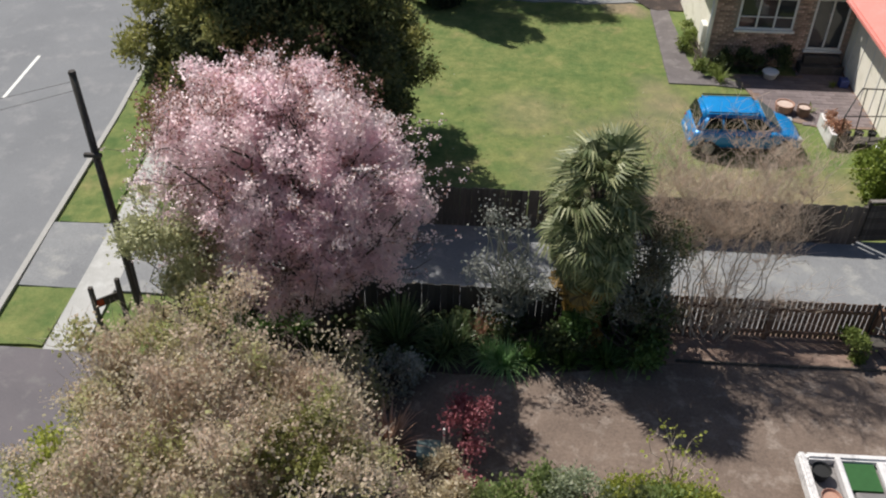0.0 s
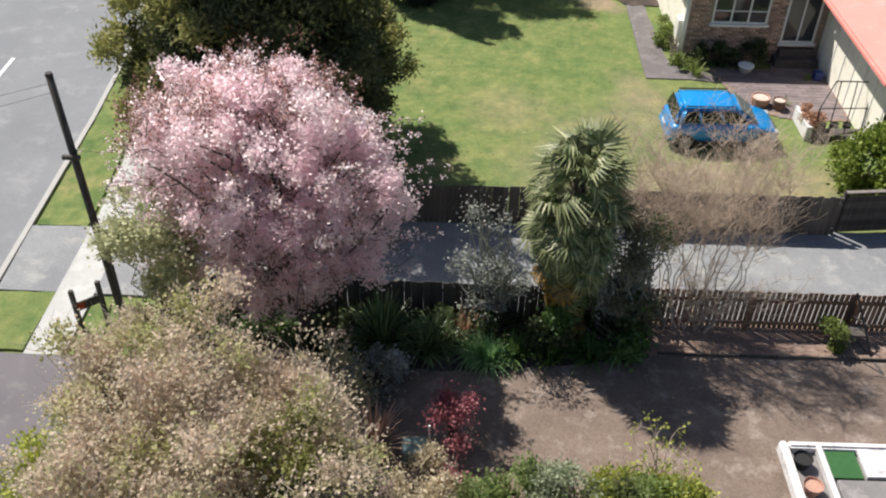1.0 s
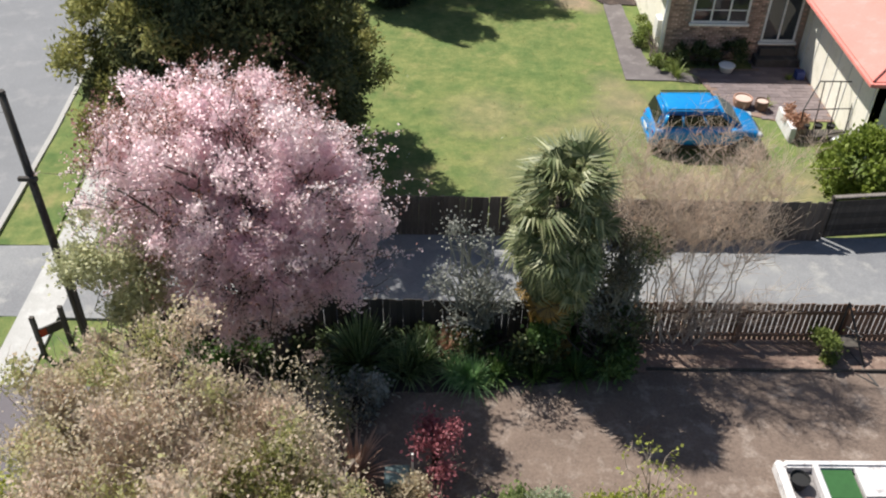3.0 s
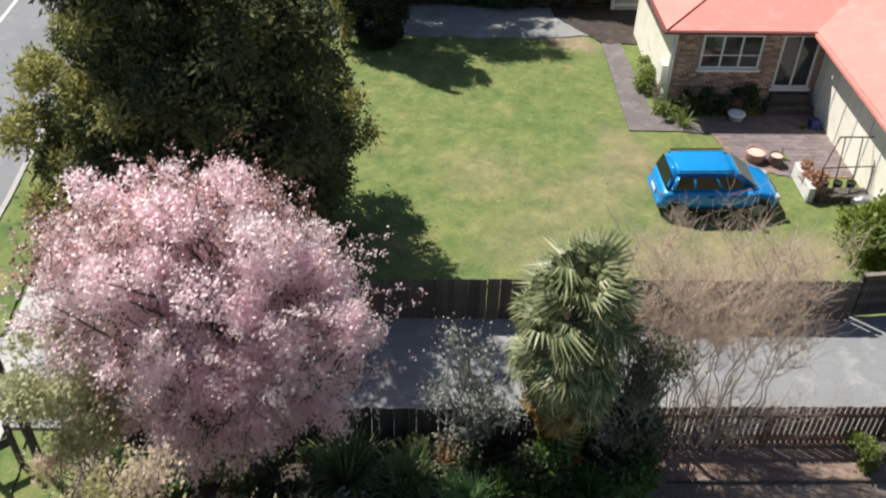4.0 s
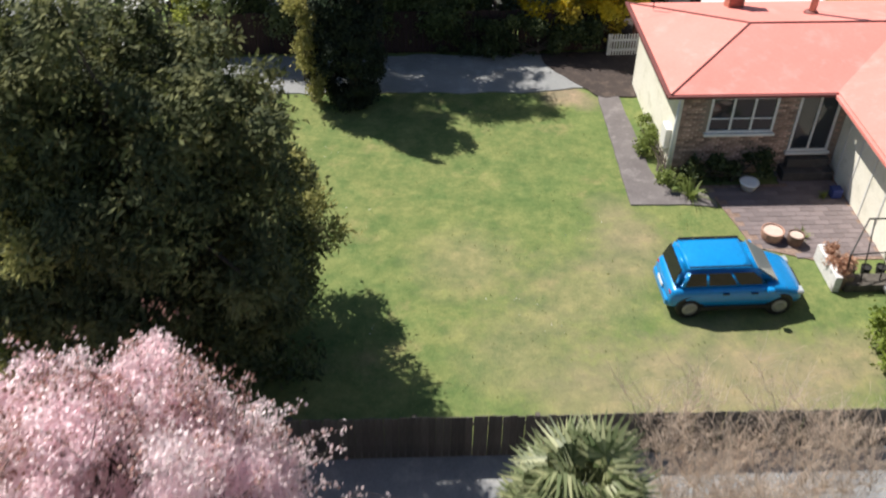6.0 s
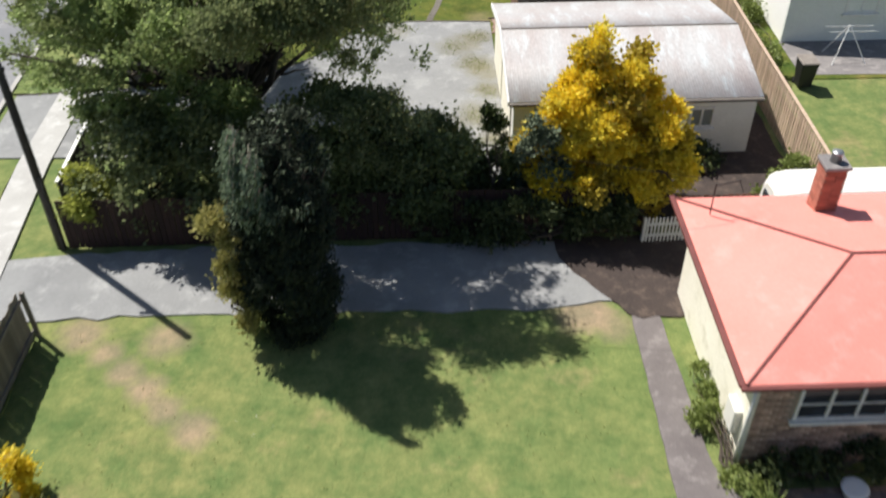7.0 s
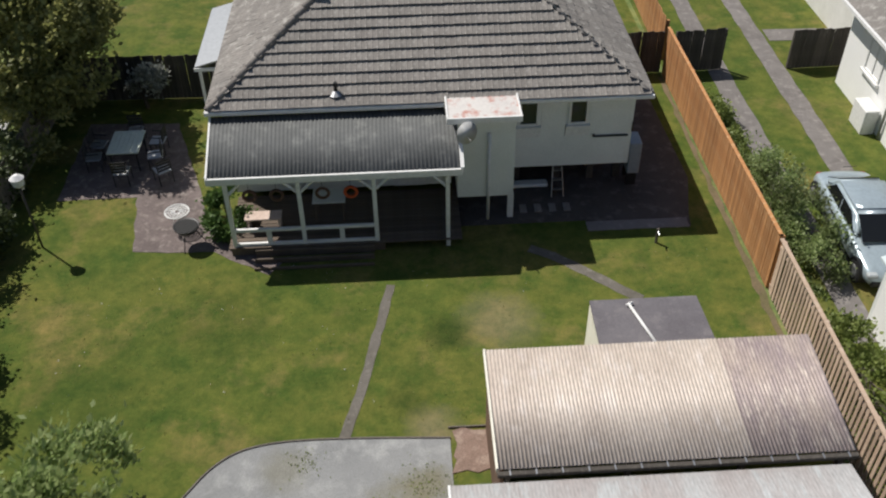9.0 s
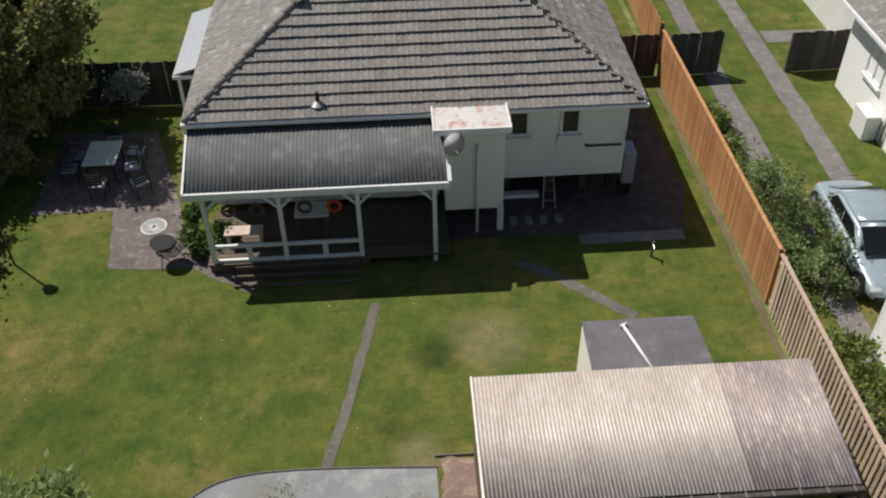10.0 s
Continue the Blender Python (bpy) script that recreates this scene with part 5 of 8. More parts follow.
def carport():
    c = thing("carport", (9.9, 49.7, 0), "carport with a buff and grey corrugated iron roof", "carport")
    x0, x1, y0, y1, z0, z1 = 6.5, 13.25, 48.35, 51.1, 2.14, 2.44
    xm = 11.3
    part("roof", corrugated(bmesh.new(), x0, xm, y0, y1, z0, z1, 0.076, 0.015), M_CPROOF, c, "buff corrugated roof sheets", smooth=True)
    part("roof", corrugated(bmesh.new(), xm - 0.0, x1, y0, y1, z0 - 0.004, z1 - 0.004, 0.076, 0.015), M_CPROOF2, c, "grey weathered roof sheets", smooth=True)
    part("gutter", boxes((x0 - 0.02, y0 - 0.12, z0 - 0.13, x1 + 0.02, y0 - 0.02, z0 - 0.03)), M_FENCE_DK, c, bevel=0.01)
    for k in range(14):
        x = x0 + 0.2 + k * 0.49
        part("gutter_clip", boxes((x, y0 - 0.125, z0 - 0.035, x + 0.03, y0 + 0.02, z0 - 0.022)), M_STEEL, c)
    part("barge", sheet(bmesh.new(), ((x0 - 0.04, y0, z0 + 0.03), (x0, y0, z0 + 0.03), (x0, y1, z1 + 0.03), (x0 - 0.04, y1, z1 + 0.03)), 0.12), M_CREAM, c)
    part("side_wall", boxes((x0 + 0.05, y0 + 0.1, 0, x0 + 0.12, y1 - 0.1, 2.1)), M_FENCE_BR, c)
    part("back_wall", boxes((x0 + 0.12, y1 - 0.17, 0, x1 - 0.1, y1 - 0.1, 2.35)), M_FENCE_BR, c)
    for x in (x0 + 0.2, 9.0, 11.2, x1 - 0.15):
        part("post", boxes((x - 0.05, y0 + 0.1, 0, x + 0.05, y0 + 0.2, 2.1)), M_FENCE_DK, c)


def shed():
    s = thing("shed", (10.3, 52.4, 0), "small cream shed with a flat dull grey roof", "shed")
    x0, x1, y0, y1, z = 9.1, 11.55, 51.35, 53.1, 1.62
    part("wall", boxes((x0, y0, 0, x1, y0 + 0.06, z), (x0, y1 - 0.06, 0, x1, y1, z), (x0, y0 + 0.06, 0, x0 + 0.06, y1 - 0.06, z), (x1 - 0.06, y0 + 0.06, 0, x1, y1 - 0.06, z)), M_CREAM, s)
    part("roof", sheet(bmesh.new(), ((x0 - 0.03, y0 - 0.08, z + 0.06), (x1 + 0.1, y0 - 0.08, z + 0.06), (x1 + 0.02, y1 + 0.06, z + 0.1), (x0 - 0.0, y1 + 0.06, z + 0.1)), 0.05), M_SHEDROOF, s)
    bm = rods(((9.95, 52.95, z + 0.15), (10.35, 51.5, z + 0.13), 0.035), ((9.9, 52.9, z + 0.15), (10.05, 52.98, z + 0.15), 0.03))
    single("pole", bm, M_FRAME, "white pole lying on the shed roof", "pole", smooth=True)


garage()
carport()
shed()


# ---- neighbours on the other side of the fence ----
def plain_house(at, x0, x1, y0, y1, e, pitch, wall, roof, label, windows=(), along="y"):
    h = thing("house", (*at, 0), label, "house")
    part("wall", boxes((x0, y0, 0, x0 + 0.15, y1, e), (x1 - 0.15, y0, 0, x1, y1, e), (x0 + 0.15, y0, 0, x1 - 0.15, y0 + 0.15, e), (x0 + 0.15, y1 - 0.15, 0, x1 - 0.15, y1, e)), wall, h)
    hip_roof(h, x0 - 0.4, x1 + 0.4, y0 - 0.4, y1 + 0.4, e + 0.02, pitch, roof, 0.1, ridge=M_RIDGE, along=along)
    part("gutter", boxes((x0 - 0.5, y0 - 0.4, e - 0.08, x0 - 0.4, y1 + 0.4, e + 0.02), (x0 - 0.5, y0 - 0.5, e - 0.08, x1 + 0.5, y0 - 0.4, e + 0.02)), M_FRAME, h)
    for a, b, c, d in windows:
        window(h, a, b, c, d, x0, axis="x", cols=2, rows=1)
    return h


nh = plain_house((23, 62), 19.95, 27, 58.8, 65.2, 3.0, 26, M_BRIGHT, M_TILE, "white rendered house with a tiled roof and side windows", ((60.0, 60.9, 1.4, 2.5), (62.6, 63.7, 1.4, 2.5)))
part("downpipe", rods(((19.88, 61.6, 0.05), (19.88, 61.6, 2.9), 0.04)), M_STEEL, nh, smooth=True)
part("heat_pump", boxes((19.45, 61.9, 0.0, 19.9, 62.8, 0.85)), M_FRAME, nh, "white outdoor heat pump unit", bevel=0.03)
plain_house((23, 72), 21.2, 28, 67.3, 75, 3.0, 26, M_WHITE, M_TILE, "white house beyond the driveway")


def neighbour_garage():
    g = thing("garage", (18.6, 51, 0), "long white garage with pale metal roof and grey gable", "garage")
    x0, x1, y0, y1, e, r = 16.25, 21.0, 48.7, 53.7, 2.05, 2.95
    xm = (x0 + x1) / 2
    for sx in (x0, x1 - 0.12):
        part("side_wall", boxes((sx, y0 + 0.12, 0, sx + 0.12, y1 - 0.12, e)), M_BRIGHT, g, "bright white side wall")
    for y, nm in ((y0, "gable_wall"), (y1 - 0.12, "gable_wall")):
        bm = bmesh.new()
        vs = [(x0, y, 0), (x1, y, 0), (x1, y, e), (xm, y, r - 0.04), (x0, y, e)]
        lo = [bm.verts.new(v) for v in vs]
        hi = [bm.verts.new((v[0], v[1] + 0.12, v[2])) for v in vs]
        bm.faces.new(lo)
        bm.faces.new(hi[::-1])
        for k in range(5):
            bm.faces.new((lo[k], hi[k], hi[(k + 1) % 5], lo[(k + 1) % 5]))
        part(nm, bm, M_PALEBLUE, g)
    window(g, 18.3, 19.5, 1.1, 1.8, y0, cols=2, rows=1)
    bm = bmesh.new()
    sheet(bm, ((x0 - 0.15, y0 - 0.15, e - 0.03), (xm, y0 - 0.15, r), (xm, y1 + 0.15, r), (x0 - 0.15, y1 + 0.15, e - 0.03)), 0.05)
    part("roof", bm, M_PALEROOF, g)
    bm = bmesh.new()
    sheet(bm, ((xm, y0 - 0.15, r), (x1 + 0.15, y0 - 0.15, e - 0.03), (x1 + 0.15, y1 + 0.15, e - 0.03), (xm, y1 + 0.15, r)), 0.05)
    part("roof", bm, M_PALEROOF, g)
    part("ridge_cap", rods(((xm, y0 - 0.16, r + 0.01), (xm, y1 + 0.16, r + 0.01), 0.05)), M_STEEL, g)
    for k in range(1, 3):
        part("roof_lap", sheet(bmesh.new(), ((x0 - 0.15, y0 + k * 1.7, e - 0.02), (xm, y0 + k * 1.7, r + 0.012), (xm, y0 + k * 1.7 + 0.04, r + 0.012), (x0 - 0.15, y0 + k * 1.7 + 0.04, e - 0.02)), 0.012), M_STEEL, g)


neighbour_garage()

# ---- fences, poles ----
fence("fence", (-5.6, 16.28), (5.9, 16.2), 1.15, M_FENCE_DK, "dark weathered paling fence along the driveway", 0.15, 0.002, rail_side=1)
fence("picket_fence", (6.0, 16.2), (26.0, 16.15), 1.18, M_FENCE_BR, "brown picket fence with gaps between pickets", 0.1, 0.024, rail_side=-1)
fence("fence", (-5.9, 20.1), (11.85, 19.95), 1.3, M_FENCE_MID, "grey-brown weathered paling fence beside the lawn", 0.15, 0.002, rail_side=1)


def board_fence(a, b, height, mat, label, cap=None):
    """A fence of level boards between posts."""
    a, b = Vector((*a, 0)), Vector((*b, 0))
    d = b - a
    ang = math.degrees(math.atan2(d.y, d.x))
    base = pose(a.x, a.y, 0, 0, 0, ang)
    root = thing("fence", (*((a + b) / 2).xy, 0), label, "fence")
    n = max(2, int(d.length / 2.0) + 1)
    me = finish("post", box(bmesh.new(), -0.05, -0.05, -0.1, 0.05, 0.05, height), mat, 0.008)
    for k in range(n):
        piece("post", me, base @ pose(d.length * k / (n - 1), 0.08, 0), root)
    me = finish("board", box(bmesh.new(), 0, -0.012, 0, d.length, 0.012, 0.19), mat, 0.005)
    for k in range(int(height / 0.2)):
        piece("board", me, base @ pose(0, 0, 0.04 + k * 0.2, 0, 0, 0), root)
    if cap:
        part("cap_rail", box(bmesh.new(), -0.05, -0.06, height - 0.0, d.length, 0.06, height + 0.035, base), cap, root, "pale capping rail")


board_fence((11.95, 20.1), (26, 21.6), 1.35, M_FENCE_DK, "dark horizontal board fence with a pale capping", M_FENCE_GY)
fence("fence", (-6.6, 37.95), (9.3, 38.0), 1.6, M_FENCE_RD, "dark red-brown paling fence, deep shade put into its colour", 0.14, 0.01, rail_side=1)
fence("fence", (9.9, 38.15), (13.9, 38.2), 1.1, M_FENCE_RB, "low red-brown fence behind the house", 0.14, 0.03, rail_side=1)
fence("fence", (-6.6, 31.4), (-6.55, 34.7), 1.5, M_FENCE_GY, "short grey paling fence end beside the drive", 0.15, 0.008, rail_side=-1)
fence("fence", (14.15, 38.4), (14.2, 55.0), 1.72, M_FENCE_PALE, "pale orange-brown slatted fence with shadowed gaps", 0.105, 0.065, rail_side=-1, top_jitter=0.004, cap=M_FENCE_PALE)
fence("fence", (14.2, 55.1), (14.15, 66.2), 1.78, M_FENCE_OR, "orange-brown close-boarded timber fence", 0.14, 0.008, rail_side=-1, cap=M_FENCE_OR)
fence("fence", (14.35, 67.2), (14.6, 80.0), 1.6, M_FENCE_OR, "orange-brown boarded fence further along the drive", 0.14, 0.008, rail_side=-1)
fence("fence", (14.5, 66.25), (16.3, 66.35), 1.6, M_FENCE_DK, "dark stained timber gate panel", 0.14, 0.001)
fence("fence", (12.6, 66.3), (14.1, 66.3), 1.6, M_FENCE_DK, "dark stained side fence beside the house", 0.14, 0.001)
fence("fence", (-6.6, 65.9), (-0.9, 65.8), 1.65, M_FENCE_DK, "dark timber fence behind the garden patio", 0.14, 0.001)
fence("fence", (18.6, 66.2), (21.5, 66.3), 1.5, M_FENCE_DK, "dark timber fence beside a white house", 0.14, 0.001)
fence("fence", (-6.7, 46.4), (-6.4, 65.8), 1.3, M_FENCE_GY, "grey boundary fence half hidden by shrubs", 0.14, 0.01)
fence("fence", (-6.62, 38.5), (-6.6, 41.4), 1.82, M_FENCE_DK, "dark paling fence with a pale capping rail", 0.15, 0.004, rail_side=-1, cap=M_FRAME)
fence("picket_fence", (8.9, 37.55), (10.1, 37.6), 0.85, M_FRAME, "short white picket gate", 0.05, 0.05, rail_side=1)


def power_pole(at, lean, height, radius, label):
    p = thing("power_pole", (*at, 0), label, "power pole")
    top = (at[0] + lean[0], at[1] + lean[1], height)
    part("shaft", rod(bmesh.new(), (at[0], at[1], -0.3), top, radius * 1.15, radius * 0.85, 14), M_POLE, p, smooth=True)
    part("cap", rod(bmesh.new(), (top[0], top[1], height), (top[0], top[1], height + 0.05), radius * 0.95, radius * 0.8, 14), M_POLE, p)
    for k, z in enumerate((height * 0.72,)):
        x = at[0] + lean[0] * z / height
        y = at[1] + lean[1] * z / height
        part("bracket", boxes((x - radius - 0.1, y - radius - 0.09, z, x + radius + 0.1, y - radius + 0.0, z + 0.09)), M_POLE, p, bevel=0.01)
    part("cable_guard", boxes((at[0] + radius * 0.6, at[1] - radius - 0.06, 0.0, at[0] + radius * 0.6 + 0.07, at[1] - radius + 0.02, 2.4)), M_POLE, p)


power_pole((-6.35, 15.73), (-0.12, -0.1), 6.7, 0.085, "dark weathered timber power pole beside the drive")
power_pole((-6.85, 38.05), (0.0, 0.0), 7.6, 0.105, "dark timber power pole beside the gravel drive")

# ---- trees and shrubs ----
def tree(name, at, label, category="tree", group=""):
    return thing(name, (at[0], at[1], 0), label, category, group)


def cherry():
    t = tree("cherry_tree", (-1.9, 15.2), "cherry tree covered in pink blossom", "tree")
    blobs = [(-2.4, 15.9, 4.8, 2.0, 1.8, 1.85), (-4.1, 15.9, 4.8, 1.3, 1.4, 1.45), (-1.0, 15.8, 4.0, 1.3, 1.5, 1.65), (-2.4, 14.9, 3.3, 1.9, 1.1, 1.4), (-2.5, 16.4, 5.6, 1.7, 1.1, 0.95), (-4.0, 16.4, 5.6, 1.0, 1.0, 0.8),
             (-1.4, 16.3, 5.5, 0.8, 0.9, 0.8), (-4.2, 15.1, 3.0, 1.2, 0.8, 0.8), (-1.1, 14.9, 2.9, 1.1, 0.8, 1.0), (-2.2, 14.8, 2.0, 0.6, 0.5, 0.9), (-0.5, 15.5, 4.3, 0.7, 0.8, 0.8), (-0.6, 15.3, 3.3, 0.6, 0.7, 0.7), (-1.5, 14.4, 3.6, 1.3, 0.6, 1.1), (-3.0, 14.4, 3.9, 1.0, 0.6, 1.0), (-2.3, 14.2, 3.0, 1.3, 0.5, 1.0)]
    deep = [(b[0], b[1], b[2], b[3] * 0.6, b[4] * 0.6, b[5] * 0.6) for b in blobs]
    _, c = crown("blossom", blobs + deep, 10200, 15, 0.066, 0.17, L_CHERRY, t, 11, out=0.3, up=0.2, inner=0.2, lumpy=0.7, puffs=640, puff=0.22, face=0.2)
    crown("bronze_leaves", blobs, 1100, 6, 0.065, 0.16, L_CHERRYLEAF, t, 12, inner=0.1, lumpy=0.8, puffs=420, puff=0.27)
    rng = np.random.RandomState(4)
    tips = c[rng.choice(len(c), 70, replace=False)]
    trunk_and_limbs(t, (-1.9, 15.2, 0), 1.5, 0.16, tips, M_BARK, 5, 6, twigs=4)
    # arching sprays past the crown: upright brown-budded shoots on top, long ones over the drive
    lines, pos, buds = [], [], []
    for k in range(230):
        top = k < 130
        if top:
            p = np.array([rng.uniform(-5.2, -0.6), rng.uniform(15.2, 17.0), 0.0])
            p[2] = 6.0 - 0.16 * (p[0] + 2.9) ** 2 + rng.uniform(-0.3, 0.2)
            e = p + np.array([rng.normal() * 0.35, rng.normal() * 0.3, rng.uniform(0.35, 1.0)])
        else:
            a = rng.uniform(-1.9, 0.9) if k < 195 else rng.uniform(2.2, 4.2)
            p = np.array([-2.4 + 2.1 * math.cos(a), 15.7 + 1.5 * math.sin(a), rng.uniform(2.4, 5.4)])
            e = p + np.array([math.cos(a) * rng.uniform(0.5, 1.7), math.sin(a) * rng.uniform(0.2, 0.9), rng.uniform(-0.1, 0.7)])
        line = bent(rng, p, e, 0.013, 0.005, 5, 0.08)
        lines.append(line)
        for row in line[1:]:
            pos += [np.array(row[:3]) + rng.normal(size=3) * 0.04 for _ in range(4 if top else 9)]
            buds += [np.array(row[:3]) + rng.normal(size=3) * 0.05 for _ in range(9 if top else 2)]
    tagged(put_under(new("spray", tubes_mesh("spray", lines, M_BARK, 3)), t), kind="stuff")
    for name, pts, mat in (("spray_blossom", pos, L_CHERRY), ("spray_bud_mass", buds, L_CHERRYBUD)):
        pts = np.array(pts)
        l = rng.uniform(0.035, 0.075, len(pts))
        tagged(put_under(new(name, quads_mesh(name, leaf_quads(pts, ball(rng, len(pts)), l, l * 0.4, rng), mat)), t), kind="stuff")


def conifer():
    t = tree("conifer", (-3.9, 23.6), "large dark green spreading conifer", "tree")
    blobs = [(-3.8, 23.8, 6.8, 1.8, 1.8, 1.7), (-3.6, 23.6, 5.2, 2.7, 2.5, 2.3), (-4.2, 23.4, 3.0, 2.9, 2.6, 2.5), (-2.5, 23.2, 3.0, 1.8, 1.9, 2.3), (-2.7, 23.4, 5.2, 1.6, 1.7, 1.8), (-5.4, 23.8, 4.6, 1.5, 1.8, 2.4),
             (-6.3, 22.4, 3.2, 1.1, 1.4, 2.0), (-5.2, 25.6, 5.4, 1.5, 1.5, 2.3), (-2.0, 25.0, 2.6, 1.6, 1.6, 2.1), (-1.6, 24.0, 1.7, 1.2, 1.3, 1.6), (-1.2, 22.8, 1.1, 0.9, 1.1, 1.1), (-2.4, 21.6, 4.0, 1.6, 1.2, 2.2), (-4.4, 21.6, 4.2, 1.8, 1.3, 2.2), (-4.4, 22.3, 7.8, 1.7, 1.6, 1.7), (-3.4, 21.6, 6.4, 1.5, 1.3, 1.8), (-5.0, 22.8, 7.0, 1.4, 1.6, 1.9), (-2.0, 22.9, 6.2, 0.8, 0.9, 1.2), (-1.4, 21.9, 6.6, 1.1, 1.0, 1.5), (-1.7, 22.5, 7.6, 1.0, 0.9, 1.2)]
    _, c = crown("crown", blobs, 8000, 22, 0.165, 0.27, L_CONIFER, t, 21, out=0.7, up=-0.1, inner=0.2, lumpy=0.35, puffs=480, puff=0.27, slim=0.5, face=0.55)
    # sunlit tips and flank laid on as brighter leaf colours
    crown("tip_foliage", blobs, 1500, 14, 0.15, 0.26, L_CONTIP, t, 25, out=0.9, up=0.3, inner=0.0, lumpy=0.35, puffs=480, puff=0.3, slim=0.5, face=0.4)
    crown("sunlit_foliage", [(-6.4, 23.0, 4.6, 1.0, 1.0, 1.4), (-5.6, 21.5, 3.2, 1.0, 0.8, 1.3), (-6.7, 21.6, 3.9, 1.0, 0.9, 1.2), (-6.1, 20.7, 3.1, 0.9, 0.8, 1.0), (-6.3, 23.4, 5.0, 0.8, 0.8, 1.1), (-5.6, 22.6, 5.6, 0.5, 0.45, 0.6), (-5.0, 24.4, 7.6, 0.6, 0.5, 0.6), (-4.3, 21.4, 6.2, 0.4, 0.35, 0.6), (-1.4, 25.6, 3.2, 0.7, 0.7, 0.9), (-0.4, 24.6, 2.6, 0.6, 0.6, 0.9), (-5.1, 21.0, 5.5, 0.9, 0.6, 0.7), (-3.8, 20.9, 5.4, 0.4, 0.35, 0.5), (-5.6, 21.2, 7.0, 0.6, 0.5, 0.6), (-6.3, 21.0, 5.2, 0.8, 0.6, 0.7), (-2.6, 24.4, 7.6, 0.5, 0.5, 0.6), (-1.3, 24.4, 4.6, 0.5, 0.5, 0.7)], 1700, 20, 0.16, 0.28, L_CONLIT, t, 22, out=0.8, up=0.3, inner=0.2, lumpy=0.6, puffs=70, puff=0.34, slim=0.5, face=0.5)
    rng = np.random.RandomState(6)
    trunk_and_limbs(t, (-3.9, 23.6, 0), 4.5, 0.22, c[rng.choice(len(c), 40, replace=False)], M_BARK, 7, 6)
    s = tree("shrub", (-6.3, 22.3), "olive green roadside shrub", "shrub")
    _, c = crown("leaves", [(-6.6, 22.2, 1.2, 1.0, 1.5, 1.2), (-6.1, 21.0, 1.4, 1.1, 1.0, 1.3)], 900, 14, 0.11, 0.25, L_LIME, s, 23, lumpy=0.4)
    trunk_and_limbs(s, (-6.0, 22.0, 0), 0.4, 0.06, c[:12], M_BARK, 8, 5)
    s = tree("shrub", (-4.7, 14.7), "grey-green shrub beneath the cherry tree", "shrub")
    _, c = crown("leaves", [(-4.75, 14.4, 4.0, 0.75, 0.6, 0.75), (-4.5, 14.4, 3.3, 0.75, 0.55, 0.7)], 800, 15, 0.075, 0.24, L_SAGE, s, 24, lumpy=0.4)
    trunk_and_limbs(s, (-4.7, 14.7, 0), 0.5, 0.05, c[:12], M_BARK, 9, 5)


def pale_shrub(at, blobs, n, seed):
    s = tree("shrub", at, "wide straggling shrub with pale spring buds", "shrub")
    _, c = crown("leaves", blobs, n, 11, 0.075, 0.26, L_BEIGE, s, seed, out=0.2, up=0.7, inner=0.3, lumpy=0.9, low=0.1, puff=0.3, face=0.25)
    crown("bud_mass", blobs, n // 2, 4, 0.055, 0.3, L_BEIGE2, s, seed + 1, out=0.3, up=0.4, inner=0.1, lumpy=0.9, low=0.1)
    rng = np.random.RandomState(seed)
    lines = []
    for k in range(n // 8):
        e = c[rng.randint(len(c))]
        b = np.array([at[0] * 0.6 + e[0] * 0.4 + rng.normal() * 0.4, at[1] * 0.6 + e[1] * 0.4 + rng.normal() * 0.4, 0.0])
        tip = e + np.array([rng.normal() * 0.15, rng.normal() * 0.15, rng.uniform(0.05, 0.4)])
        lines.append(bent(rng, b, tip, 0.018, 0.005, 5, 0.08, 0.12))
        for _ in range(3):
            lines.append(bent(rng, e, e + rng.normal(size=3) * 0.25 + np.array([0, 0, 0.3]), 0.007, 0.003, 3, 0.1))
    tagged(put_under(new("stem_mass", tubes_mesh("stem_mass", lines, M_BARK_PALE, 3)), s), kind="stuff")


cherry()
conifer()
pale_shrub((-2.7, 10.6), [(-2.56, 10.9, 2.9, 2.1, 1.6, 1.05), (-1.7, 11.0, 2.2, 0.95, 1.2, 0.9), (-2.4, 9.0, 2.9, 2.4, 1.4, 1.0), (-2.6, 11.3, 1.4, 2.1, 1.4, 1.3)], 3400, 31)
pale_shrub((-4.5, 10.6), [(-4.4, 10.9, 2.8, 1.2, 1.5, 0.95), (-4.45, 8.9, 2.8, 1.1, 1.4, 0.95), (-4.7, 11.4, 1.2, 1.2, 1.4, 1.2)], 1800, 33)
pale_shrub((-4.7, 15.0), [(-4.8, 15.1, 0.5, 0.9, 0.6, 0.6)], 260, 35)


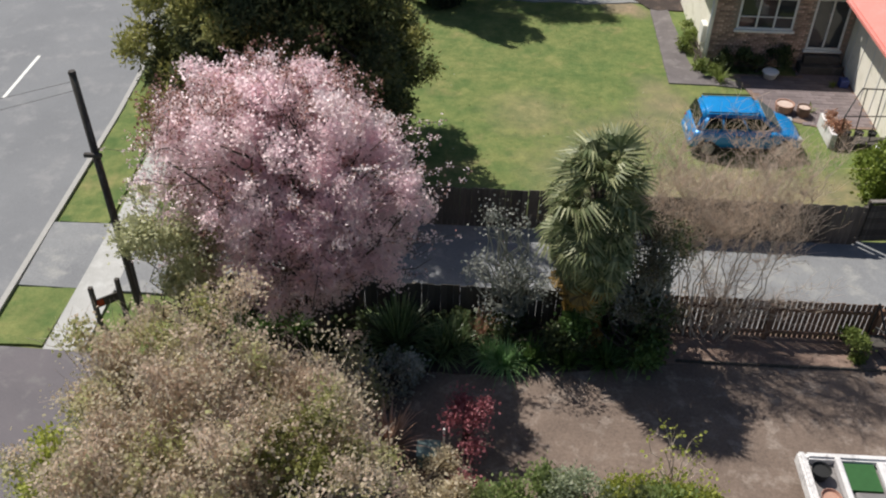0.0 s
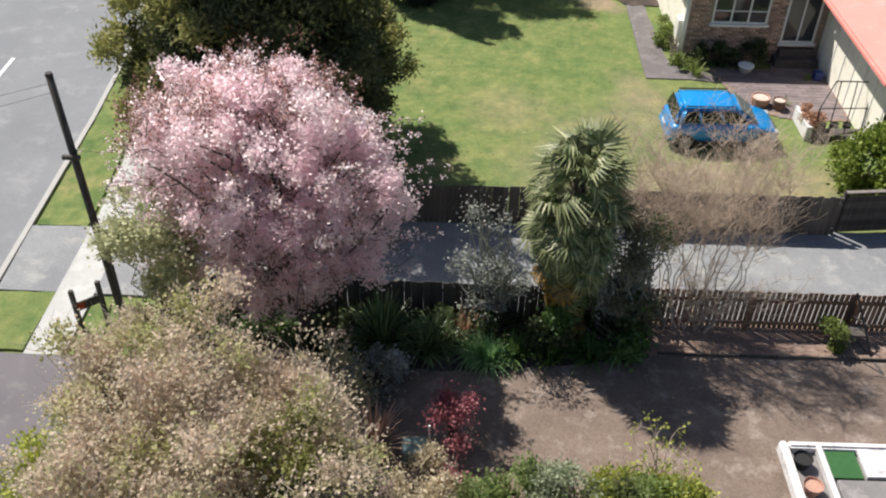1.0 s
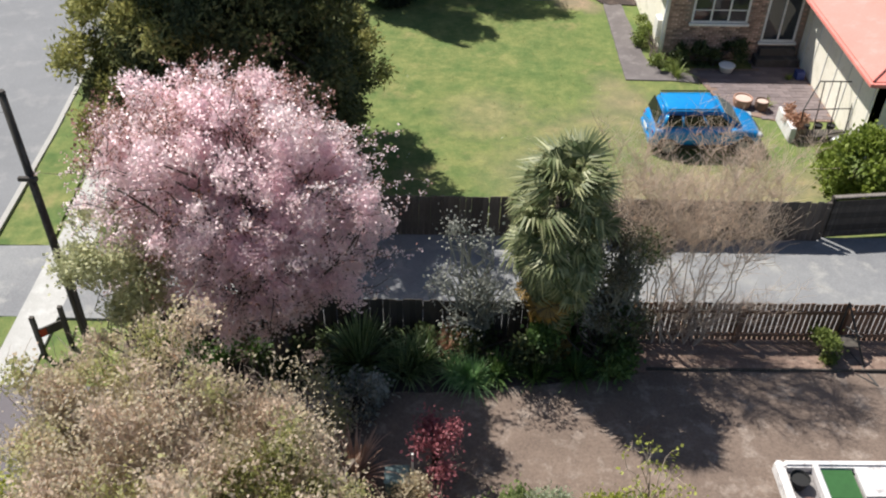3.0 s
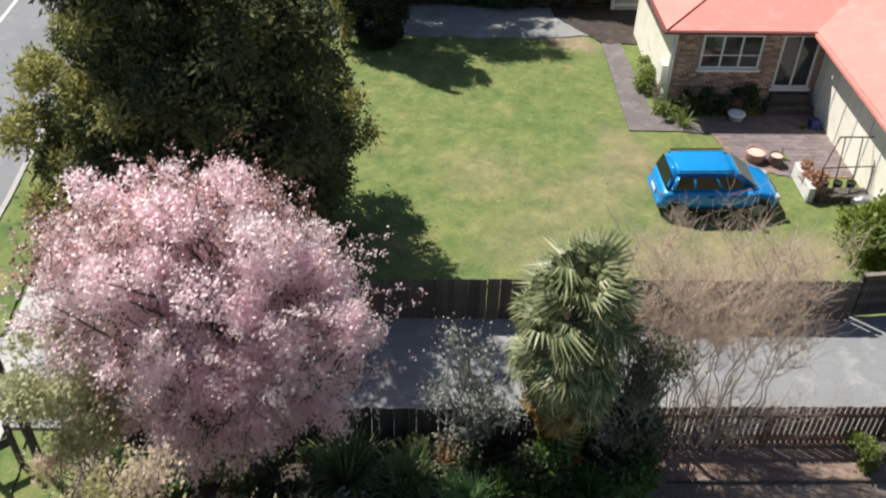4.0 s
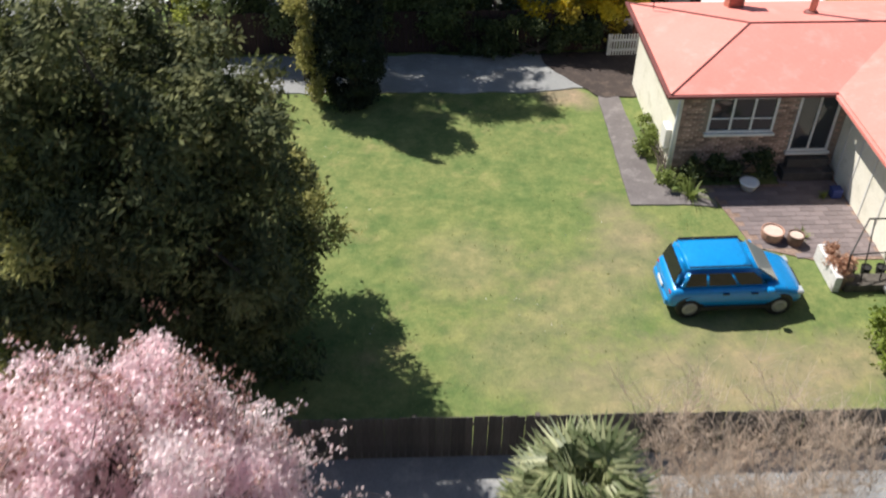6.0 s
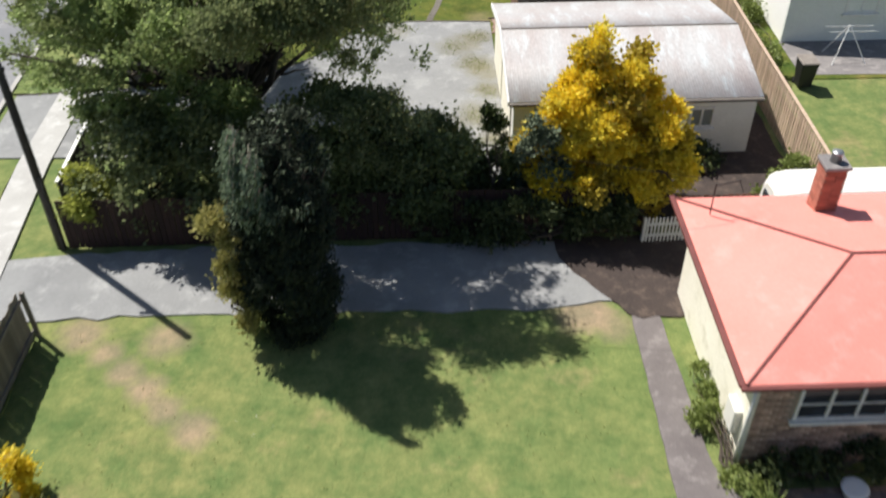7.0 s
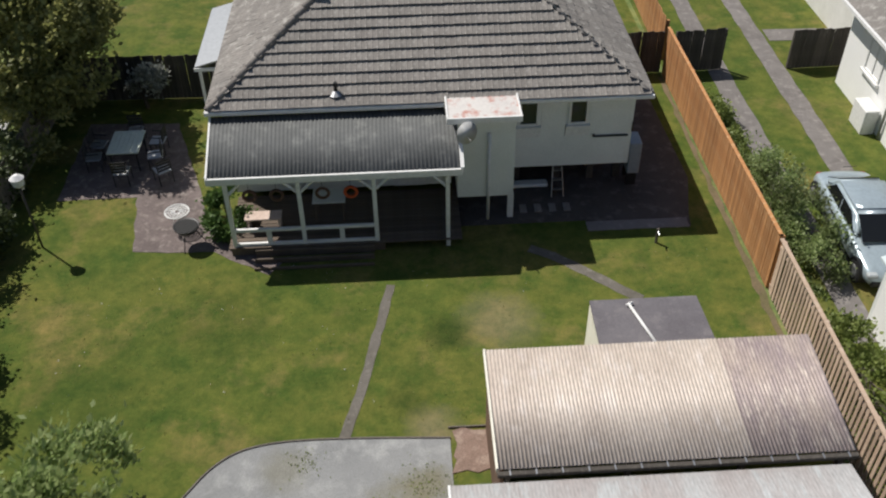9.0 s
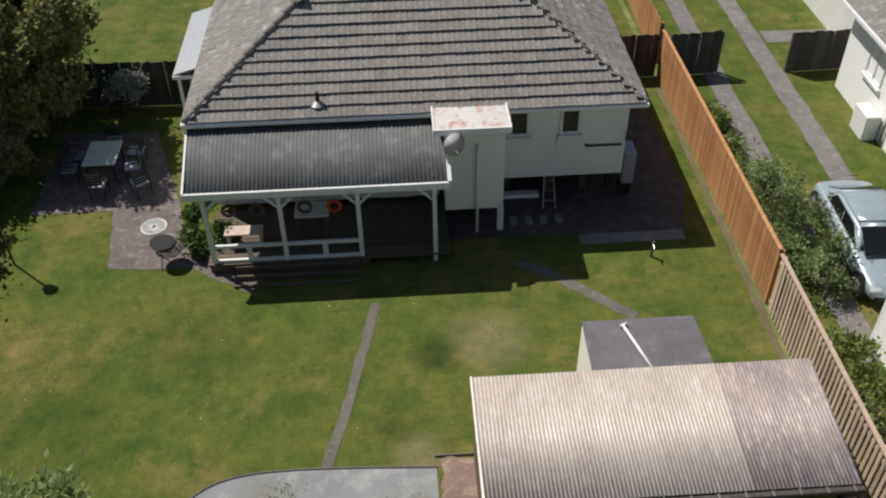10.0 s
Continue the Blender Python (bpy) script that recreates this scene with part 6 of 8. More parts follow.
def bare_tree():
    t = tree("bare_tree", (7.2, 16.12), "many-stemmed leafless tree with a haze of fine pale twigs", "tree")
    rng = np.random.RandomState(41)
    thick, branches, thin, low = [], [], [], []
    base = np.array([7.2, 16.12, 0.0])
    for k in range(20):
        a = 2 * math.pi * (k + rng.uniform(-0.4, 0.4)) / 20
        reach = rng.uniform(0.35, 1.0)
        foot = base + rng.normal(size=3) * np.array([0.34, 0.10, 0])
        fork = foot + np.array([math.cos(a) * 0.6 * reach, math.sin(a) * 0.2 * reach, rng.uniform(0.7, 1.3)])
        tip = base + np.array([-0.15 + math.cos(a) * reach * 2.25, 0.45 + math.sin(a) * reach * 1.1, rng.uniform(4.1, 5.2) - 0.9 * reach ** 2])
        main = bent(rng, foot, fork, 0.024, 0.016, 3, 0.05)[:-1] + bent(rng, fork, tip, 0.015, 0.004, 8, 0.035, 0.08)
        thick.append(main)
        for j in range(14):
            p = np.array(main[rng.randint(6, len(main))][:3])
            b = rng.uniform(0, 2 * math.pi)
            e = p + np.array([math.cos(b) * rng.uniform(0.2, 0.7), math.sin(b) * rng.uniform(0.15, 0.5), rng.uniform(0.3, 0.95)])
            branch = bent(rng, p, e, 0.0075, 0.003, 5, 0.07, 0.05)
            branches.append(branch)
            for _ in range(17):
                q = np.array(branch[rng.randint(1, 6)][:3])
                e2 = q + np.array([rng.normal() * 0.26, rng.normal() * 0.18, rng.uniform(0.1, 0.6)])
                thin.append(bent(rng, q, e2, 0.004, 0.002, 3, 0.1))
    # low side branches with their own twigs, more of them towards the open drive
    for k in range(44):
        p = base + np.array([rng.normal() * 0.25, rng.normal() * 0.08, rng.uniform(0.1, 1.2)])
        e = p + np.array([rng.uniform(-1.0, 2.5), rng.uniform(-0.55, 0.55), rng.uniform(0.2, 1.9)])
        branch = bent(rng, p, e, 0.008, 0.003, 6, 0.06, 0.10)
        branches.append(branch)
        for _ in range(24):
            q = np.array(branch[rng.randint(1, 7)][:3])
            low.append(bent(rng, q, q + np.array([rng.normal() * 0.25 + 0.1, rng.normal() * 0.15, rng.normal() * 0.2 + 0.1]), 0.004, 0.002, 3, 0.1))
    for name, lines, mat, sides in (("stem_mass", thick, M_BARK_PALE, 5), ("branching", branches, M_BARK_PALE, 3), ("twig_mass", thin, L_TWIG, 3), ("low_branching", low, L_TWIG, 3)):
        tagged(put_under(new(name, tubes_mesh(name, lines, mat, sides)), t), kind="stuff")


bare_tree()


def fan_frond(droop, seed):
    """One fan leaf: a stalk along +x and a round fan of narrow blades, the outer half hanging."""
    bm = bmesh.new()
    rng = random.Random(seed)
    rod(bm, (0, 0, 0), (0.72, 0, 0.05), 0.012, 0.008, 5)
    n = 24
    c = Vector((0.72, 0, 0.05))
    for k in range(n):
        a = -2.3 + 4.6 * k / (n - 1) + rng.uniform(-0.06, 0.06)
        d = Vector((math.cos(a), math.sin(a), 0))
        s = Vector((-d.y, d.x, 0))
        l = 0.66 * (0.75 + 0.25 * math.cos(a)) * rng.uniform(0.85, 1.1)
        up = Vector((0, 0, 0.10 * l + (0.016 if k % 2 else -0.016)))
        fall = Vector((0, 0, -l * droop * rng.uniform(0.6, 1.4)))
        v = [bm.verts.new(q) for q in (c + d * 0.02 - s * 0.005, c + d * l * 0.5 - s * 0.032 + up, c + d * l * 0.5 + s * 0.032 + up, c + d * 0.02 + s * 0.005, c + d * l * 0.93 + fall)]
        bm.faces.new(v[:4])
        bm.faces.new((v[1], v[4], v[2]))
    return bm


def palm():
    t = tree("fan_palm", (4.15, 15.7), "shaggy fan palm with yellowish dead fronds below", "palm")
    part("trunk", rod(bmesh.new(), (4.15, 15.75, -0.1), (4.05, 15.72, 4.5), 0.19, 0.15, 12), M_BARK, t, smooth=True)
    green = [finish("frond", fan_frond(f, k), L_PALM) for k, f in enumerate((0.15, 0.35, 0.55))]
    dead = finish("dead_frond", fan_frond(0.7, 9), L_PALMDEAD)
    rng = random.Random(8)
    for k in range(230):
        u = k / 229
        z = 2.0 + 2.6 * u
        tilt = min(66, -72 + 138 * u ** 1.5 + rng.uniform(-20, 20))
        m = pose(4.07 + rng.uniform(-0.06, 0.06), 15.72 + rng.uniform(-0.06, 0.06), z, 0, 0, k * 137.5 + rng.uniform(-22, 22)) @ pose(0.1, 0, 0, 0, -tilt, 0) @ pose(0, 0, 0, rng.uniform(-50, 50), 0, 0)
        s = rng.uniform(0.7, 1.1) * (0.8 + 0.2 * u)
        old = k < 60 and rng.random() < 0.72
        piece("dead_frond" if old else "frond", dead if old else green[rng.randrange(3)], m @ Matrix.Diagonal((s, s, s, 1)), t)
    for k in range(40):
        m = pose(4.12, 15.72, rng.uniform(1.0, 2.4), 0, 0, k * 137.5) @ pose(0.1, 0, 0, 0, rng.uniform(62, 85), 0)
        s = rng.uniform(0.6, 0.85)
        piece("dead_frond", dead, m @ Matrix.Diagonal((s, s, s, 1)), t)


palm()


def strap_plant(at, n, length, mat, label, seed, name="strap_plant", width=0.028, spread=0.55):
    """A tussock of long arching leaves."""
    t = thing(name, (*at, 0), label, "plant")
    rng = np.random.RandomState(seed)
    verts = []
    for k in range(n):
        a = rng.uniform(0, 2 * math.pi)
        l = length * rng.uniform(0.6, 1.15)
        d = np.array([math.cos(a), math.sin(a)])
        s = np.array([-d[1], d[0], 0]) * width
        lean = rng.uniform(0.15, 1.0) * spread * 1.6
        p = np.array([at[0], at[1], 0.02]) + np.array([*(d * rng.uniform(0, 0.12)), 0])
        prev = None
        for j in range(5):
            u = j / 4
            q = p + np.array([*(d * l * lean * u), l * (u * (1.15 - 0.35 * lean) - 0.75 * lean * u * u)])
            q[2] = max(q[2], 0.02)
            w = s * (1 - u * 0.85)
            if prev is not None:
                verts += [prev[0], prev[1], q + w, q - w]
            prev = (q - w, q + w)
    put_under(new("leaves", quads_mesh("leaves", np.array(verts), mat)), t)


strap_plant((-0.15, 15.2), 380, 1.5, L_FLAX, "large dark green flax clump by the fence", 51)
strap_plant((0.85, 15.0), 240, 1.05, L_FLAX, "green flax clump in the garden bed", 52)
strap_plant((1.2, 15.2), 200, 1.1, L_FLAX, "green strap-leaved clump in the garden bed", 53)
strap_plant((2.35, 14.8), 420, 0.72, L_BRIGHT, "bright green agapanthus clump catching the sun", 54, width=0.02, spread=0.62)
strap_plant((2.0, 15.0), 260, 0.66, L_BRIGHT, "leafy agapanthus clump behind a brighter one", 63, width=0.02, spread=0.62)
strap_plant((2.9, 14.95), 170, 0.75, L_GREEN, "green agapanthus clump in the garden bed", 55)
strap_plant((3.8, 14.9), 120, 0.7, L_GREEN, "dark green clump under the palm", 56)
strap_plant((4.7, 14.95), 150, 0.75, L_GREEN, "dark green clump in palm shade", 57)
strap_plant((5.4, 15.1), 150, 0.8, L_BRIGHT, "green clump at the bed's end", 58)
strap_plant((1.75, 15.65), 120, 0.85, L_RUSTPLANT, "bronze flax clump by the fence", 59)
strap_plant((-0.05, 12.2), 150, 1.2, L_CORDY, "pale bronze flax beside the dirt yard", 60, width=0.03)
strap_plant((-2.6, 15.6), 90, 0.9, L_GREEN, "green clump under the cherry tree", 61)


def leafy(name, at, blobs, clumps, per, leaf, spread, mat, label, seed, category="shrub", stems=14, bark=None, **kw):
    s = thing(name, (at[0], at[1], 0), label, category)
    _, c = crown("leaves", blobs, clumps, per, leaf, spread, mat, s, seed, **kw)
    rng = np.random.RandomState(seed)
    trunk_and_limbs(s, (at[0], at[1], 0), min(b[2] for b in blobs) * 0.5, 0.05 + 0.02 * max(b[5] for b in blobs), c[rng.choice(len(c), min(stems, len(c)), replace=False)], bark or M_BARK, seed, 5)
    return s


leafy("ground_cover", (1.6, 15.4), [(-1.4, 15.3, 0.2, 1.0, 0.6, 0.25), (0.8, 15.6, 0.2, 1.3, 0.5, 0.25), (3.0, 15.6, 0.25, 1.3, 0.5, 0.3), (4.8, 15.25, 0.35, 1.3, 0.5, 0.45)], 800, 12, 0.11, 0.22, L_DARK, "low dark green ground cover in the shaded bed", 70, category="plant")
leafy("shrub", (5.5, 15.75), [(5.35, 15.75, 1.4, 0.8, 0.5, 1.4), (5.6, 15.6, 2.5, 0.7, 0.5, 1.2)], 640, 10, 0.06, 0.24, L_TANGLE, "dense grey-brown tangle of creeper beside the palm", 68, lumpy=0.6, stems=190, bark=L_GREYTWIG)
leafy("shrub", (-3.9, 15.3), [(-3.9, 15.35, 0.7, 0.8, 0.6, 0.8)], 300, 14, 0.11, 0.2, L_GREEN, "bright green leafy shrub by the fence", 71)
leafy("shrub", (5.2, 15.3), [(4.9, 15.3, 0.8, 1.2, 0.7, 1.0)], 380, 14, 0.1, 0.22, L_GREEN, "dense green shrub under the palm", 72)
leafy("shrub", (2.6, 15.9), [(2.4, 15.6, 2.2, 0.75, 0.6, 1.5), (2.6, 15.5, 1.2, 0.7, 0.5, 1.0)], 200, 8, 0.06, 0.26, L_GREYTWIG, "wispy grey shrub with sparse leaves", 73, lumpy=0.6, stems=80, bark=L_GREYTWIG)
leafy("shrub", (5.3, 16.0), [(5.3, 15.9, 1.6, 0.55, 0.55, 1.4)], 240, 10, 0.07, 0.24, L_GREYTWIG, "wispy grey-green shrub beside the palm", 74, lumpy=0.6, stems=50, bark=L_GREYTWIG)
leafy("red_maple", (1.55, 12.3), [(1.58, 12.35, 1.15, 0.38, 0.36, 0.42), (1.5, 12.1, 0.8, 0.36, 0.32, 0.36), (1.75, 11.2, 0.45, 0.28, 0.22, 0.22)], 170, 13, 0.07, 0.24, L_RED, "small maple with crimson leaves", 75, category="tree")
leafy("shrub", (10.4, 15.7), [(10.4, 15.72, 0.32, 0.36, 0.32, 0.36)], 150, 14, 0.07, 0.12, L_WEED, "small rounded green shrub in bark mulch", 76)
leafy("shrub", (3.3, 10.4), [(2.7, 10.5, 0.5, 0.9, 0.8, 0.6), (4.9, 10.4, 0.45, 1.0, 0.8, 0.55), (5.6, 10.3, 0.45, 0.9, 0.8, 0.5)], 1300, 14, 0.085, 0.2, L_OAK, "low bright green hedge at the yard's edge", 77, up=0.6)
leafy("shrub", (3.9, 10.6), [(3.8, 10.7, 0.55, 0.75, 0.6, 0.5)], 500, 13, 0.07, 0.2, L_GREYGREEN, "low grey-green bush within the hedge", 64)
leafy("shrub", (5.0, 10.6), [(5.0, 10.7, 0.5, 0.9, 0.6, 0.45), (6.0, 10.6, 0.4, 0.6, 0.5, 0.4)], 520, 14, 0.07, 0.22, L_LIME2, "low loose green shrub at the yard's edge", 78, up=0.8)
leafy("shrub", (1.0, 11.2), [(1.05, 11.2, 0.45, 0.6, 0.5, 0.5)], 300, 12, 0.07, 0.2, L_BEIGE2, "pale flowering shrub beside the maple", 79)
pale_shrub((-0.9, 13.3), [(-1.0, 13.4, 0.5, 0.7, 0.6, 0.6)], 300, 39)
leafy("shrub", (-0.3, 13.9), [(-0.3, 14.0, 0.4, 0.7, 0.4, 0.45)], 240, 12, 0.09, 0.2, L_GREYTWIG, "dull grey low shrub in shade", 80)
pale_shrub((-0.6, 11.6), [(-1.5, 12.7, 0.6, 0.7, 0.7, 0.7), (-1.7, 11.0, 0.8, 1.1, 1.1, 0.9), (-0.2, 10.3, 0.4, 0.7, 0.5, 0.45)], 1000, 37)
leafy("shrub", (-1.3, 10.0), [(-1.25, 9.9, 2.5, 0.9, 0.7, 0.75)], 420, 13, 0.08, 0.2, L_OLIVE, "green leafy shrub among pale budding twigs", 66, lumpy=0.6)
leafy("shrub", (-5.5, 9.9), [(-5.4, 10.0, 2.0, 0.8, 1.1, 0.9)], 460, 12, 0.075, 0.22, L_LIME2, "yellow-green shrub beside the asphalt entry", 67, lumpy=0.6)
leafy("shrub", (13.3, 22.3), [(13.3, 22.4, 0.9, 0.9, 0.8, 1.1), (13.9, 21.9, 1.1, 0.8, 0.8, 1.1)], 700, 13, 0.12, 0.24, L_LIME, "olive green shrub behind the fence", 81)
leafy("shrub", (9.2, 30.0), [(9.15, 31.4, 0.35, 0.18, 1.3, 0.4), (9.3, 29.6, 0.3, 0.5, 0.3, 0.35)], 260, 11, 0.085, 0.16, L_WEED, "weedy green plants along the house wall", 82)
leafy("hedge", (11.2, 29.85), [(10.4, 29.85, 0.35, 0.6, 0.3, 0.42), (11.7, 29.85, 0.35, 0.8, 0.3, 0.4)], 460, 12, 0.09, 0.16, L_DARK, "clipped dark hedge under the window", 83, category="hedge")
strap_plant((9.8, 28.95), 60, 0.75, L_WEED, "spiky potted plant at the pavement's corner", 62, width=0.02)


def cypress():
    t = tree("cypress", (-0.1, 34.65), "tall dense columnar cypress, sunlit top and shaded body put into leaf colours", "tree")
    blobs = [(-0.12, 34.6, 1.9, 1.12, 1.0, 2.3), (-0.1, 34.6, 3.6, 1.08, 0.95, 2.0), (0.1, 34.7, 4.8, 0.85, 0.75, 1.4), (-0.55, 34.5, 4.0, 0.6, 0.6, 1.4)]
    # body leaves in the shade colour; tips below are paler for the sunlit top
    crown("shaded_inner_foliage", blobs, 5200, 14, 0.105, 0.15, L_CYPRESSIN, t, 91, out=0.3, up=0.8, inner=0.15, lumpy=0.12, slim=0.6, puffs=420, puff=0.16, face=0.7)
    _, c = crown("tip_foliage", [(-0.1, 34.6, 4.0, 1.15, 1.0, 2.1), (0.1, 34.7, 5.0, 0.8, 0.7, 1.3)], 110, 14, 0.1, 0.16, L_CYPRESS, t, 92, slim=0.5, out=0.4, up=-0.6, inner=0.0, lumpy=0.4, low=4.2, puffs=80, puff=0.2)
    trunk_and_limbs(t, (-0.1, 34.65, 0), 3.5, 0.2, c[:24], M_BARK, 93, 6)
    # hanging grey sprays round the top
    rng = np.random.RandomState(95)
    lines, pos = [], []
    for k in range(74):
        a = rng.uniform(math.pi * 0.85, math.pi * 1.45)
        p = np.array([-0.1 + math.cos(a) * rng.uniform(0.6, 1.05), 34.6 + math.sin(a) * rng.uniform(0.6, 1.0), rng.uniform(4.6, 6.0)])
        e = p + np.array([math.cos(a) * rng.uniform(0.1, 0.3), math.sin(a) * rng.uniform(0.1, 0.3), -rng.uniform(0.35, 1.0) - (rng.rand() < 0.1) * 1.0])
        line = bent(rng, p, e, 0.014, 0.006, 6, 0.05)
        lines.append(line)
        for row in line[1:]:
            pos += [np.array(row[:3]) + rng.normal(size=3) * np.array([0.05, 0.05, 0.07]) for _ in range(11)]
    tagged(put_under(new("spray", tubes_mesh("spray", lines, M_BARK_PALE, 3)), t), kind="stuff")
    pos = np.array(pos)
    l = rng.uniform(0.07, 0.15, len(pos))
    tagged(put_under(new("spray_foliage", quads_mesh("spray_foliage", leaf_quads(pos, unit(ball(rng, len(pos)) + np.array([0, 0, -1.6])), l, l * 0.22, rng), L_SPRAY)), t), kind="stuff")
    leafy("shrub", (-1.4, 34.7), [(-1.55, 34.7, 2.4, 0.36, 0.4, 1.4), (-1.35, 34.4, 1.2, 0.36, 0.4, 1.1)], 520, 14, 0.09, 0.2, L_BRONZEGREEN, "narrow olive-yellow shrub against the cypress", 94, up=0.7)


def golden_conifer():
    t = tree("golden_conifer", (7.9, 39.3), "broad golden yellow conifer behind the fence", "tree")
    blobs = [(7.8, 39.3, 1.6, 2.5, 1.5, 1.3), (7.9, 39.3, 2.9, 1.75, 1.4, 1.2), (7.9, 39.4, 3.9, 1.2, 1.1, 1.0), (7.75, 39.4, 4.75, 0.6, 0.6, 0.95), (8.3, 39.4, 4.3, 0.7, 0.6, 0.8), (7.4, 39.3, 4.2, 0.7, 0.6, 0.8), (6.2, 38.9, 1.4, 0.9, 0.9, 0.9),
             (8.4, 38.6, 1.2, 1.4, 0.8, 0.8), (9.5, 39.1, 1.8, 0.9, 0.9, 1.0), (6.8, 39.0, 3.1, 0.6, 0.6, 0.7), (7.2, 38.6, 1.4, 1.1, 0.8, 0.8), (9.3, 39.2, 2.9, 0.5, 0.5, 0.6), (7.9, 38.0, 1.4, 1.8, 0.5, 0.7)]
    # inner leaves darkened as the shade between golden clumps
    crown("shaded_inner_foliage", [(b[0], b[1], b[2], b[3] * 0.84, b[4] * 0.84, b[5] * 0.86) for b in blobs], 1500, 14, 0.15, 0.25, L_YELLOWIN, t, 101, lumpy=0.3)
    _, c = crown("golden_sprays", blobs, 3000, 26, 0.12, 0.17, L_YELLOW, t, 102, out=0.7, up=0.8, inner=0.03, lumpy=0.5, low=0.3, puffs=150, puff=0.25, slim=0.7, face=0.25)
    trunk_and_limbs(t, (7.9, 39.3, 0), 2.2, 0.17, c[:24], M_BARK, 103, 6)
    s = leafy("small_conifer", (4.9, 38.7), [(4.9, 38.75, 1.3, 0.45, 0.42, 1.4), (4.92, 38.75, 2.8, 0.26, 0.26, 1.0)], 800, 13, 0.1, 0.14, L_DARK, "small dark pointed conifer behind the fence", 104, category="tree", up=0.8)
    leafy("shrub", (6.2, 39.3), [(6.15, 38.55, 1.9, 0.5, 0.45, 1.3), (6.2, 38.55, 2.9, 0.4, 0.36, 0.7)], 600, 13, 0.1, 0.2, L_CYPRESS, "grey-green shrub beside the golden conifer", 105)


def big_tree():
    t = tree("broadleaf_tree", (-2.3, 42.2), "large spreading tree in fresh green leaf", "tree")
    blobs = [(-2.4, 41.2, 7.0, 3.2, 2.7, 1.8), (-4.8, 41.6, 6.2, 2.5, 2.5, 1.9), (-0.2, 40.6, 6.6, 2.3, 2.2, 1.7), (-1.6, 39.1, 6.6, 2.5, 1.5, 1.4), (1.4, 39.8, 6.0, 1.5, 1.4, 1.4), (1.1, 40.4, 6.9, 1.5, 1.5, 1.2), (-2.4, 43.6, 5.8, 3.3, 2.0, 1.8), (-6.6, 42.8, 4.9, 1.9, 2.1, 1.8),
             (1.3, 42.2, 4.6, 1.2, 1.5, 1.4), (-3.2, 39.1, 6.2, 2.1, 1.3, 1.3), (1.7, 38.9, 5.0, 1.2, 0.9, 1.1), (-4.6, 39.5, 5.2, 2.0, 1.2, 1.2), (-6.2, 40.4, 4.4, 1.5, 1.4, 1.4), (-1.7, 45.4, 5.2, 2.1, 1.5, 1.6), (-3.6, 46.4, 5.3, 2.0, 1.7, 1.8), (0.8, 44.3, 4.8, 1.1, 1.2, 1.2), (0.1, 45.4, 4.5, 1.2, 1.2, 1.3), (1.6, 43.1, 5.2, 1.0, 1.0, 1.0)]
    _, c = crown("crown", blobs, 8300, 20, 0.122, 0.22, L_OAK, t, 111, out=0.7, up=0.9, inner=0.25, lumpy=0.8, puffs=420, puff=0.24, slim=0.7, face=0.25)
    # a bough out over the drive for its shadow, in a shade-darkened leaf
    crown("bough", [(-1.0, 37.7, 6.9, 1.2, 0.8, 0.7), (0.4, 37.5, 7.1, 1.2, 0.8, 0.7), (1.6, 37.8, 7.1, 1.1, 0.8, 0.7), (0.9, 37.9, 6.9, 1.2, 0.8, 0.7)], 1200, 22, 0.11, 0.3, L_OLIVE2, t, 119, out=0.5, up=0.9, inner=0.5, lumpy=0.4, puffs=60, puff=0.42, slim=0.75)
    rng = np.random.RandomState(3)
    trunk_and_limbs(t, (-2.3, 42.2, 0), 2.4, 0.24, c[rng.choice(len(c), 55, replace=False)], M_BARK, 112, 7, twigs=2)
    leafy("shrub", (-4.6, 39.2), [(-4.7, 39.0, 1.9, 1.5, 1.2, 1.9), (-3.1, 39.1, 1.8, 1.2, 1.2, 1.8)], 1500, 13, 0.13, 0.26, L_OLIVE2, "dense dark evergreen behind the fence", 113, category="shrub")
    leafy("shrub", (-3.8, 39.9), [(-3.5, 39.7, 3.0, 1.5, 0.8, 0.9), (-5.0, 39.8, 2.9, 1.0, 0.8, 0.8), (-2.1, 39.6, 2.9, 0.9, 0.7, 0.9)], 1200, 15, 0.1, 0.24, L_OAK, "light green shrub rising above dark evergreens", 130, lumpy=0.6)
    leafy("shrub", (-6.3, 38.9), [(-6.0, 38.4, 1.5, 0.7, 0.5, 0.7)], 420, 13, 0.1, 0.2, L_LIME2, "yellow-green shrub at the fence's corner", 114)
    leafy("shrub", (0.6, 39.4), [(0.6, 39.3, 2.0, 1.6, 1.2, 2.0), (2.7, 39.3, 1.4, 1.5, 1.1, 1.3), (-1.2, 39.3, 1.4, 1.0, 1.0, 1.3), (3.0, 38.7, 1.6, 1.3, 1.0, 1.3), (4.0, 38.9, 1.2, 0.8, 0.8, 1.0)], 3400, 15, 0.12, 0.26, L_MID, "dark undergrowth, the tree's shade put into its leaf colour", 115)
    leafy("shrub", (1.5, 38.8), [(1.5, 38.8, 2.8, 1.3, 0.8, 1.3), (2.6, 39.0, 2.2, 1.0, 0.7, 1.1)], 1300, 15, 0.09, 0.24, L_OLIVE2, "grey-green shrub reaching over the fence", 120, lumpy=0.6)
    leafy("creeper", (6.4, 37.75), [(4.4, 37.78, 0.55, 1.0, 0.22, 0.75), (6.2, 37.78, 0.6, 1.2, 0.25, 0.85), (8.0, 37.78, 0.6, 1.1, 0.25, 0.85), (2.9, 37.8, 0.4, 0.8, 0.2, 0.5)], 1100, 13, 0.1, 0.2, L_DARK, "dark green creeper hanging over the fence", 131)
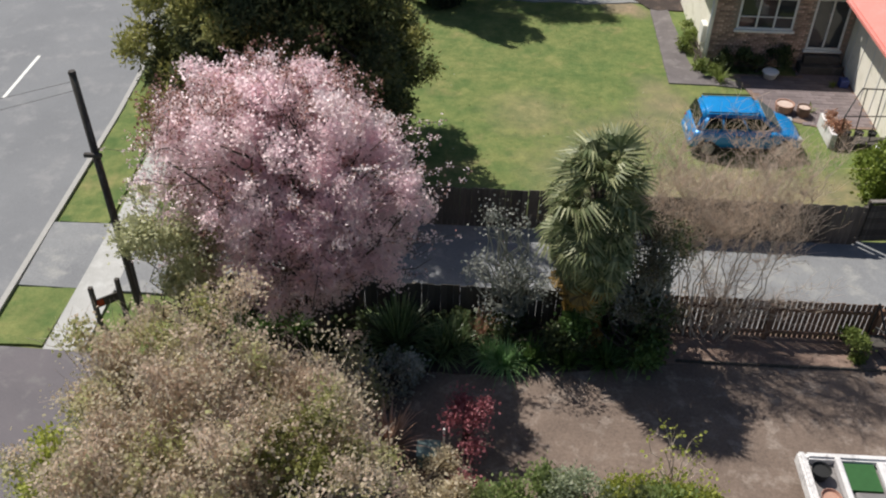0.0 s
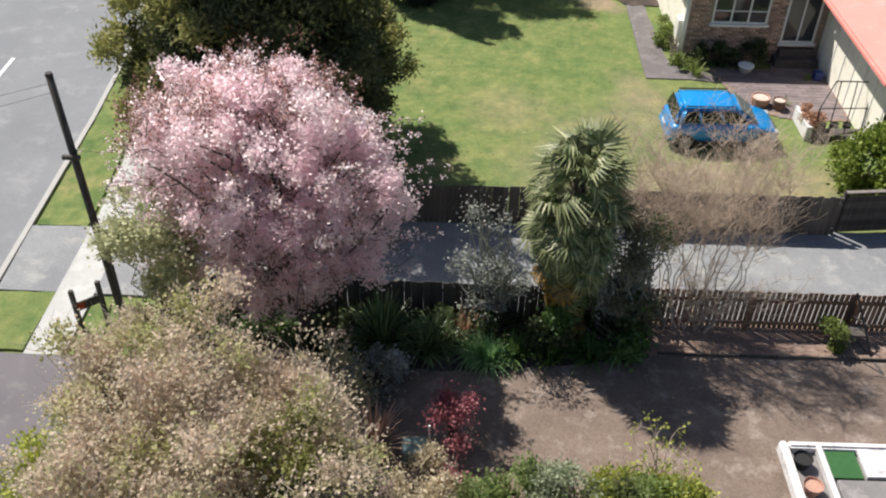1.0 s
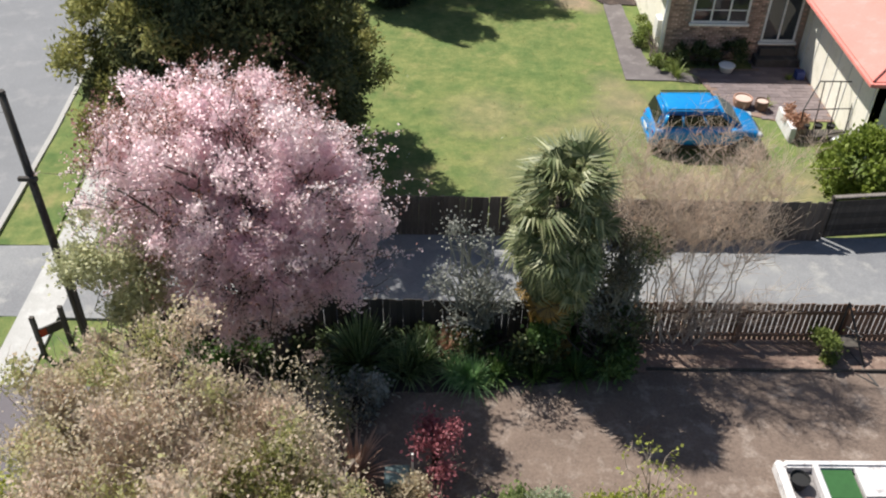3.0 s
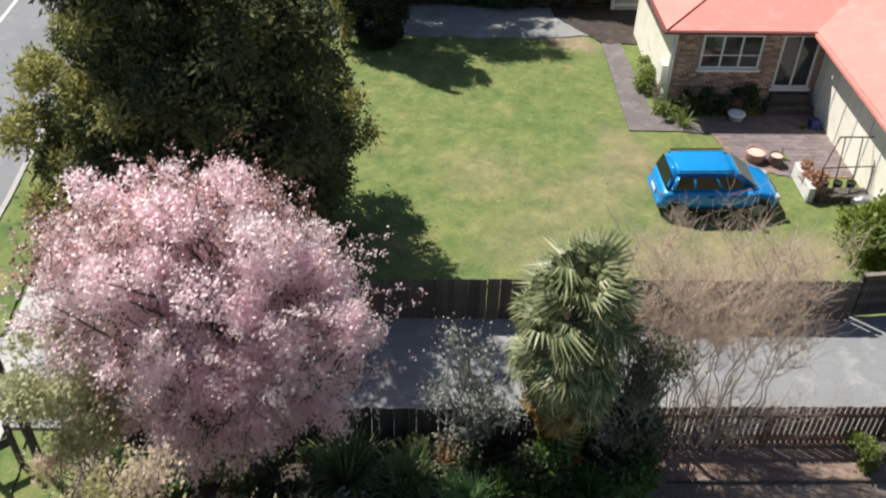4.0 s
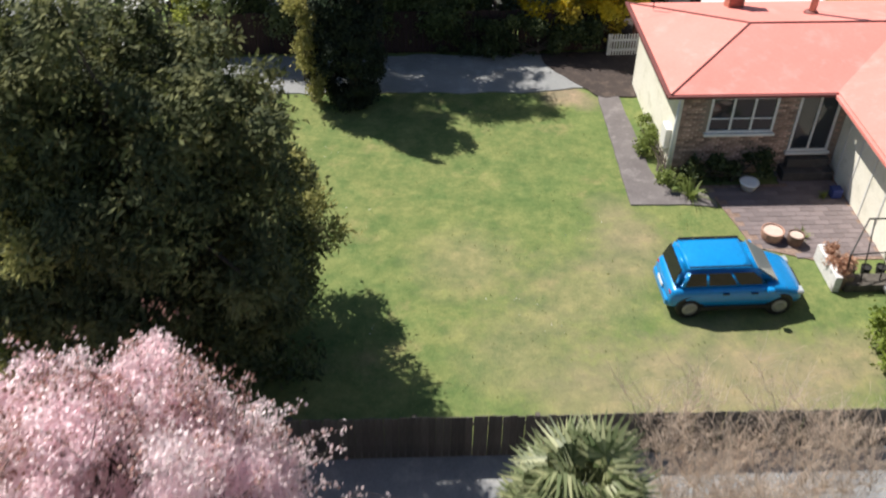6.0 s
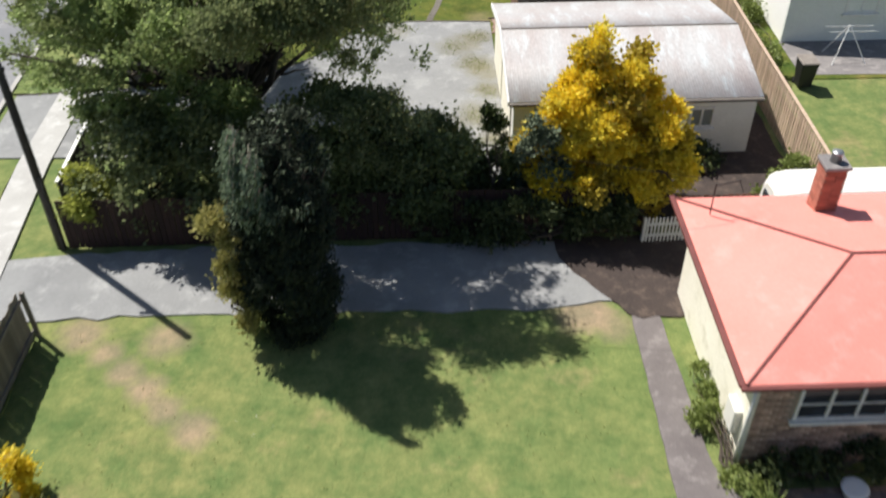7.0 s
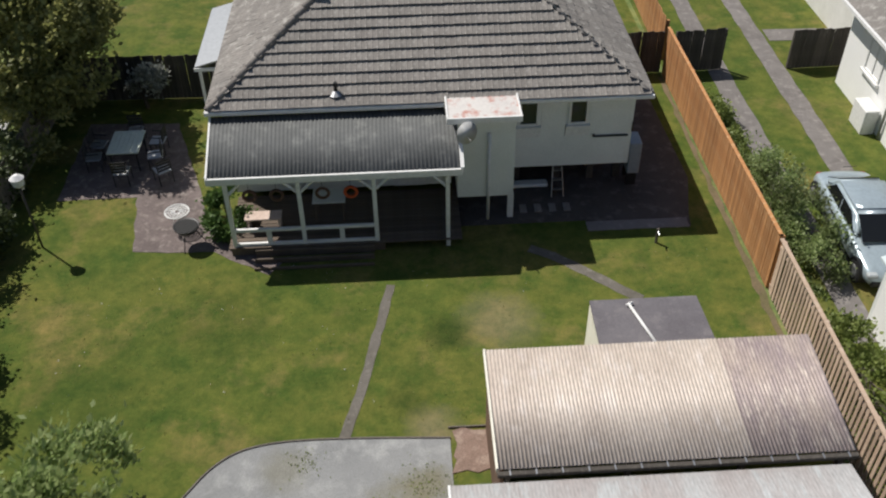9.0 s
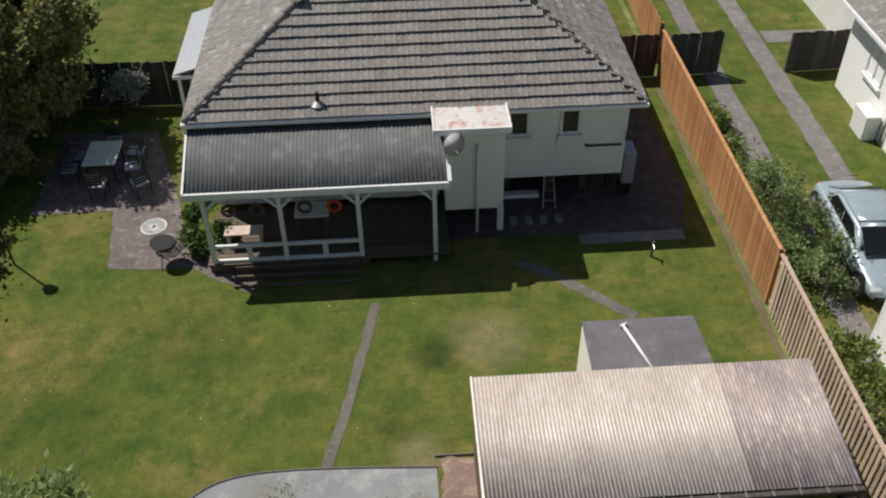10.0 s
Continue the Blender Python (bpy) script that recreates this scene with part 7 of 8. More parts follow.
    leafy("shrub", (2.2, 40.9), [(2.0, 40.9, 0.9, 1.3, 0.8, 1.0), (3.9, 40.6, 0.5, 0.9, 0.6, 0.6)], 700, 13, 0.12, 0.25, L_OAK, "green undergrowth beside the gravel", 116)
    leafy("shrub", (11.6, 40.6), [(11.2, 41.1, 0.25, 0.9, 0.4, 0.35)], 240, 12, 0.1, 0.2, L_DARK, "dark shrubs along the garage wall", 117)
    leafy("shrub", (12.9, 39.3), [(12.6, 38.75, 0.3, 1.3, 0.25, 0.3), (13.6, 39.6, 0.5, 0.4, 0.4, 0.55)], 300, 12, 0.1, 0.18, L_WEED, "low green plants behind the low fence", 118)


def garden_trees():
    leafy("tree", (-6.9, 65.0), [(-6.9, 64.0, 3.2, 1.5, 2.0, 2.3), (-5.6, 65.6, 4.0, 1.5, 1.4, 2.1), (-7.0, 66.8, 4.2, 1.9, 1.9, 2.4), (-6.4, 63.2, 3.4, 1.1, 1.3, 1.8), (-5.2, 64.0, 4.2, 1.2, 1.2, 1.4), (-5.9, 62.4, 1.3, 0.9, 1.1, 1.3), (-5.0, 63.7, 2.4, 1.0, 0.9, 1.2)], 4300, 14, 0.15, 0.3, L_OLIVE, "dense olive evergreen shading the patio", 121, category="tree", stems=24)
    leafy("hedge", (-6.8, 57.0), [(-6.7, 57.0, 0.8, 0.5, 2.2, 0.9), (-6.8, 60.4, 0.9, 0.45, 2.0, 1.0), (-6.6, 53.2, 0.9, 0.8, 2.4, 1.0), (-6.6, 49.5, 1.0, 0.8, 2.0, 1.1)], 2600, 13, 0.12, 0.26, L_DARK, "overgrown dark boundary hedge", 122, category="hedge", stems=10)
    leafy("tree", (-6.0, 49.4), [(-5.3, 49.2, 4.4, 1.6, 1.8, 2.0), (-7.0, 51.8, 3.2, 1.2, 1.5, 1.7), (-6.8, 47.4, 3.4, 1.3, 1.3, 1.7)], 2200, 20, 0.11, 0.3, L_OAK, "leafy olive green tree on the street boundary", 128, category="tree", stems=24, up=0.8)
    leafy("shrub", (0.15, 58.6), [(0.05, 58.5, 0.7, 0.45, 0.55, 0.75)], 300, 13, 0.1, 0.18, L_GREEN, "green shrub at the porch corner", 123)
    leafy("shrub", (15.4, 57.5), [(15.3, 58.0, 0.7, 0.6, 1.4, 0.9), (15.6, 56.6, 0.8, 0.6, 0.9, 1.0), (15.2, 60.4, 0.4, 0.45, 1.0, 0.5), (15.5, 55.2, 0.5, 0.5, 1.0, 0.6)], 1200, 13, 0.075, 0.24, L_OAK, "straggly green shrub behind the fence", 124)
    leafy("shrub", (15.2, 52.0), [(15.2, 51.5, 0.35, 0.5, 2.2, 0.5), (15.0, 47.5, 0.3, 0.4, 1.6, 0.4)], 620, 12, 0.1, 0.22, L_WEED, "weedy green growth along the fence", 125)
    leafy("shrub", (15.0, 62.5), [(15.0, 62.5, 0.25, 0.35, 2.4, 0.35)], 420, 12, 0.09, 0.2, L_WEED, "low weeds along the timber fence", 126)
    leafy("shrub", (-3.5, 65.3), [(-3.4, 65.3, 1.0, 0.5, 0.3, 0.6)], 160, 13, 0.12, 0.22, L_GREYTWIG, "pale grey shrub against the dark fence", 127)


cypress()
leafy("shrub", (-5.7, 29.9), [(-5.7, 29.9, 0.5, 0.6, 0.55, 0.65)], 300, 14, 0.09, 0.16, L_YELLOW, "small yellow-flowering shrub at the fence end", 119)
golden_conifer()
big_tree()
garden_trees()


def weeds_on_gravel():
    rng = np.random.RandomState(131)
    pos = []
    for cx, cy, r, n in ((5.0, 47.6, 0.6, 240), (4.9, 44.2, 0.6, 240), (4.3, 48.9, 0.6, 200), (5.3, 45.6, 0.5, 160), (4.0, 43.4, 0.4, 80), (5.2, 49.6, 0.6, 220), (5.5, 42.6, 0.5, 160), (2.6, 50.3, 0.4, 120)):
        d = rng.normal(size=(n, 2)) * r * 0.5
        pos.append(np.c_[cx + d[:, 0], cy + d[:, 1], np.full(n, 0.03)])
    pos = np.concatenate(pos)
    l = rng.uniform(0.02, 0.055, len(pos))
    way = unit(ball(rng, len(pos)) * np.array([1, 1, 0.2]) + np.array([0, 0, 0.5]))
    tagged(new("weeds", quads_mesh("weeds", leaf_quads(pos, way, l, l * 0.4, rng), L_WEED)), "low mossy weeds growing through gravel", "weeds", "", "stuff")


def grass_tufts():
    """Longer blades over the lawns that break up the mown surface."""
    rng = np.random.RandomState(132)
    areas = ((-5.5, 13.0, 20.6, 34.8, 3600), (-5.8, 13.8, 51.3, 57.0, 2400), (-9.8, -8.6, 20, 34, 400))
    pos = []
    for x0, x1, y0, y1, n in areas:
        p = np.c_[rng.uniform(x0, x1, n), rng.uniform(y0, y1, n), np.full(n, 0.0)]
        k = np.array([noise.noise(Vector((a * 0.6, b * 0.6, 3.1))) for a, b, _ in p])
        pos.append(p[k + rng.normal(0, 0.25, n) > 0.05])
    pos = np.concatenate(pos)
    bad = ((pos[:, 0] > 8.1) & (pos[:, 1] > 28.4) & (pos[:, 1] < 36)) | ((pos[:, 0] > 10.4) & (pos[:, 1] > 25.8) & (pos[:, 1] < 36))
    pos = pos[~bad]
    l = rng.uniform(0.03, 0.075, len(pos))
    way = unit(ball(rng, len(pos)) * np.array([1, 1, 0.2]) + np.array([0, 0, 0.7]))
    tagged(new("grass_tufts", quads_mesh("grass_tufts", leaf_quads(pos, way, l, l * 0.25, rng), L_TUFT)), "scattered longer tufts of grass in the lawn", "grass", "", "stuff")


weeds_on_gravel()
grass_tufts()


def daisies():
    """Small white flowers dotted over the lawns."""
    rng = np.random.RandomState(133)
    pos = []
    for x0, x1, y0, y1, n in ((-5.5, 13.5, 51.3, 57.0, 130), (14.6, 16.0, 56, 66, 110), (-4.5, 11.5, 21, 34, 60)):
        c = np.c_[rng.uniform(x0, x1, n // 6), rng.uniform(y0, y1, n // 6)]
        q = np.repeat(c, 6, 0) + rng.normal(size=(n // 6 * 6, 2)) * 0.35
        pos.append(np.c_[q, np.full(len(q), 0.035)])
    pos = np.concatenate(pos)
    keep = ~((pos[:, 0] > 8.0) & (pos[:, 1] > 26) & (pos[:, 1] < 36)) & ~((pos[:, 0] > 6.3) & (pos[:, 1] > 47) & (pos[:, 1] < 53.4))
    pos = pos[keep]
    way = unit(ball(rng, len(pos)) * np.array([1, 1, 0.1]))
    l = rng.uniform(0.015, 0.035, len(pos))
    tagged(new("daisies", quads_mesh("daisies", leaf_quads(pos, way, l, l * 0.5, rng), M_WHITE)), "small white daisies dotted over the lawn", "flowers", "", "stuff")


daisies()

# ---- vehicles ----
def car(name, m, length, width, height, paint, label, hatch=True, rails=False):
    c = thing(name, (0, 0, 0), label, "car")
    L, W = length / 2, width / 2
    belt, low = height * 0.60, 0.2
    # stations along the car: x, half width, top height
    if hatch:
        st = [(-L, 0.80, 0.62), (-L + 0.06, 0.93, 0.86), (-L + 0.35, 0.99, 0.92), (-0.4, 1.0, 0.93), (0.75, 1.0, 0.93), (1.0, 0.99, 0.91), (L - 0.35, 0.94, 0.80), (L - 0.1, 0.86, 0.70), (L, 0.70, 0.52)]
    else:
        st = [(-L, 0.78, 0.66), (-L + 0.1, 0.92, 0.87), (-L + 0.75, 0.98, 0.92), (-0.4, 1.0, 0.93), (0.8, 1.0, 0.92), (1.2, 0.98, 0.88), (L - 0.4, 0.92, 0.76), (L - 0.1, 0.84, 0.66), (L, 0.66, 0.50)]
    scale = height / 1.5
    bm = bmesh.new()
    rings = []
    for x, w, zt in st:
        w, zt = w * W, zt * scale
        ring = [(x, -w * 0.8, low), (x, -w * 0.97, low + 0.12), (x, -w, (low + zt) / 2 + 0.05), (x, -w * 0.95, zt - 0.05), (x, -w * 0.8, zt), (x, 0, zt + 0.03), (x, w * 0.8, zt), (x, w * 0.95, zt - 0.05), (x, w, (low + zt) / 2 + 0.05), (x, w * 0.97, low + 0.12), (x, w * 0.8, low)]
        rings.append([bm.verts.new(v) for v in ring])
    for a, b in zip(rings, rings[1:]):
        for k in range(11):
            bm.faces.new((a[k], b[k], b[(k + 1) % 11], a[(k + 1) % 11]))
    bm.faces.new(rings[0])
    bm.faces.new(rings[-1][::-1])
    body = part("body", bm, paint, c, smooth=True)
    sub = body.modifiers.new("smooth", "SUBSURF")
    sub.levels = sub.render_levels = 2
    # cabin: belt line and roof outlines
    zb, zr = 0.90 * scale, height
    if hatch:
        xb, xr = (-L + 0.08, 1.06), (-L + 0.28, 0.34)
    else:
        xb, xr = (-L + 0.45, 1.3), (-L + 1.25, 0.42)
    wb, wr = W * 0.95, W * 0.80
    low4 = [Vector((xb[0], -wb * 0.94, zb)), Vector((xb[1], -wb * 0.9, zb)), Vector((xb[1], wb * 0.9, zb)), Vector((xb[0], wb * 0.94, zb))]
    top4 = [Vector((xr[0], -wr, zr - 0.05)), Vector((xr[1], -wr, zr - 0.05)), Vector((xr[1], wr, zr - 0.05)), Vector((xr[0], wr, zr - 0.05))]
    bm = bmesh.new()
    lo = [bm.verts.new(v - Vector((0, 0, 0.1))) for v in low4]
    hi = [bm.verts.new(v) for v in top4]
    bm.faces.new(lo[::-1])
    bm.faces.new(hi)
    for k in range(4):
        bm.faces.new((lo[k], lo[(k + 1) % 4], hi[(k + 1) % 4], hi[k]))
    part("cabin", bm, paint, c, bevel=0.15, smooth=True, segs=4)
    bm = bmesh.new()
    n = 6
    grid = []
    for i in range(n + 1):
        u = i / n
        row = []
        for j in range(n + 1):
            v = j / n
            p = top4[0].lerp(top4[1], 0.07 + 0.86 * u).lerp(top4[3].lerp(top4[2], 0.07 + 0.86 * u), 0.07 + 0.86 * v)
            row.append(bm.verts.new(p + Vector((0, 0, -0.008 + 0.055 * (1 - (2 * u - 1) ** 4) * (1 - (2 * v - 1) ** 4)))))
        grid.append(row)
    for a, b in zip(grid, grid[1:]):
        for k in range(n):
            bm.faces.new((a[k], b[k], b[k + 1], a[k + 1]))
    part("roof", bm, paint, c, smooth=True)

    def pane(a, b, cc, d, u0, u1, v0, v1, nm, glass=M_CARGLASS, off=0.012):
        # a, b below; d, cc above
        def at(u, v):
            return a.lerp(b, u).lerp(d.lerp(cc, u), v)
        nrm = (b - a).cross(d - a).normalized()
        pts = [at(u0, v0), at(u1, v0), at(u1, v1), at(u0, v1)]
        bm = bmesh.new()
        f = [bm.verts.new(p + nrm * off) for p in pts]
        g = [bm.verts.new(p - nrm * 0.01) for p in pts]
        bm.faces.new(f)
        bm.faces.new(g[::-1])
        for k in range(4):
            bm.faces.new((g[k], g[(k + 1) % 4], f[(k + 1) % 4], f[k]))
        part(nm, bm, glass, c)

    pane(low4[1], low4[2], top4[2], top4[1], 0.08, 0.92, 0.12, 0.9, "windscreen", M_SCREEN if hatch else M_CARGLASS)
    pane(low4[3], low4[0], top4[0], top4[3], 0.11, 0.89, 0.16, 0.86, "rear_window")
    for s in (0, 1):
        a, b, cc, d = (low4[0], low4[1], top4[1], top4[0]) if s == 0 else (low4[2], low4[3], top4[3], top4[2])
        cuts = ((0.10, 0.30), (0.33, 0.60), (0.63, 0.90)) if hatch else ((0.16, 0.50), (0.53, 0.86))
        for u0, u1 in cuts:
            if s:
                u0, u1 = 1 - u1, 1 - u0
            pane(a, b, cc, d, u0, u1, 0.16, 0.84, "side_window")
        y = -W if s == 0 else W
        part("sill_trim", boxes((-L + 0.75, y - 0.012, 0.24, L - 0.85, y + 0.012, 0.36)), M_BLACK, c, bevel=0.004)
        part("mirror", boxes((0.62, y - 0.16 if s == 0 else y + 0.0, zb - 0.02, 0.78, y if s == 0 else y + 0.16, zb + 0.11)), paint, c, bevel=0.025)
        for dx in (-0.25, 0.45):
            part("door_handle", boxes((dx - 0.16, y - 0.018, zb - 0.13, dx, y + 0.018, zb - 0.1)), M_BLACK, c)
        if rails:
            part("roof_rail", rods(((xr[0] + 0.14, (-wr if s == 0 else wr) * 0.86, zr - 0.01), (xr[1] - 0.12, (-wr if s == 0 else wr) * 0.86, zr - 0.01), 0.022)), M_BLACK, c)
        part("headlight", boxes((L - 0.22, min(y * 0.55, y * 0.86), 0.55 * scale, L - 0.03, max(y * 0.55, y * 0.86), 0.68 * scale)), M_LAMP_CLEAR, c, bevel=0.03)
        part("tail_light", boxes((-L + 0.035, min(y * 0.6, y * 0.8), 0.6 * scale, -L + 0.12, max(y * 0.6, y * 0.8), 0.76 * scale)), M_LAMP_RED, c, bevel=0.02)
        for wx in (-L + 0.55, L - 0.63):
            yy = y * 0.9
            part("wheel_arch", rod(bmesh.new(), (wx, yy * 0.7, 0.32), (wx, y * 0.965, 0.32), 0.345, n=20), M_BLACK, c)
            w = part("wheel", rod(bmesh.new(), (wx, yy * 0.82, 0.29), (wx, y * 0.98, 0.29), 0.29, n=24), M_RUBBER, c, "black tyre", bevel=0.02)
            part("rim", lathe(bmesh.new(), (0, 0, 0), ((0.19, 0), (0.19, 0.02), (0.12, 0.035), (0.05, 0.02)), 18), M_RIM, w, "dull grey alloy rim").matrix_basis = pose(wx, y * 0.98, 0.29, 90 if s == 0 else -90, 0, 0)
    part("front_bumper", boxes((L - 0.12, -W * 0.72, 0.24, L + 0.02, W * 0.72, 0.42)), M_BLACK, c, bevel=0.04)
    part("rear_bumper", boxes((-L - 0.03, -W * 0.8, 0.28, -L + 0.1, W * 0.8, 0.5)), paint, c, bevel=0.04)
    part("grille", boxes((L - 0.06, -W * 0.4, 0.5 * scale, L + 0.012, W * 0.4, 0.58 * scale)), M_BLACK, c, bevel=0.01)
    part("number_plate", boxes((-L - 0.04, -0.2, 0.52, -L - 0.02, 0.2, 0.62)), M_FRAME, c)
    part("wiper", rods(((-L + 0.13, 0, 1.0 * scale), (-L + 0.17, 0.35, 1.06 * scale), 0.01)), M_BLACK, c)
    c.matrix_basis = m
    return c


car("hatchback_car", pose(9.65, 24.86, 0.02, 0, 0, 1), 3.42, 1.62, 1.44, M_BLUE, "bright blue hatchback parked on the lawn", True, True)
car("sedan_car", pose(17.42, 56.85, 0.025, 0, 0, 267), 4.5, 1.74, 1.36, M_SILVER, "silver-blue sedan parked on a driveway", False)


def caravan():
    c = thing("caravan", (13.7, 37.1, 0), "white caravan parked behind the red-roofed house", "caravan")
    bm = bmesh.new()
    prof = [(36.25, 0.45), (36.2, 1.2), (36.3, 2.05), (36.55, 2.32), (37.05, 2.4), (37.55, 2.32), (37.8, 2.05), (37.9, 1.2), (37.85, 0.45)]
    rings = []
    for x, s in ((11.9, 0.82), (12.05, 0.97), (12.4, 1.0), (15.9, 1.0), (16.2, 0.9)):
        rings.append([bm.verts.new((x, 37.05 + (y - 37.05) * s, 0.45 + (z - 0.45) * s)) for y, z in prof])
    for a, b in zip(rings, rings[1:]):
        for k in range(len(prof)):
            bm.faces.new((a[k], b[k], b[(k + 1) % len(prof)], a[(k + 1) % len(prof)]))
    bm.faces.new(rings[0])
    bm.faces.new(rings[-1][::-1])
    part("body", bm, M_WHITE, c, smooth=False)
    part("window", boxes((11.86, 36.6, 1.25, 11.96, 37.5, 1.8)), M_GLASS, c, bevel=0.02)
    part("window", boxes((12.6, 37.86, 1.2, 13.6, 37.92, 1.8)), M_GLASS, c, bevel=0.02)
    for y in (36.3, 37.75):
        part("wheel", rod(bmesh.new(), (14.0, y - 0.08, 0.3), (14.0, y + 0.08, 0.3), 0.3, n=20), M_RUBBER, c)
    part("drawbar", rods(((12.0, 36.8, 0.4), (11.2, 37.05, 0.4), 0.03), ((12.0, 37.3, 0.4), (11.2, 37.05, 0.4), 0.03), ((11.25, 37.05, 0.4), (11.25, 37.05, 0.02), 0.03)), M_BLACK, c)


caravan()


# ---- in front of the brick house ----
def patio():
    root = single("patio", slab(bmesh.new(), [(10.5, 28.9), (10.75, 27.8), (10.95, 26.7), (12.45, 26.1), (14.3, 26.1), (14.3, 30.2), (12.7, 30.2), (12.6, 29.55), (10.0, 29.55), (10.4, 29.2)], -0.05, 0.02), M_SOIL, "brick-paved patio in front of the house", "patio", "structure")
    me = finish("paver", box(bmesh.new(), 0.004, 0.004, -0.02, 0.396, 0.196, 0.03), M_PAVER, 0.004)
    rng, n = random.Random(9), 0
    for r in range(22):
        for k in range(11):
            x, y = 10.2 + k * 0.4 - (0.2 if r % 2 else 0), 26.0 + r * 0.2
            cx, cy = x + 0.2, y + 0.1
            edge = 10.5 + (28.9 - cy) * 0.21 if cy < 28.9 else 10.4
            if cx < edge + 0.15 or cx > 14.2 or cy < 26.15 or cy > 30.1 or (cy > 29.45 and cx < 12.75) or n >= 300 or (cx < 12.2 and cy < 26.6):
                continue
            piece("paver", me, pose(x, y, rng.uniform(-0.004, 0.004), 0, 0, rng.uniform(-0.8, 0.8)), root)
            n += 1


def stump_seat(at, r, hgt, label):
    s = thing("stump_planter", (*at, 0), label, "planter")
    part("barrel", lathe(bmesh.new(), (*at, 0.02), ((r * 0.82, 0), (r * 0.98, hgt * 0.5), (r, hgt), (r * 0.9, hgt), (r * 0.86, hgt - 0.06)), 18), M_TERRA if r > 0.3 else M_POT, s, "weathered tub")
    part("soil", rod(bmesh.new(), (at[0], at[1], hgt - 0.05), (at[0], at[1], hgt - 0.02), r * 0.85, n=18), M_STUMP, s, "pale fill")


stump_seat((11.55, 27.05), 0.31, 0.3, "round terracotta tub of pale stones on the patio")
stump_seat((12.1, 26.8), 0.22, 0.34, "smaller dark tub planter on the patio")
strap_plant((12.35, 27.05), 50, 0.35, L_LIME, "small yellow-green potted plant", 63, width=0.018)
patio()


def flower_wall():
    w = thing("planter_wall", (12.6, 25.6, 0), "low weathered block wall topped with orange flowers", "planter")
    part("wall", boxes((12.42, 24.85, 0, 12.6, 26.2, 0.5)), M_SCUFF, w, bevel=0.015)
    part("soil", boxes((12.6, 24.95, 0, 12.95, 26.15, 0.42)), M_SOIL, w)
    crown("flowers", [(12.75, 25.55, 0.5, 0.22, 0.6, 0.18)], 130, 12, 0.07, 0.12, L_RUSTPLANT, w, 141)
    t = thing("trellis_frame", (13.7, 25.4, 0), "black metal frame of an open lean-to", "frame")
    b = [(12.75, 24.95), (13.5, 24.95), (14.25, 24.95)]
    part("bar", rods(((12.75, 24.95, 0), (12.75, 25.15, 1.0), 0.022), ((12.75, 25.15, 1.0), (13.3, 25.8, 1.62), 0.022), ((13.3, 25.8, 1.62), (14.28, 25.8, 1.62), 0.022)), M_BLACK, t)
    for k in range(3):
        x = 13.15 + k * 0.5
        part("bar", rods(((x, 24.95, 0), (x + 0.12, 25.3, 0.95), 0.018), ((x + 0.12, 25.3, 0.95), (x + 0.3, 25.8, 1.62), 0.018)), M_BLACK, t)
    part("bar", rods(((12.75, 25.15, 1.0), (14.28, 25.25, 1.0), 0.018), ((12.75, 24.95, 0.06), (14.28, 24.95, 0.06), 0.02)), M_BLACK, t)
    part("base_tray", boxes((12.75, 24.85, 0, 14.25, 25.3, 0.22)), M_FENCE_DK, t)
    for k in range(3):
        pot = thing("flower_pot", (13.15 + k * 0.4, 25.5, 0), "dark plastic plant pot in the lean-to", "pot", "pots in the lean-to")
        part("pot", lathe(bmesh.new(), (13.15 + k * 0.4, 25.55, 0.0), ((0.1, 0), (0.14, 0.24), (0.13, 0.24), (0.12, 0.2)), 12), M_RUBBER, pot)
    s = thing("sack", (14.05, 24.7, 0), "crumpled pale plastic sack on the grass", "sack")
    bm = bmesh.new()
    bmesh.ops.create_icosphere(bm, subdivisions=3, radius=0.3, matrix=Matrix.Translation((14.05, 24.7, 0.17)) @ Matrix.Diagonal((1.25, 0.8, 0.6, 1)))
    for v in bm.verts:
        v.co += v.normal * 0.07 * noise.noise(v.co * 7)
        v.co.z = max(v.co.z, 0.0)
    part("bag", bm, M_STEEL, s, smooth=True)


def bucket(at):
    b = thing("tub", (*at, 0), "white round washing tub on the patio", "tub")
    part("bowl", lathe(bmesh.new(), (*at, 0.03), ((0.2, 0), (0.27, 0.22), (0.29, 0.23), (0.28, 0.25), (0.2, 0.24), (0.1, 0.22)), 20), M_BRIGHT, b, smooth=True)


flower_wall()
bucket((11.6, 29.35))
bk = thing("blue_crate", (14.0, 28.9, 0), "dark blue plastic crate beside the wall", "crate")
part("box", boxes((13.85, 28.75, 0.03, 14.15, 29.05, 0.32)), plain("blue_plastic", (0.02, 0.04, 0.18), 0.5), bk, bevel=0.02)
strap_plant((13.65, 28.85), 40, 0.3, L_WEED, "small potted plant by the blue crate", 64, width=0.015)


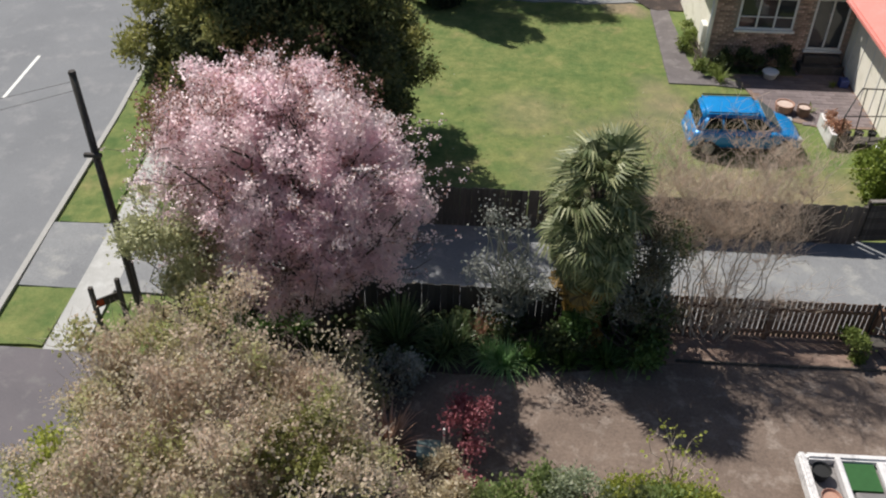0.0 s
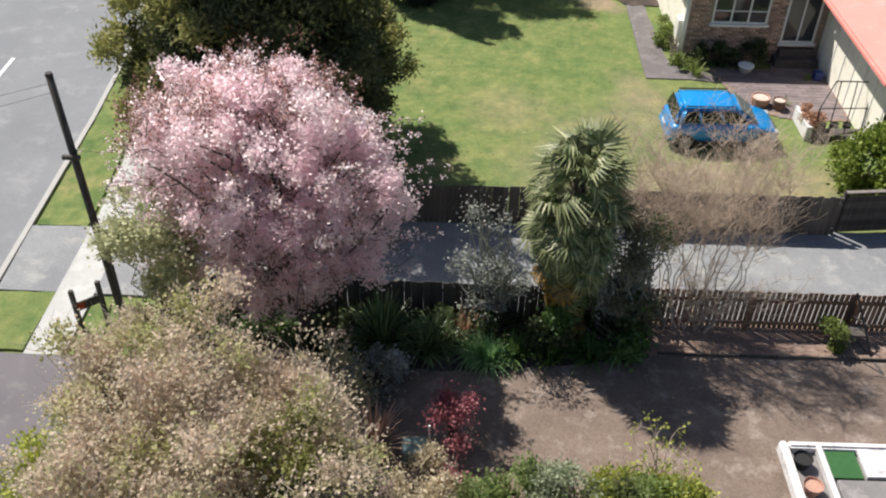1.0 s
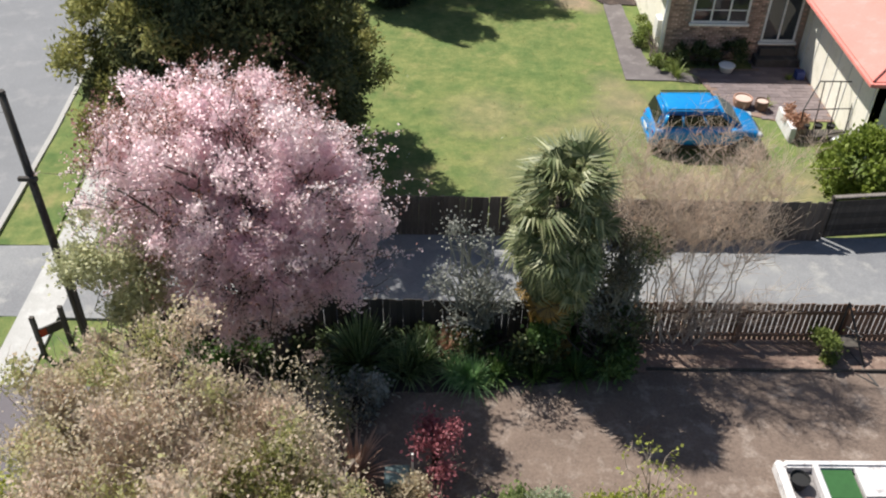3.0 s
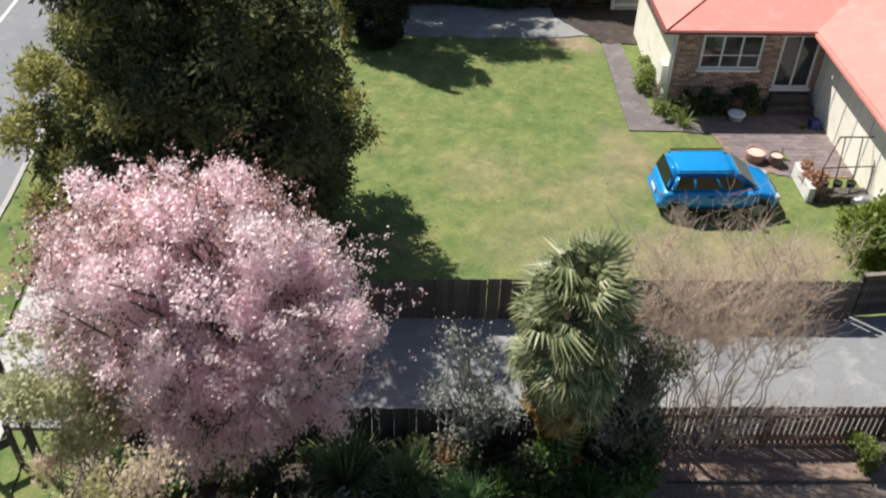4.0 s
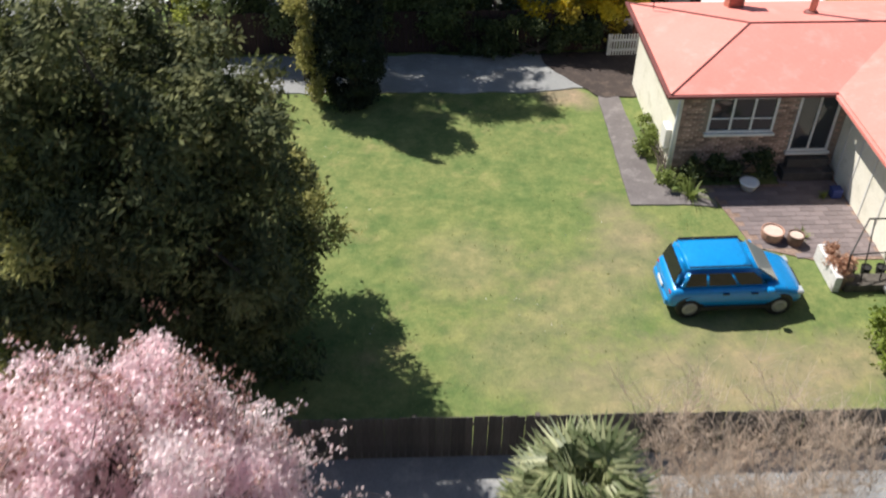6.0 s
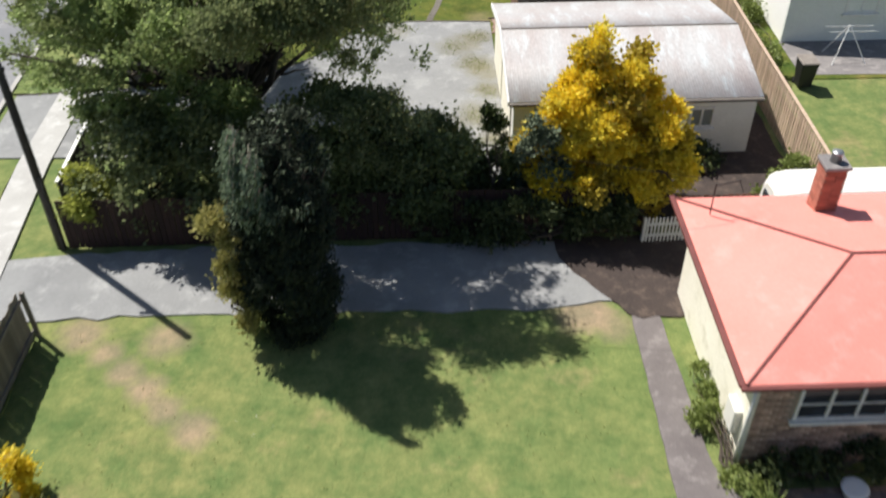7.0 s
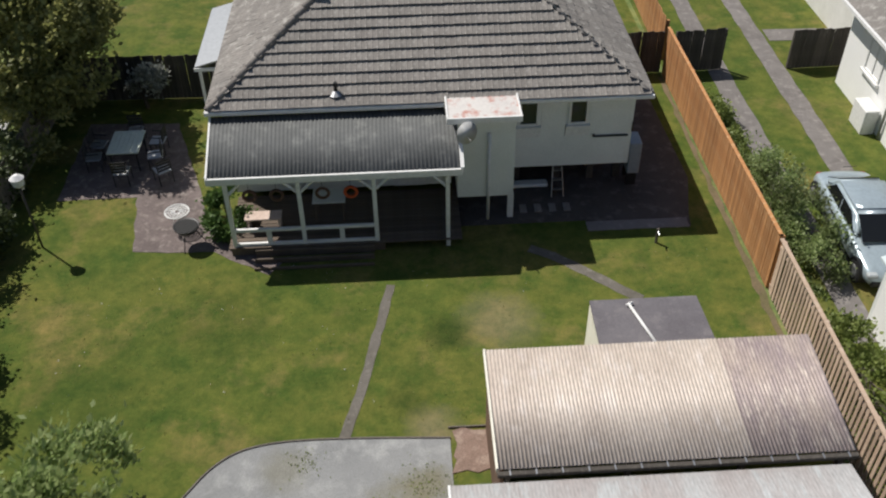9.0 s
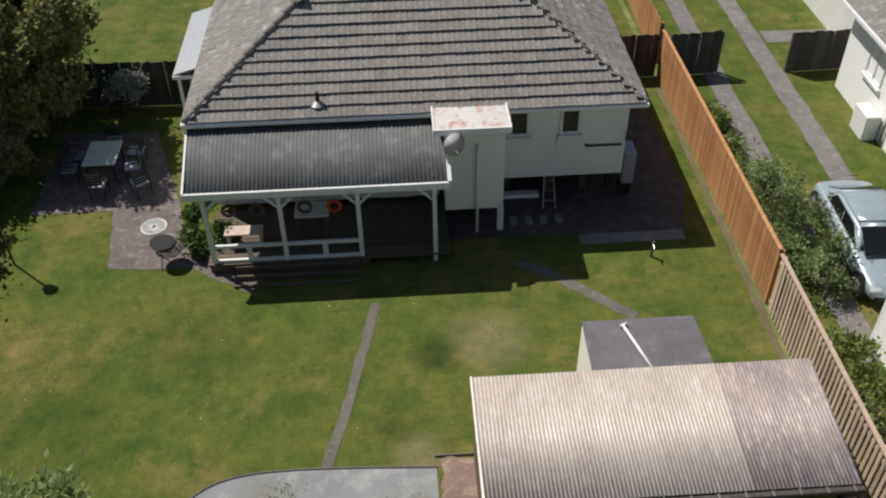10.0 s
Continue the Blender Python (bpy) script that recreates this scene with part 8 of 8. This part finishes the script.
# ---- yard at the start ----
def sign_board():
    s = thing("sign_board", (-7.0, 15.6, 0), "small dark board on two dark posts with a red mark", "sign")
    part("post", boxes((-7.35, 15.4, 0, -7.25, 15.5, 1.25)), M_FENCE_DK, s, bevel=0.008)
    part("post", boxes((-6.85, 15.75, 0, -6.75, 15.85, 1.25)), M_FENCE_DK, s, bevel=0.008)
    b = box(bmesh.new(), 0, -0.02, 0.62, 0.62, 0.02, 0.86, pose(-7.3, 15.42, 0, 0, 0, 38))
    panel = part("panel", b, M_FENCE_DK, s, "dark rail panel")
    part("mark", box(bmesh.new(), 0.06, -0.03, 0.66, 0.22, -0.021, 0.84, pose(-7.3, 15.42, 0, 0, 0, 38)), M_LAMP_RED, panel, "red square mark")


def swing_frame():
    s = thing("clothes_stand", (11.0, 15.7, 0), "dark metal frame leaning by the picket fence", "frame")
    part("leg", rods(((10.85, 16.0, 0), (10.9, 16.1, 1.3), 0.025), ((11.35, 15.3, 0.0), (10.9, 16.1, 1.3), 0.025), ((10.75, 15.45, 0), (11.45, 14.75, 0.02), 0.022), ((11.15, 15.9, 0.02), (11.45, 14.75, 0.02), 0.022)), M_BLACK, s)
    part("crossbar", rods(((10.75, 15.45, 0.02), (10.85, 16.0, 0.02), 0.022), ((10.95, 15.95, 0.7), (11.2, 15.6, 0.7), 0.018)), M_BLACK, s)
    part("seat", boxes((10.8, 15.55, 0.42, 11.2, 15.95, 0.46)), M_FENCE_DK, s, bevel=0.01)


def planter_trailer():
    t = thing("trailer", (10.0, 11.2, 0), "low white-sided trailer holding pots and a green mat", "trailer")
    x0, x1, y0, y1, z = 8.25, 11.9, 8.6, 12.25, 0.62
    rim = 0.17
    part("deck", boxes((x0 + 0.1, y0 + 0.1, 0.36, x1 - 0.1, y1 - 0.1, 0.42)), M_CONC, t)
    for side in ((x0, y0, 0.3, x0 + rim, y1, z), (x1 - rim, y0, 0.3, x1, y1, z), (x0 + rim, y1 - rim, 0.3, x1 - rim, y1, z - 0.01), (x0 + rim, y0, 0.3, x1 - rim, y0 + rim, z - 0.01)):
        part("side", boxes(side), M_SCUFF, t, bevel=0.045, segs=2)
    part("divider", boxes((x0 + 0.72, y0 + 0.1, 0.42, x0 + 0.84, y1 - 0.1, z + 0.02)), M_SCUFF, t, bevel=0.03)
    part("white_panel", boxes((x0 + 1.55, y1 - 0.85, 0.5, x1 - 0.18, y1 - 0.18, 0.58)), M_SCUFF, t, "scuffed white panel")
    part("grey_lid", boxes((x0 + 0.9, y0 + 0.1, 0.5, x1 - 0.1, y1 - 0.95, 0.6)), M_CONC, t, "flat grey lid", bevel=0.02)
    part("green_mat", boxes((x0 + 0.86, y1 - 0.85, 0.45, x0 + 1.5, y1 - 0.19, 0.52)), plain("green_mat", (0.03, 0.11, 0.03), 0.9), t, "green mat")
    for y in (9.4, 10.2):
        for x in (x0 - 0.06, x1 + 0.06):
            part("wheel", rod(bmesh.new(), (x - 0.06, y, 0.27), (x + 0.06, y, 0.27), 0.27, n=18), M_RUBBER, t)
    for k, (px, py, mt) in enumerate(((8.6, 11.75, M_RUBBER), (8.62, 11.1, M_TERRA), (8.64, 10.5, M_STUMP))):
        pot = thing("plant_pot", (px, py, 0.42), "round plant pot standing in the trailer", "pot", "pots in the trailer")
        part("pot", lathe(bmesh.new(), (px, py, 0.42), ((0.13, 0), (0.2, 0.26), (0.19, 0.26), (0.17, 0.2)), 14), mt, pot)


def sapling():
    t = tree("sapling", (5.7, 11.5), "bare young sapling with a few yellow-green leaves", "sapling")
    rng = np.random.RandomState(87)
    lines, pos = [], []
    for k in range(12):
        a = rng.uniform(0, 2 * math.pi)
        p = np.array([5.7 + 0.08 * math.cos(a), 11.5 + 0.08 * math.sin(a), 0.0])
        e = p + np.array([math.cos(a) * rng.uniform(0.2, 0.8), math.sin(a) * rng.uniform(0.1, 0.5), rng.uniform(0.9, 1.6)])
        line = bent(rng, p, e, 0.018, 0.005, 5, 0.06, 0.05)
        lines.append(line)
        for j in (3, 4, 5):
            q = np.array(line[j][:3])
            lines.append(bent(rng, q, q + rng.normal(size=3) * 0.16 + np.array([0, 0, 0.14]), 0.006, 0.003, 3, 0.08))
            pos += [np.array(lines[-1][-1][:3]) + rng.normal(size=3) * 0.04 for _ in range(5)]
    tagged(put_under(new("stem_mass", tubes_mesh("stem_mass", lines, M_BARK_PALE, 4)), t), kind="stuff")
    pos = np.array(pos)
    l = rng.uniform(0.05, 0.1, len(pos))
    tagged(put_under(new("leaves", quads_mesh("leaves", leaf_quads(pos, ball(rng, len(pos)), l, l * 0.4, rng), L_LIME2)), t), kind="stuff")


def street_wires():
    for dz, far in ((6.55, 6.2), (6.35, 5.7)):
        w = thing("overhead_wire", (-6.45, 15.6, dz), "thin overhead wire crossing the street", "wire", "wires over the street")
        line = [(-6.45 - 13.0 * k / 12, 15.6 - 4.5 * k / 12, dz + (far - dz) * k / 12 - 0.5 * math.sin(math.pi * k / 12), 0.006) for k in range(13)]
        put_under(new("strand", tubes_mesh("strand", [line], M_BLACK, 4)), w)


sapling()
street_wires()
sign_board()
swing_frame()
planter_trailer()
cb = thing("storage_box", (0.85, 12.0, 0), "grey-green box with a pale post beside it", "box")
part("box", boxes((0.55, 11.75, 0.02, 1.0, 12.15, 0.42)), plain("green_grey_plastic", (0.10, 0.16, 0.16), 0.6), cb, bevel=0.02)
part("lid", boxes((0.53, 11.73, 0.425, 1.02, 12.17, 0.46)), plain("pale_green_lid", (0.16, 0.24, 0.23), 0.6), cb, bevel=0.01)
st = thing("stake", (1.08, 12.05, 0), "pale wooden garden stake", "stake")
part("shaft", boxes((1.06, 12.03, 0, 1.1, 12.07, 0.95)), M_FRAME, st)


# ---- behind the tiled house's fence and on its lawn ----
def garden_table():
    t = thing("garden_table", (-3.4, 62.1, 0), "pale rectangular garden table on the patio", "table")
    for k in range(7):
        part("slat", boxes((-3.9 + k * 0.136, 61.5, 0.7, -3.9 + k * 0.136 + 0.13, 62.75, 0.745)), M_TABLE, t, bevel=0.006)
    part("apron", boxes((-3.86, 61.56, 0.62, -2.99, 61.6, 0.698), (-3.86, 62.65, 0.62, -2.99, 62.69, 0.698)), M_BLACK, t)
    for x in (-3.82, -3.05):
        for y in (61.6, 62.65):
            part("leg", rods(((x, y, 0.02), (x, y, 0.7), 0.025)), M_BLACK, t)


def garden_chair(at, rz):
    c = thing("garden_chair", (0, 0, 0), "black metal garden chair with pale seat pad", "chair", "chairs round the garden table")
    part("seat", boxes((-0.23, -0.23, 0.42, 0.23, 0.23, 0.45)), M_STEEL, c, bevel=0.012)
    for k in range(4):
        part("back_slat", boxes((-0.2, 0.2, 0.5 + k * 0.1, 0.2, 0.225, 0.57 + k * 0.1)), M_BLACK, c, bevel=0.008)
    for x in (-0.21, 0.21):
        for y in (-0.21, 0.21):
            part("leg", rods(((x, y, 0), (x, y, 0.42 if y < 0 else 0.88), 0.016)), M_BLACK, c)
        part("armrest", rods(((x, -0.21, 0.64), (x, 0.21, 0.64), 0.016)), M_BLACK, c)
    c.matrix_basis = pose(at[0], at[1], 0.025, 0, 0, rz)
    return c


garden_table()
chair = garden_chair((-2.55, 61.8), -80)
for x, y, r in ((-2.6, 62.6, -95), (-3.4, 61.0, 180), (-4.4, 61.8, 95), (-4.4, 62.5, 80), (-3.4, 63.2, 5), (-2.2, 61.0, 215)):
    copy_thing(chair, pose(x, y, 0.025, 0, 0, r))


def kettle_barbecue():
    x, y = -0.98, 57.95
    b = thing("barbecue", (x, y, 0), "wide black kettle barbecue on splayed thin legs", "barbecue")
    part("bowl", lathe(bmesh.new(), (x, y, 0.42), ((0.08, 0), (0.24, 0.07), (0.34, 0.2), (0.36, 0.25), (0.345, 0.26), (0.3, 0.2)), 22), M_BLACK, b, smooth=True)
    part("grate", lathe(bmesh.new(), (x, y, 0.64), ((0.3, 0), (0.31, 0.01), (0.3, 0.02)), 22), M_RUBBER, b)
    for a in (0.3, 2.4, 4.5):
        part("leg", rods(((x + 0.2 * math.cos(a), y + 0.2 * math.sin(a), 0.5), (x + 0.42 * math.cos(a), y + 0.42 * math.sin(a), 0.02), 0.014)), M_BLACK, b)
    x, y = -1.35, 58.65
    t = thing("round_table", (x, y, 0), "small round white wire garden table", "table")
    ring = [(math.cos(2 * math.pi * k / 24), math.sin(2 * math.pi * k / 24)) for k in range(25)]
    wires = [((x + r * a[0], y + r * a[1], 0.62), (x + r * b[0], y + r * b[1], 0.62), 0.009) for r in (0.1, 0.17, 0.24, 0.3) for a, b in zip(ring, ring[1:])]
    wires += [((x + 0.06 * a[0], y + 0.06 * a[1], 0.625), (x + 0.33 * a[0], y + 0.33 * a[1], 0.625), 0.008) for a in ring[:24]]
    part("tabletop", rods(*wires), M_FRAME, t, "open white wire grid")
    part("rim", rods(*[((x + 0.335 * a[0], y + 0.335 * a[1], 0.63), (x + 0.335 * b[0], y + 0.335 * b[1], 0.63), 0.016) for a, b in zip(ring, ring[1:])]), M_FRAME, t)
    for a in (0.5, 2.6, 4.7):
        part("leg", rods(((x + 0.12 * math.cos(a), y + 0.12 * math.sin(a), 0.6), (x + 0.28 * math.cos(a), y + 0.28 * math.sin(a), 0.02), 0.012)), M_FRAME, t)


def garden_lamp():
    l = thing("garden_lamp", (-5.05, 58.1, 0), "garden lamp post with a white lantern", "lamp")
    part("shaft", rods(((-5.05, 58.1, 0), (-5.05, 58.1, 2.1), 0.03)), M_FENCE_DK, l, smooth=True)
    part("lantern", lathe(bmesh.new(), (-5.05, 58.1, 2.1), ((0.1, 0), (0.15, 0.05), (0.17, 0.24), (0.19, 0.26), (0.06, 0.36)), 12), M_FRAME, l)


kettle_barbecue()
garden_lamp()


def porch_things():
    for k, (x, hot) in enumerate(((0.87, 0), (1.59, 0), (2.81, 0), (3.56, 1))):
        y, z = 57.9, 1.6
        w = thing("wreath", (x, y, z), "orange wreath hung on a cord under the porch roof" if hot else "dull woven wreath hung on a cord under the porch roof", "wreath", "wreaths under the porch roof")
        bm = bmesh.new()
        hoops = []
        for j in range(18):
            a = 2 * math.pi * j / 18
            hoops.append([bm.verts.new((x + (0.16 + 0.045 * math.cos(b)) * math.cos(a), y + 0.045 * math.sin(b), z + (0.16 + 0.045 * math.cos(b)) * math.sin(a))) for b in [2 * math.pi * i / 7 for i in range(7)]])
        for j in range(18):
            for i in range(7):
                bm.faces.new((hoops[j][i], hoops[(j + 1) % 18][i], hoops[(j + 1) % 18][(i + 1) % 7], hoops[j][(i + 1) % 7]))
        part("cord", rods(((x, y, z + 0.16), (x, y, 2.76), 0.006)), M_BLACK, w)
        part("ring", bm, plain("orange_ring", (0.55, 0.09, 0.02), 0.7) if hot else M_WREATH, w)
    t = thing("porch_table", (2.9, 58.6, 0.31), "table with a pale blue cloth on the porch", "table")
    part("tabletop", boxes((2.45, 58.25, 0.98, 3.35, 58.9, 1.02)), M_PALEBLUE, t)
    for x in (2.5, 3.25):
        for y in (58.32, 58.8):
            part("leg", boxes((x, y, 0.31, x + 0.05, y + 0.05, 0.98)), M_DECK, t)
    b = thing("bench", (1.1, 58.2, 0.31), "weathered pale bench on the porch", "bench")
    part("seat", boxes((0.6, 57.95, 0.72, 1.6, 58.35, 0.76)), M_STUMP, b, bevel=0.01)
    for x in (0.65, 1.5):
        part("leg", boxes((x, 58.0, 0.31, x + 0.06, 58.3, 0.72)), M_STUMP, b)
    l = thing("step_ladder", (9.4, 60.0, 0), "pale aluminium step ladder under the house", "ladder")
    part("stile", rods(((9.25, 59.35, 0.03), (9.3, 59.75, 0.9), 0.018), ((9.6, 59.35, 0.03), (9.55, 59.75, 0.9), 0.018)), M_STEEL, l)
    for k in range(3):
        part("tread", boxes((9.27, 59.4 + k * 0.12, 0.22 + k * 0.26, 9.58, 59.5 + k * 0.12, 0.25 + k * 0.26)), M_STEEL, l)
    k = thing("plank", (8.6, 59.9, 0), "pale blue plank stored under the house", "plank")
    part("body", boxes((8.05, 59.75, 0.08, 9.2, 60.05, 0.2)), M_PALEBLUE, k, bevel=0.04)
    for j in range(4):
        p = thing("paving_slab", (8.3 + j * 0.4, 58.85, 0), "loose pale paving slab on concrete", "paving slab", "loose paving slabs")
        part("slab", boxes((8.25 + j * 0.42, 58.65, 0.031, 8.45 + j * 0.42, 59.0, 0.08)), M_CONC, p, bevel=0.008)
    a = thing("heat_pump", (11.75, 60.2, 0), "pale grey outdoor heat pump unit by the wall", "heat pump")
    part("case", boxes((11.5, 59.75, 0.45, 11.85, 60.4, 1.5)), M_UNIT, a, bevel=0.03)
    for y in (59.8, 60.28):
        part("foot", boxes((11.52, y, 0.03, 11.8, y + 0.07, 0.45)), M_BLACK, a)
    g = thing("garden_tap", (11.8, 57.1, 0), "short garden tap post in the lawn", "tap")
    part("post", rods(((11.8, 57.1, 0), (11.8, 57.1, 0.5), 0.04)), M_FENCE_DK, g)
    part("spout", rods(((11.8, 57.1, 0.45), (11.8, 56.92, 0.42), 0.02)), M_STEEL, g)


porch_things()


def wheelie_bin(at, label):
    b = thing("wheelie_bin", (*at, 0), label, "bin")
    bm = bmesh.new()
    lo = [bm.verts.new((at[0] + x * 0.22, at[1] + y * 0.24, 0.06)) for x, y in ((-1, -1), (1, -1), (1, 1), (-1, 1))]
    hi = [bm.verts.new((at[0] + x * 0.28, at[1] + y * 0.33, 0.95)) for x, y in ((-1, -1), (1, -1), (1, 1), (-1, 1))]
    bm.faces.new(lo[::-1])
    bm.faces.new(hi)
    for k in range(4):
        bm.faces.new((lo[k], lo[(k + 1) % 4], hi[(k + 1) % 4], hi[k]))
    part("body", bm, M_BLACK, b, bevel=0.03)
    part("lid", boxes((at[0] - 0.3, at[1] - 0.36, 0.955, at[0] + 0.3, at[1] + 0.36, 1.02)), M_FENCE_GY, b, bevel=0.03)
    for s in (-1, 1):
        part("wheel", rod(bmesh.new(), (at[0] + s * 0.2 - 0.03, at[1] + 0.28, 0.1), (at[0] + s * 0.2 + 0.03, at[1] + 0.28, 0.1), 0.1, n=14), M_RUBBER, b)


wheelie_bin((16.0, 45.6), "dark wheelie bin with a pale lid on the grass")


def clothes_airer():
    a = thing("clothes_airer", (18.1, 47.2, 0), "folding white clothes airer by the garage", "airer")
    part("frame", rods(((17.5, 46.9, 0), (18.1, 47.6, 1.2), 0.015), ((18.7, 46.9, 0), (18.1, 47.6, 1.2), 0.015), ((17.5, 47.9, 0), (18.1, 47.6, 1.2), 0.015), ((17.3, 47.3, 1.1), (19.0, 47.3, 1.1), 0.012), ((17.3, 47.7, 1.1), (19.0, 47.7, 1.1), 0.012)), M_FRAME, a)


clothes_airer()
single("grey_yard", slab(bmesh.new(), [(16.2, 46.3), (24, 46.1), (24, 48.7), (16.2, 48.7)], -0.05, 0.02), M_CONC, "grey concrete apron before the garage", "slab", "structure")


def service_wire():
    w = thing("overhead_wire", (4, 36.5, 5), "thin overhead service wire to the house", "wire")
    line = [(-6.85 + (9.55 + 6.85) * s, 38.05 + (34.9 - 38.05) * s, 6.8 + (4.0 - 6.8) * s - 0.55 * math.sin(math.pi * s), 0.005) for s in [k / 16 for k in range(17)]]
    put_under(new("strand", tubes_mesh("strand", [line], M_BLACK, 4)), w)


service_wire()
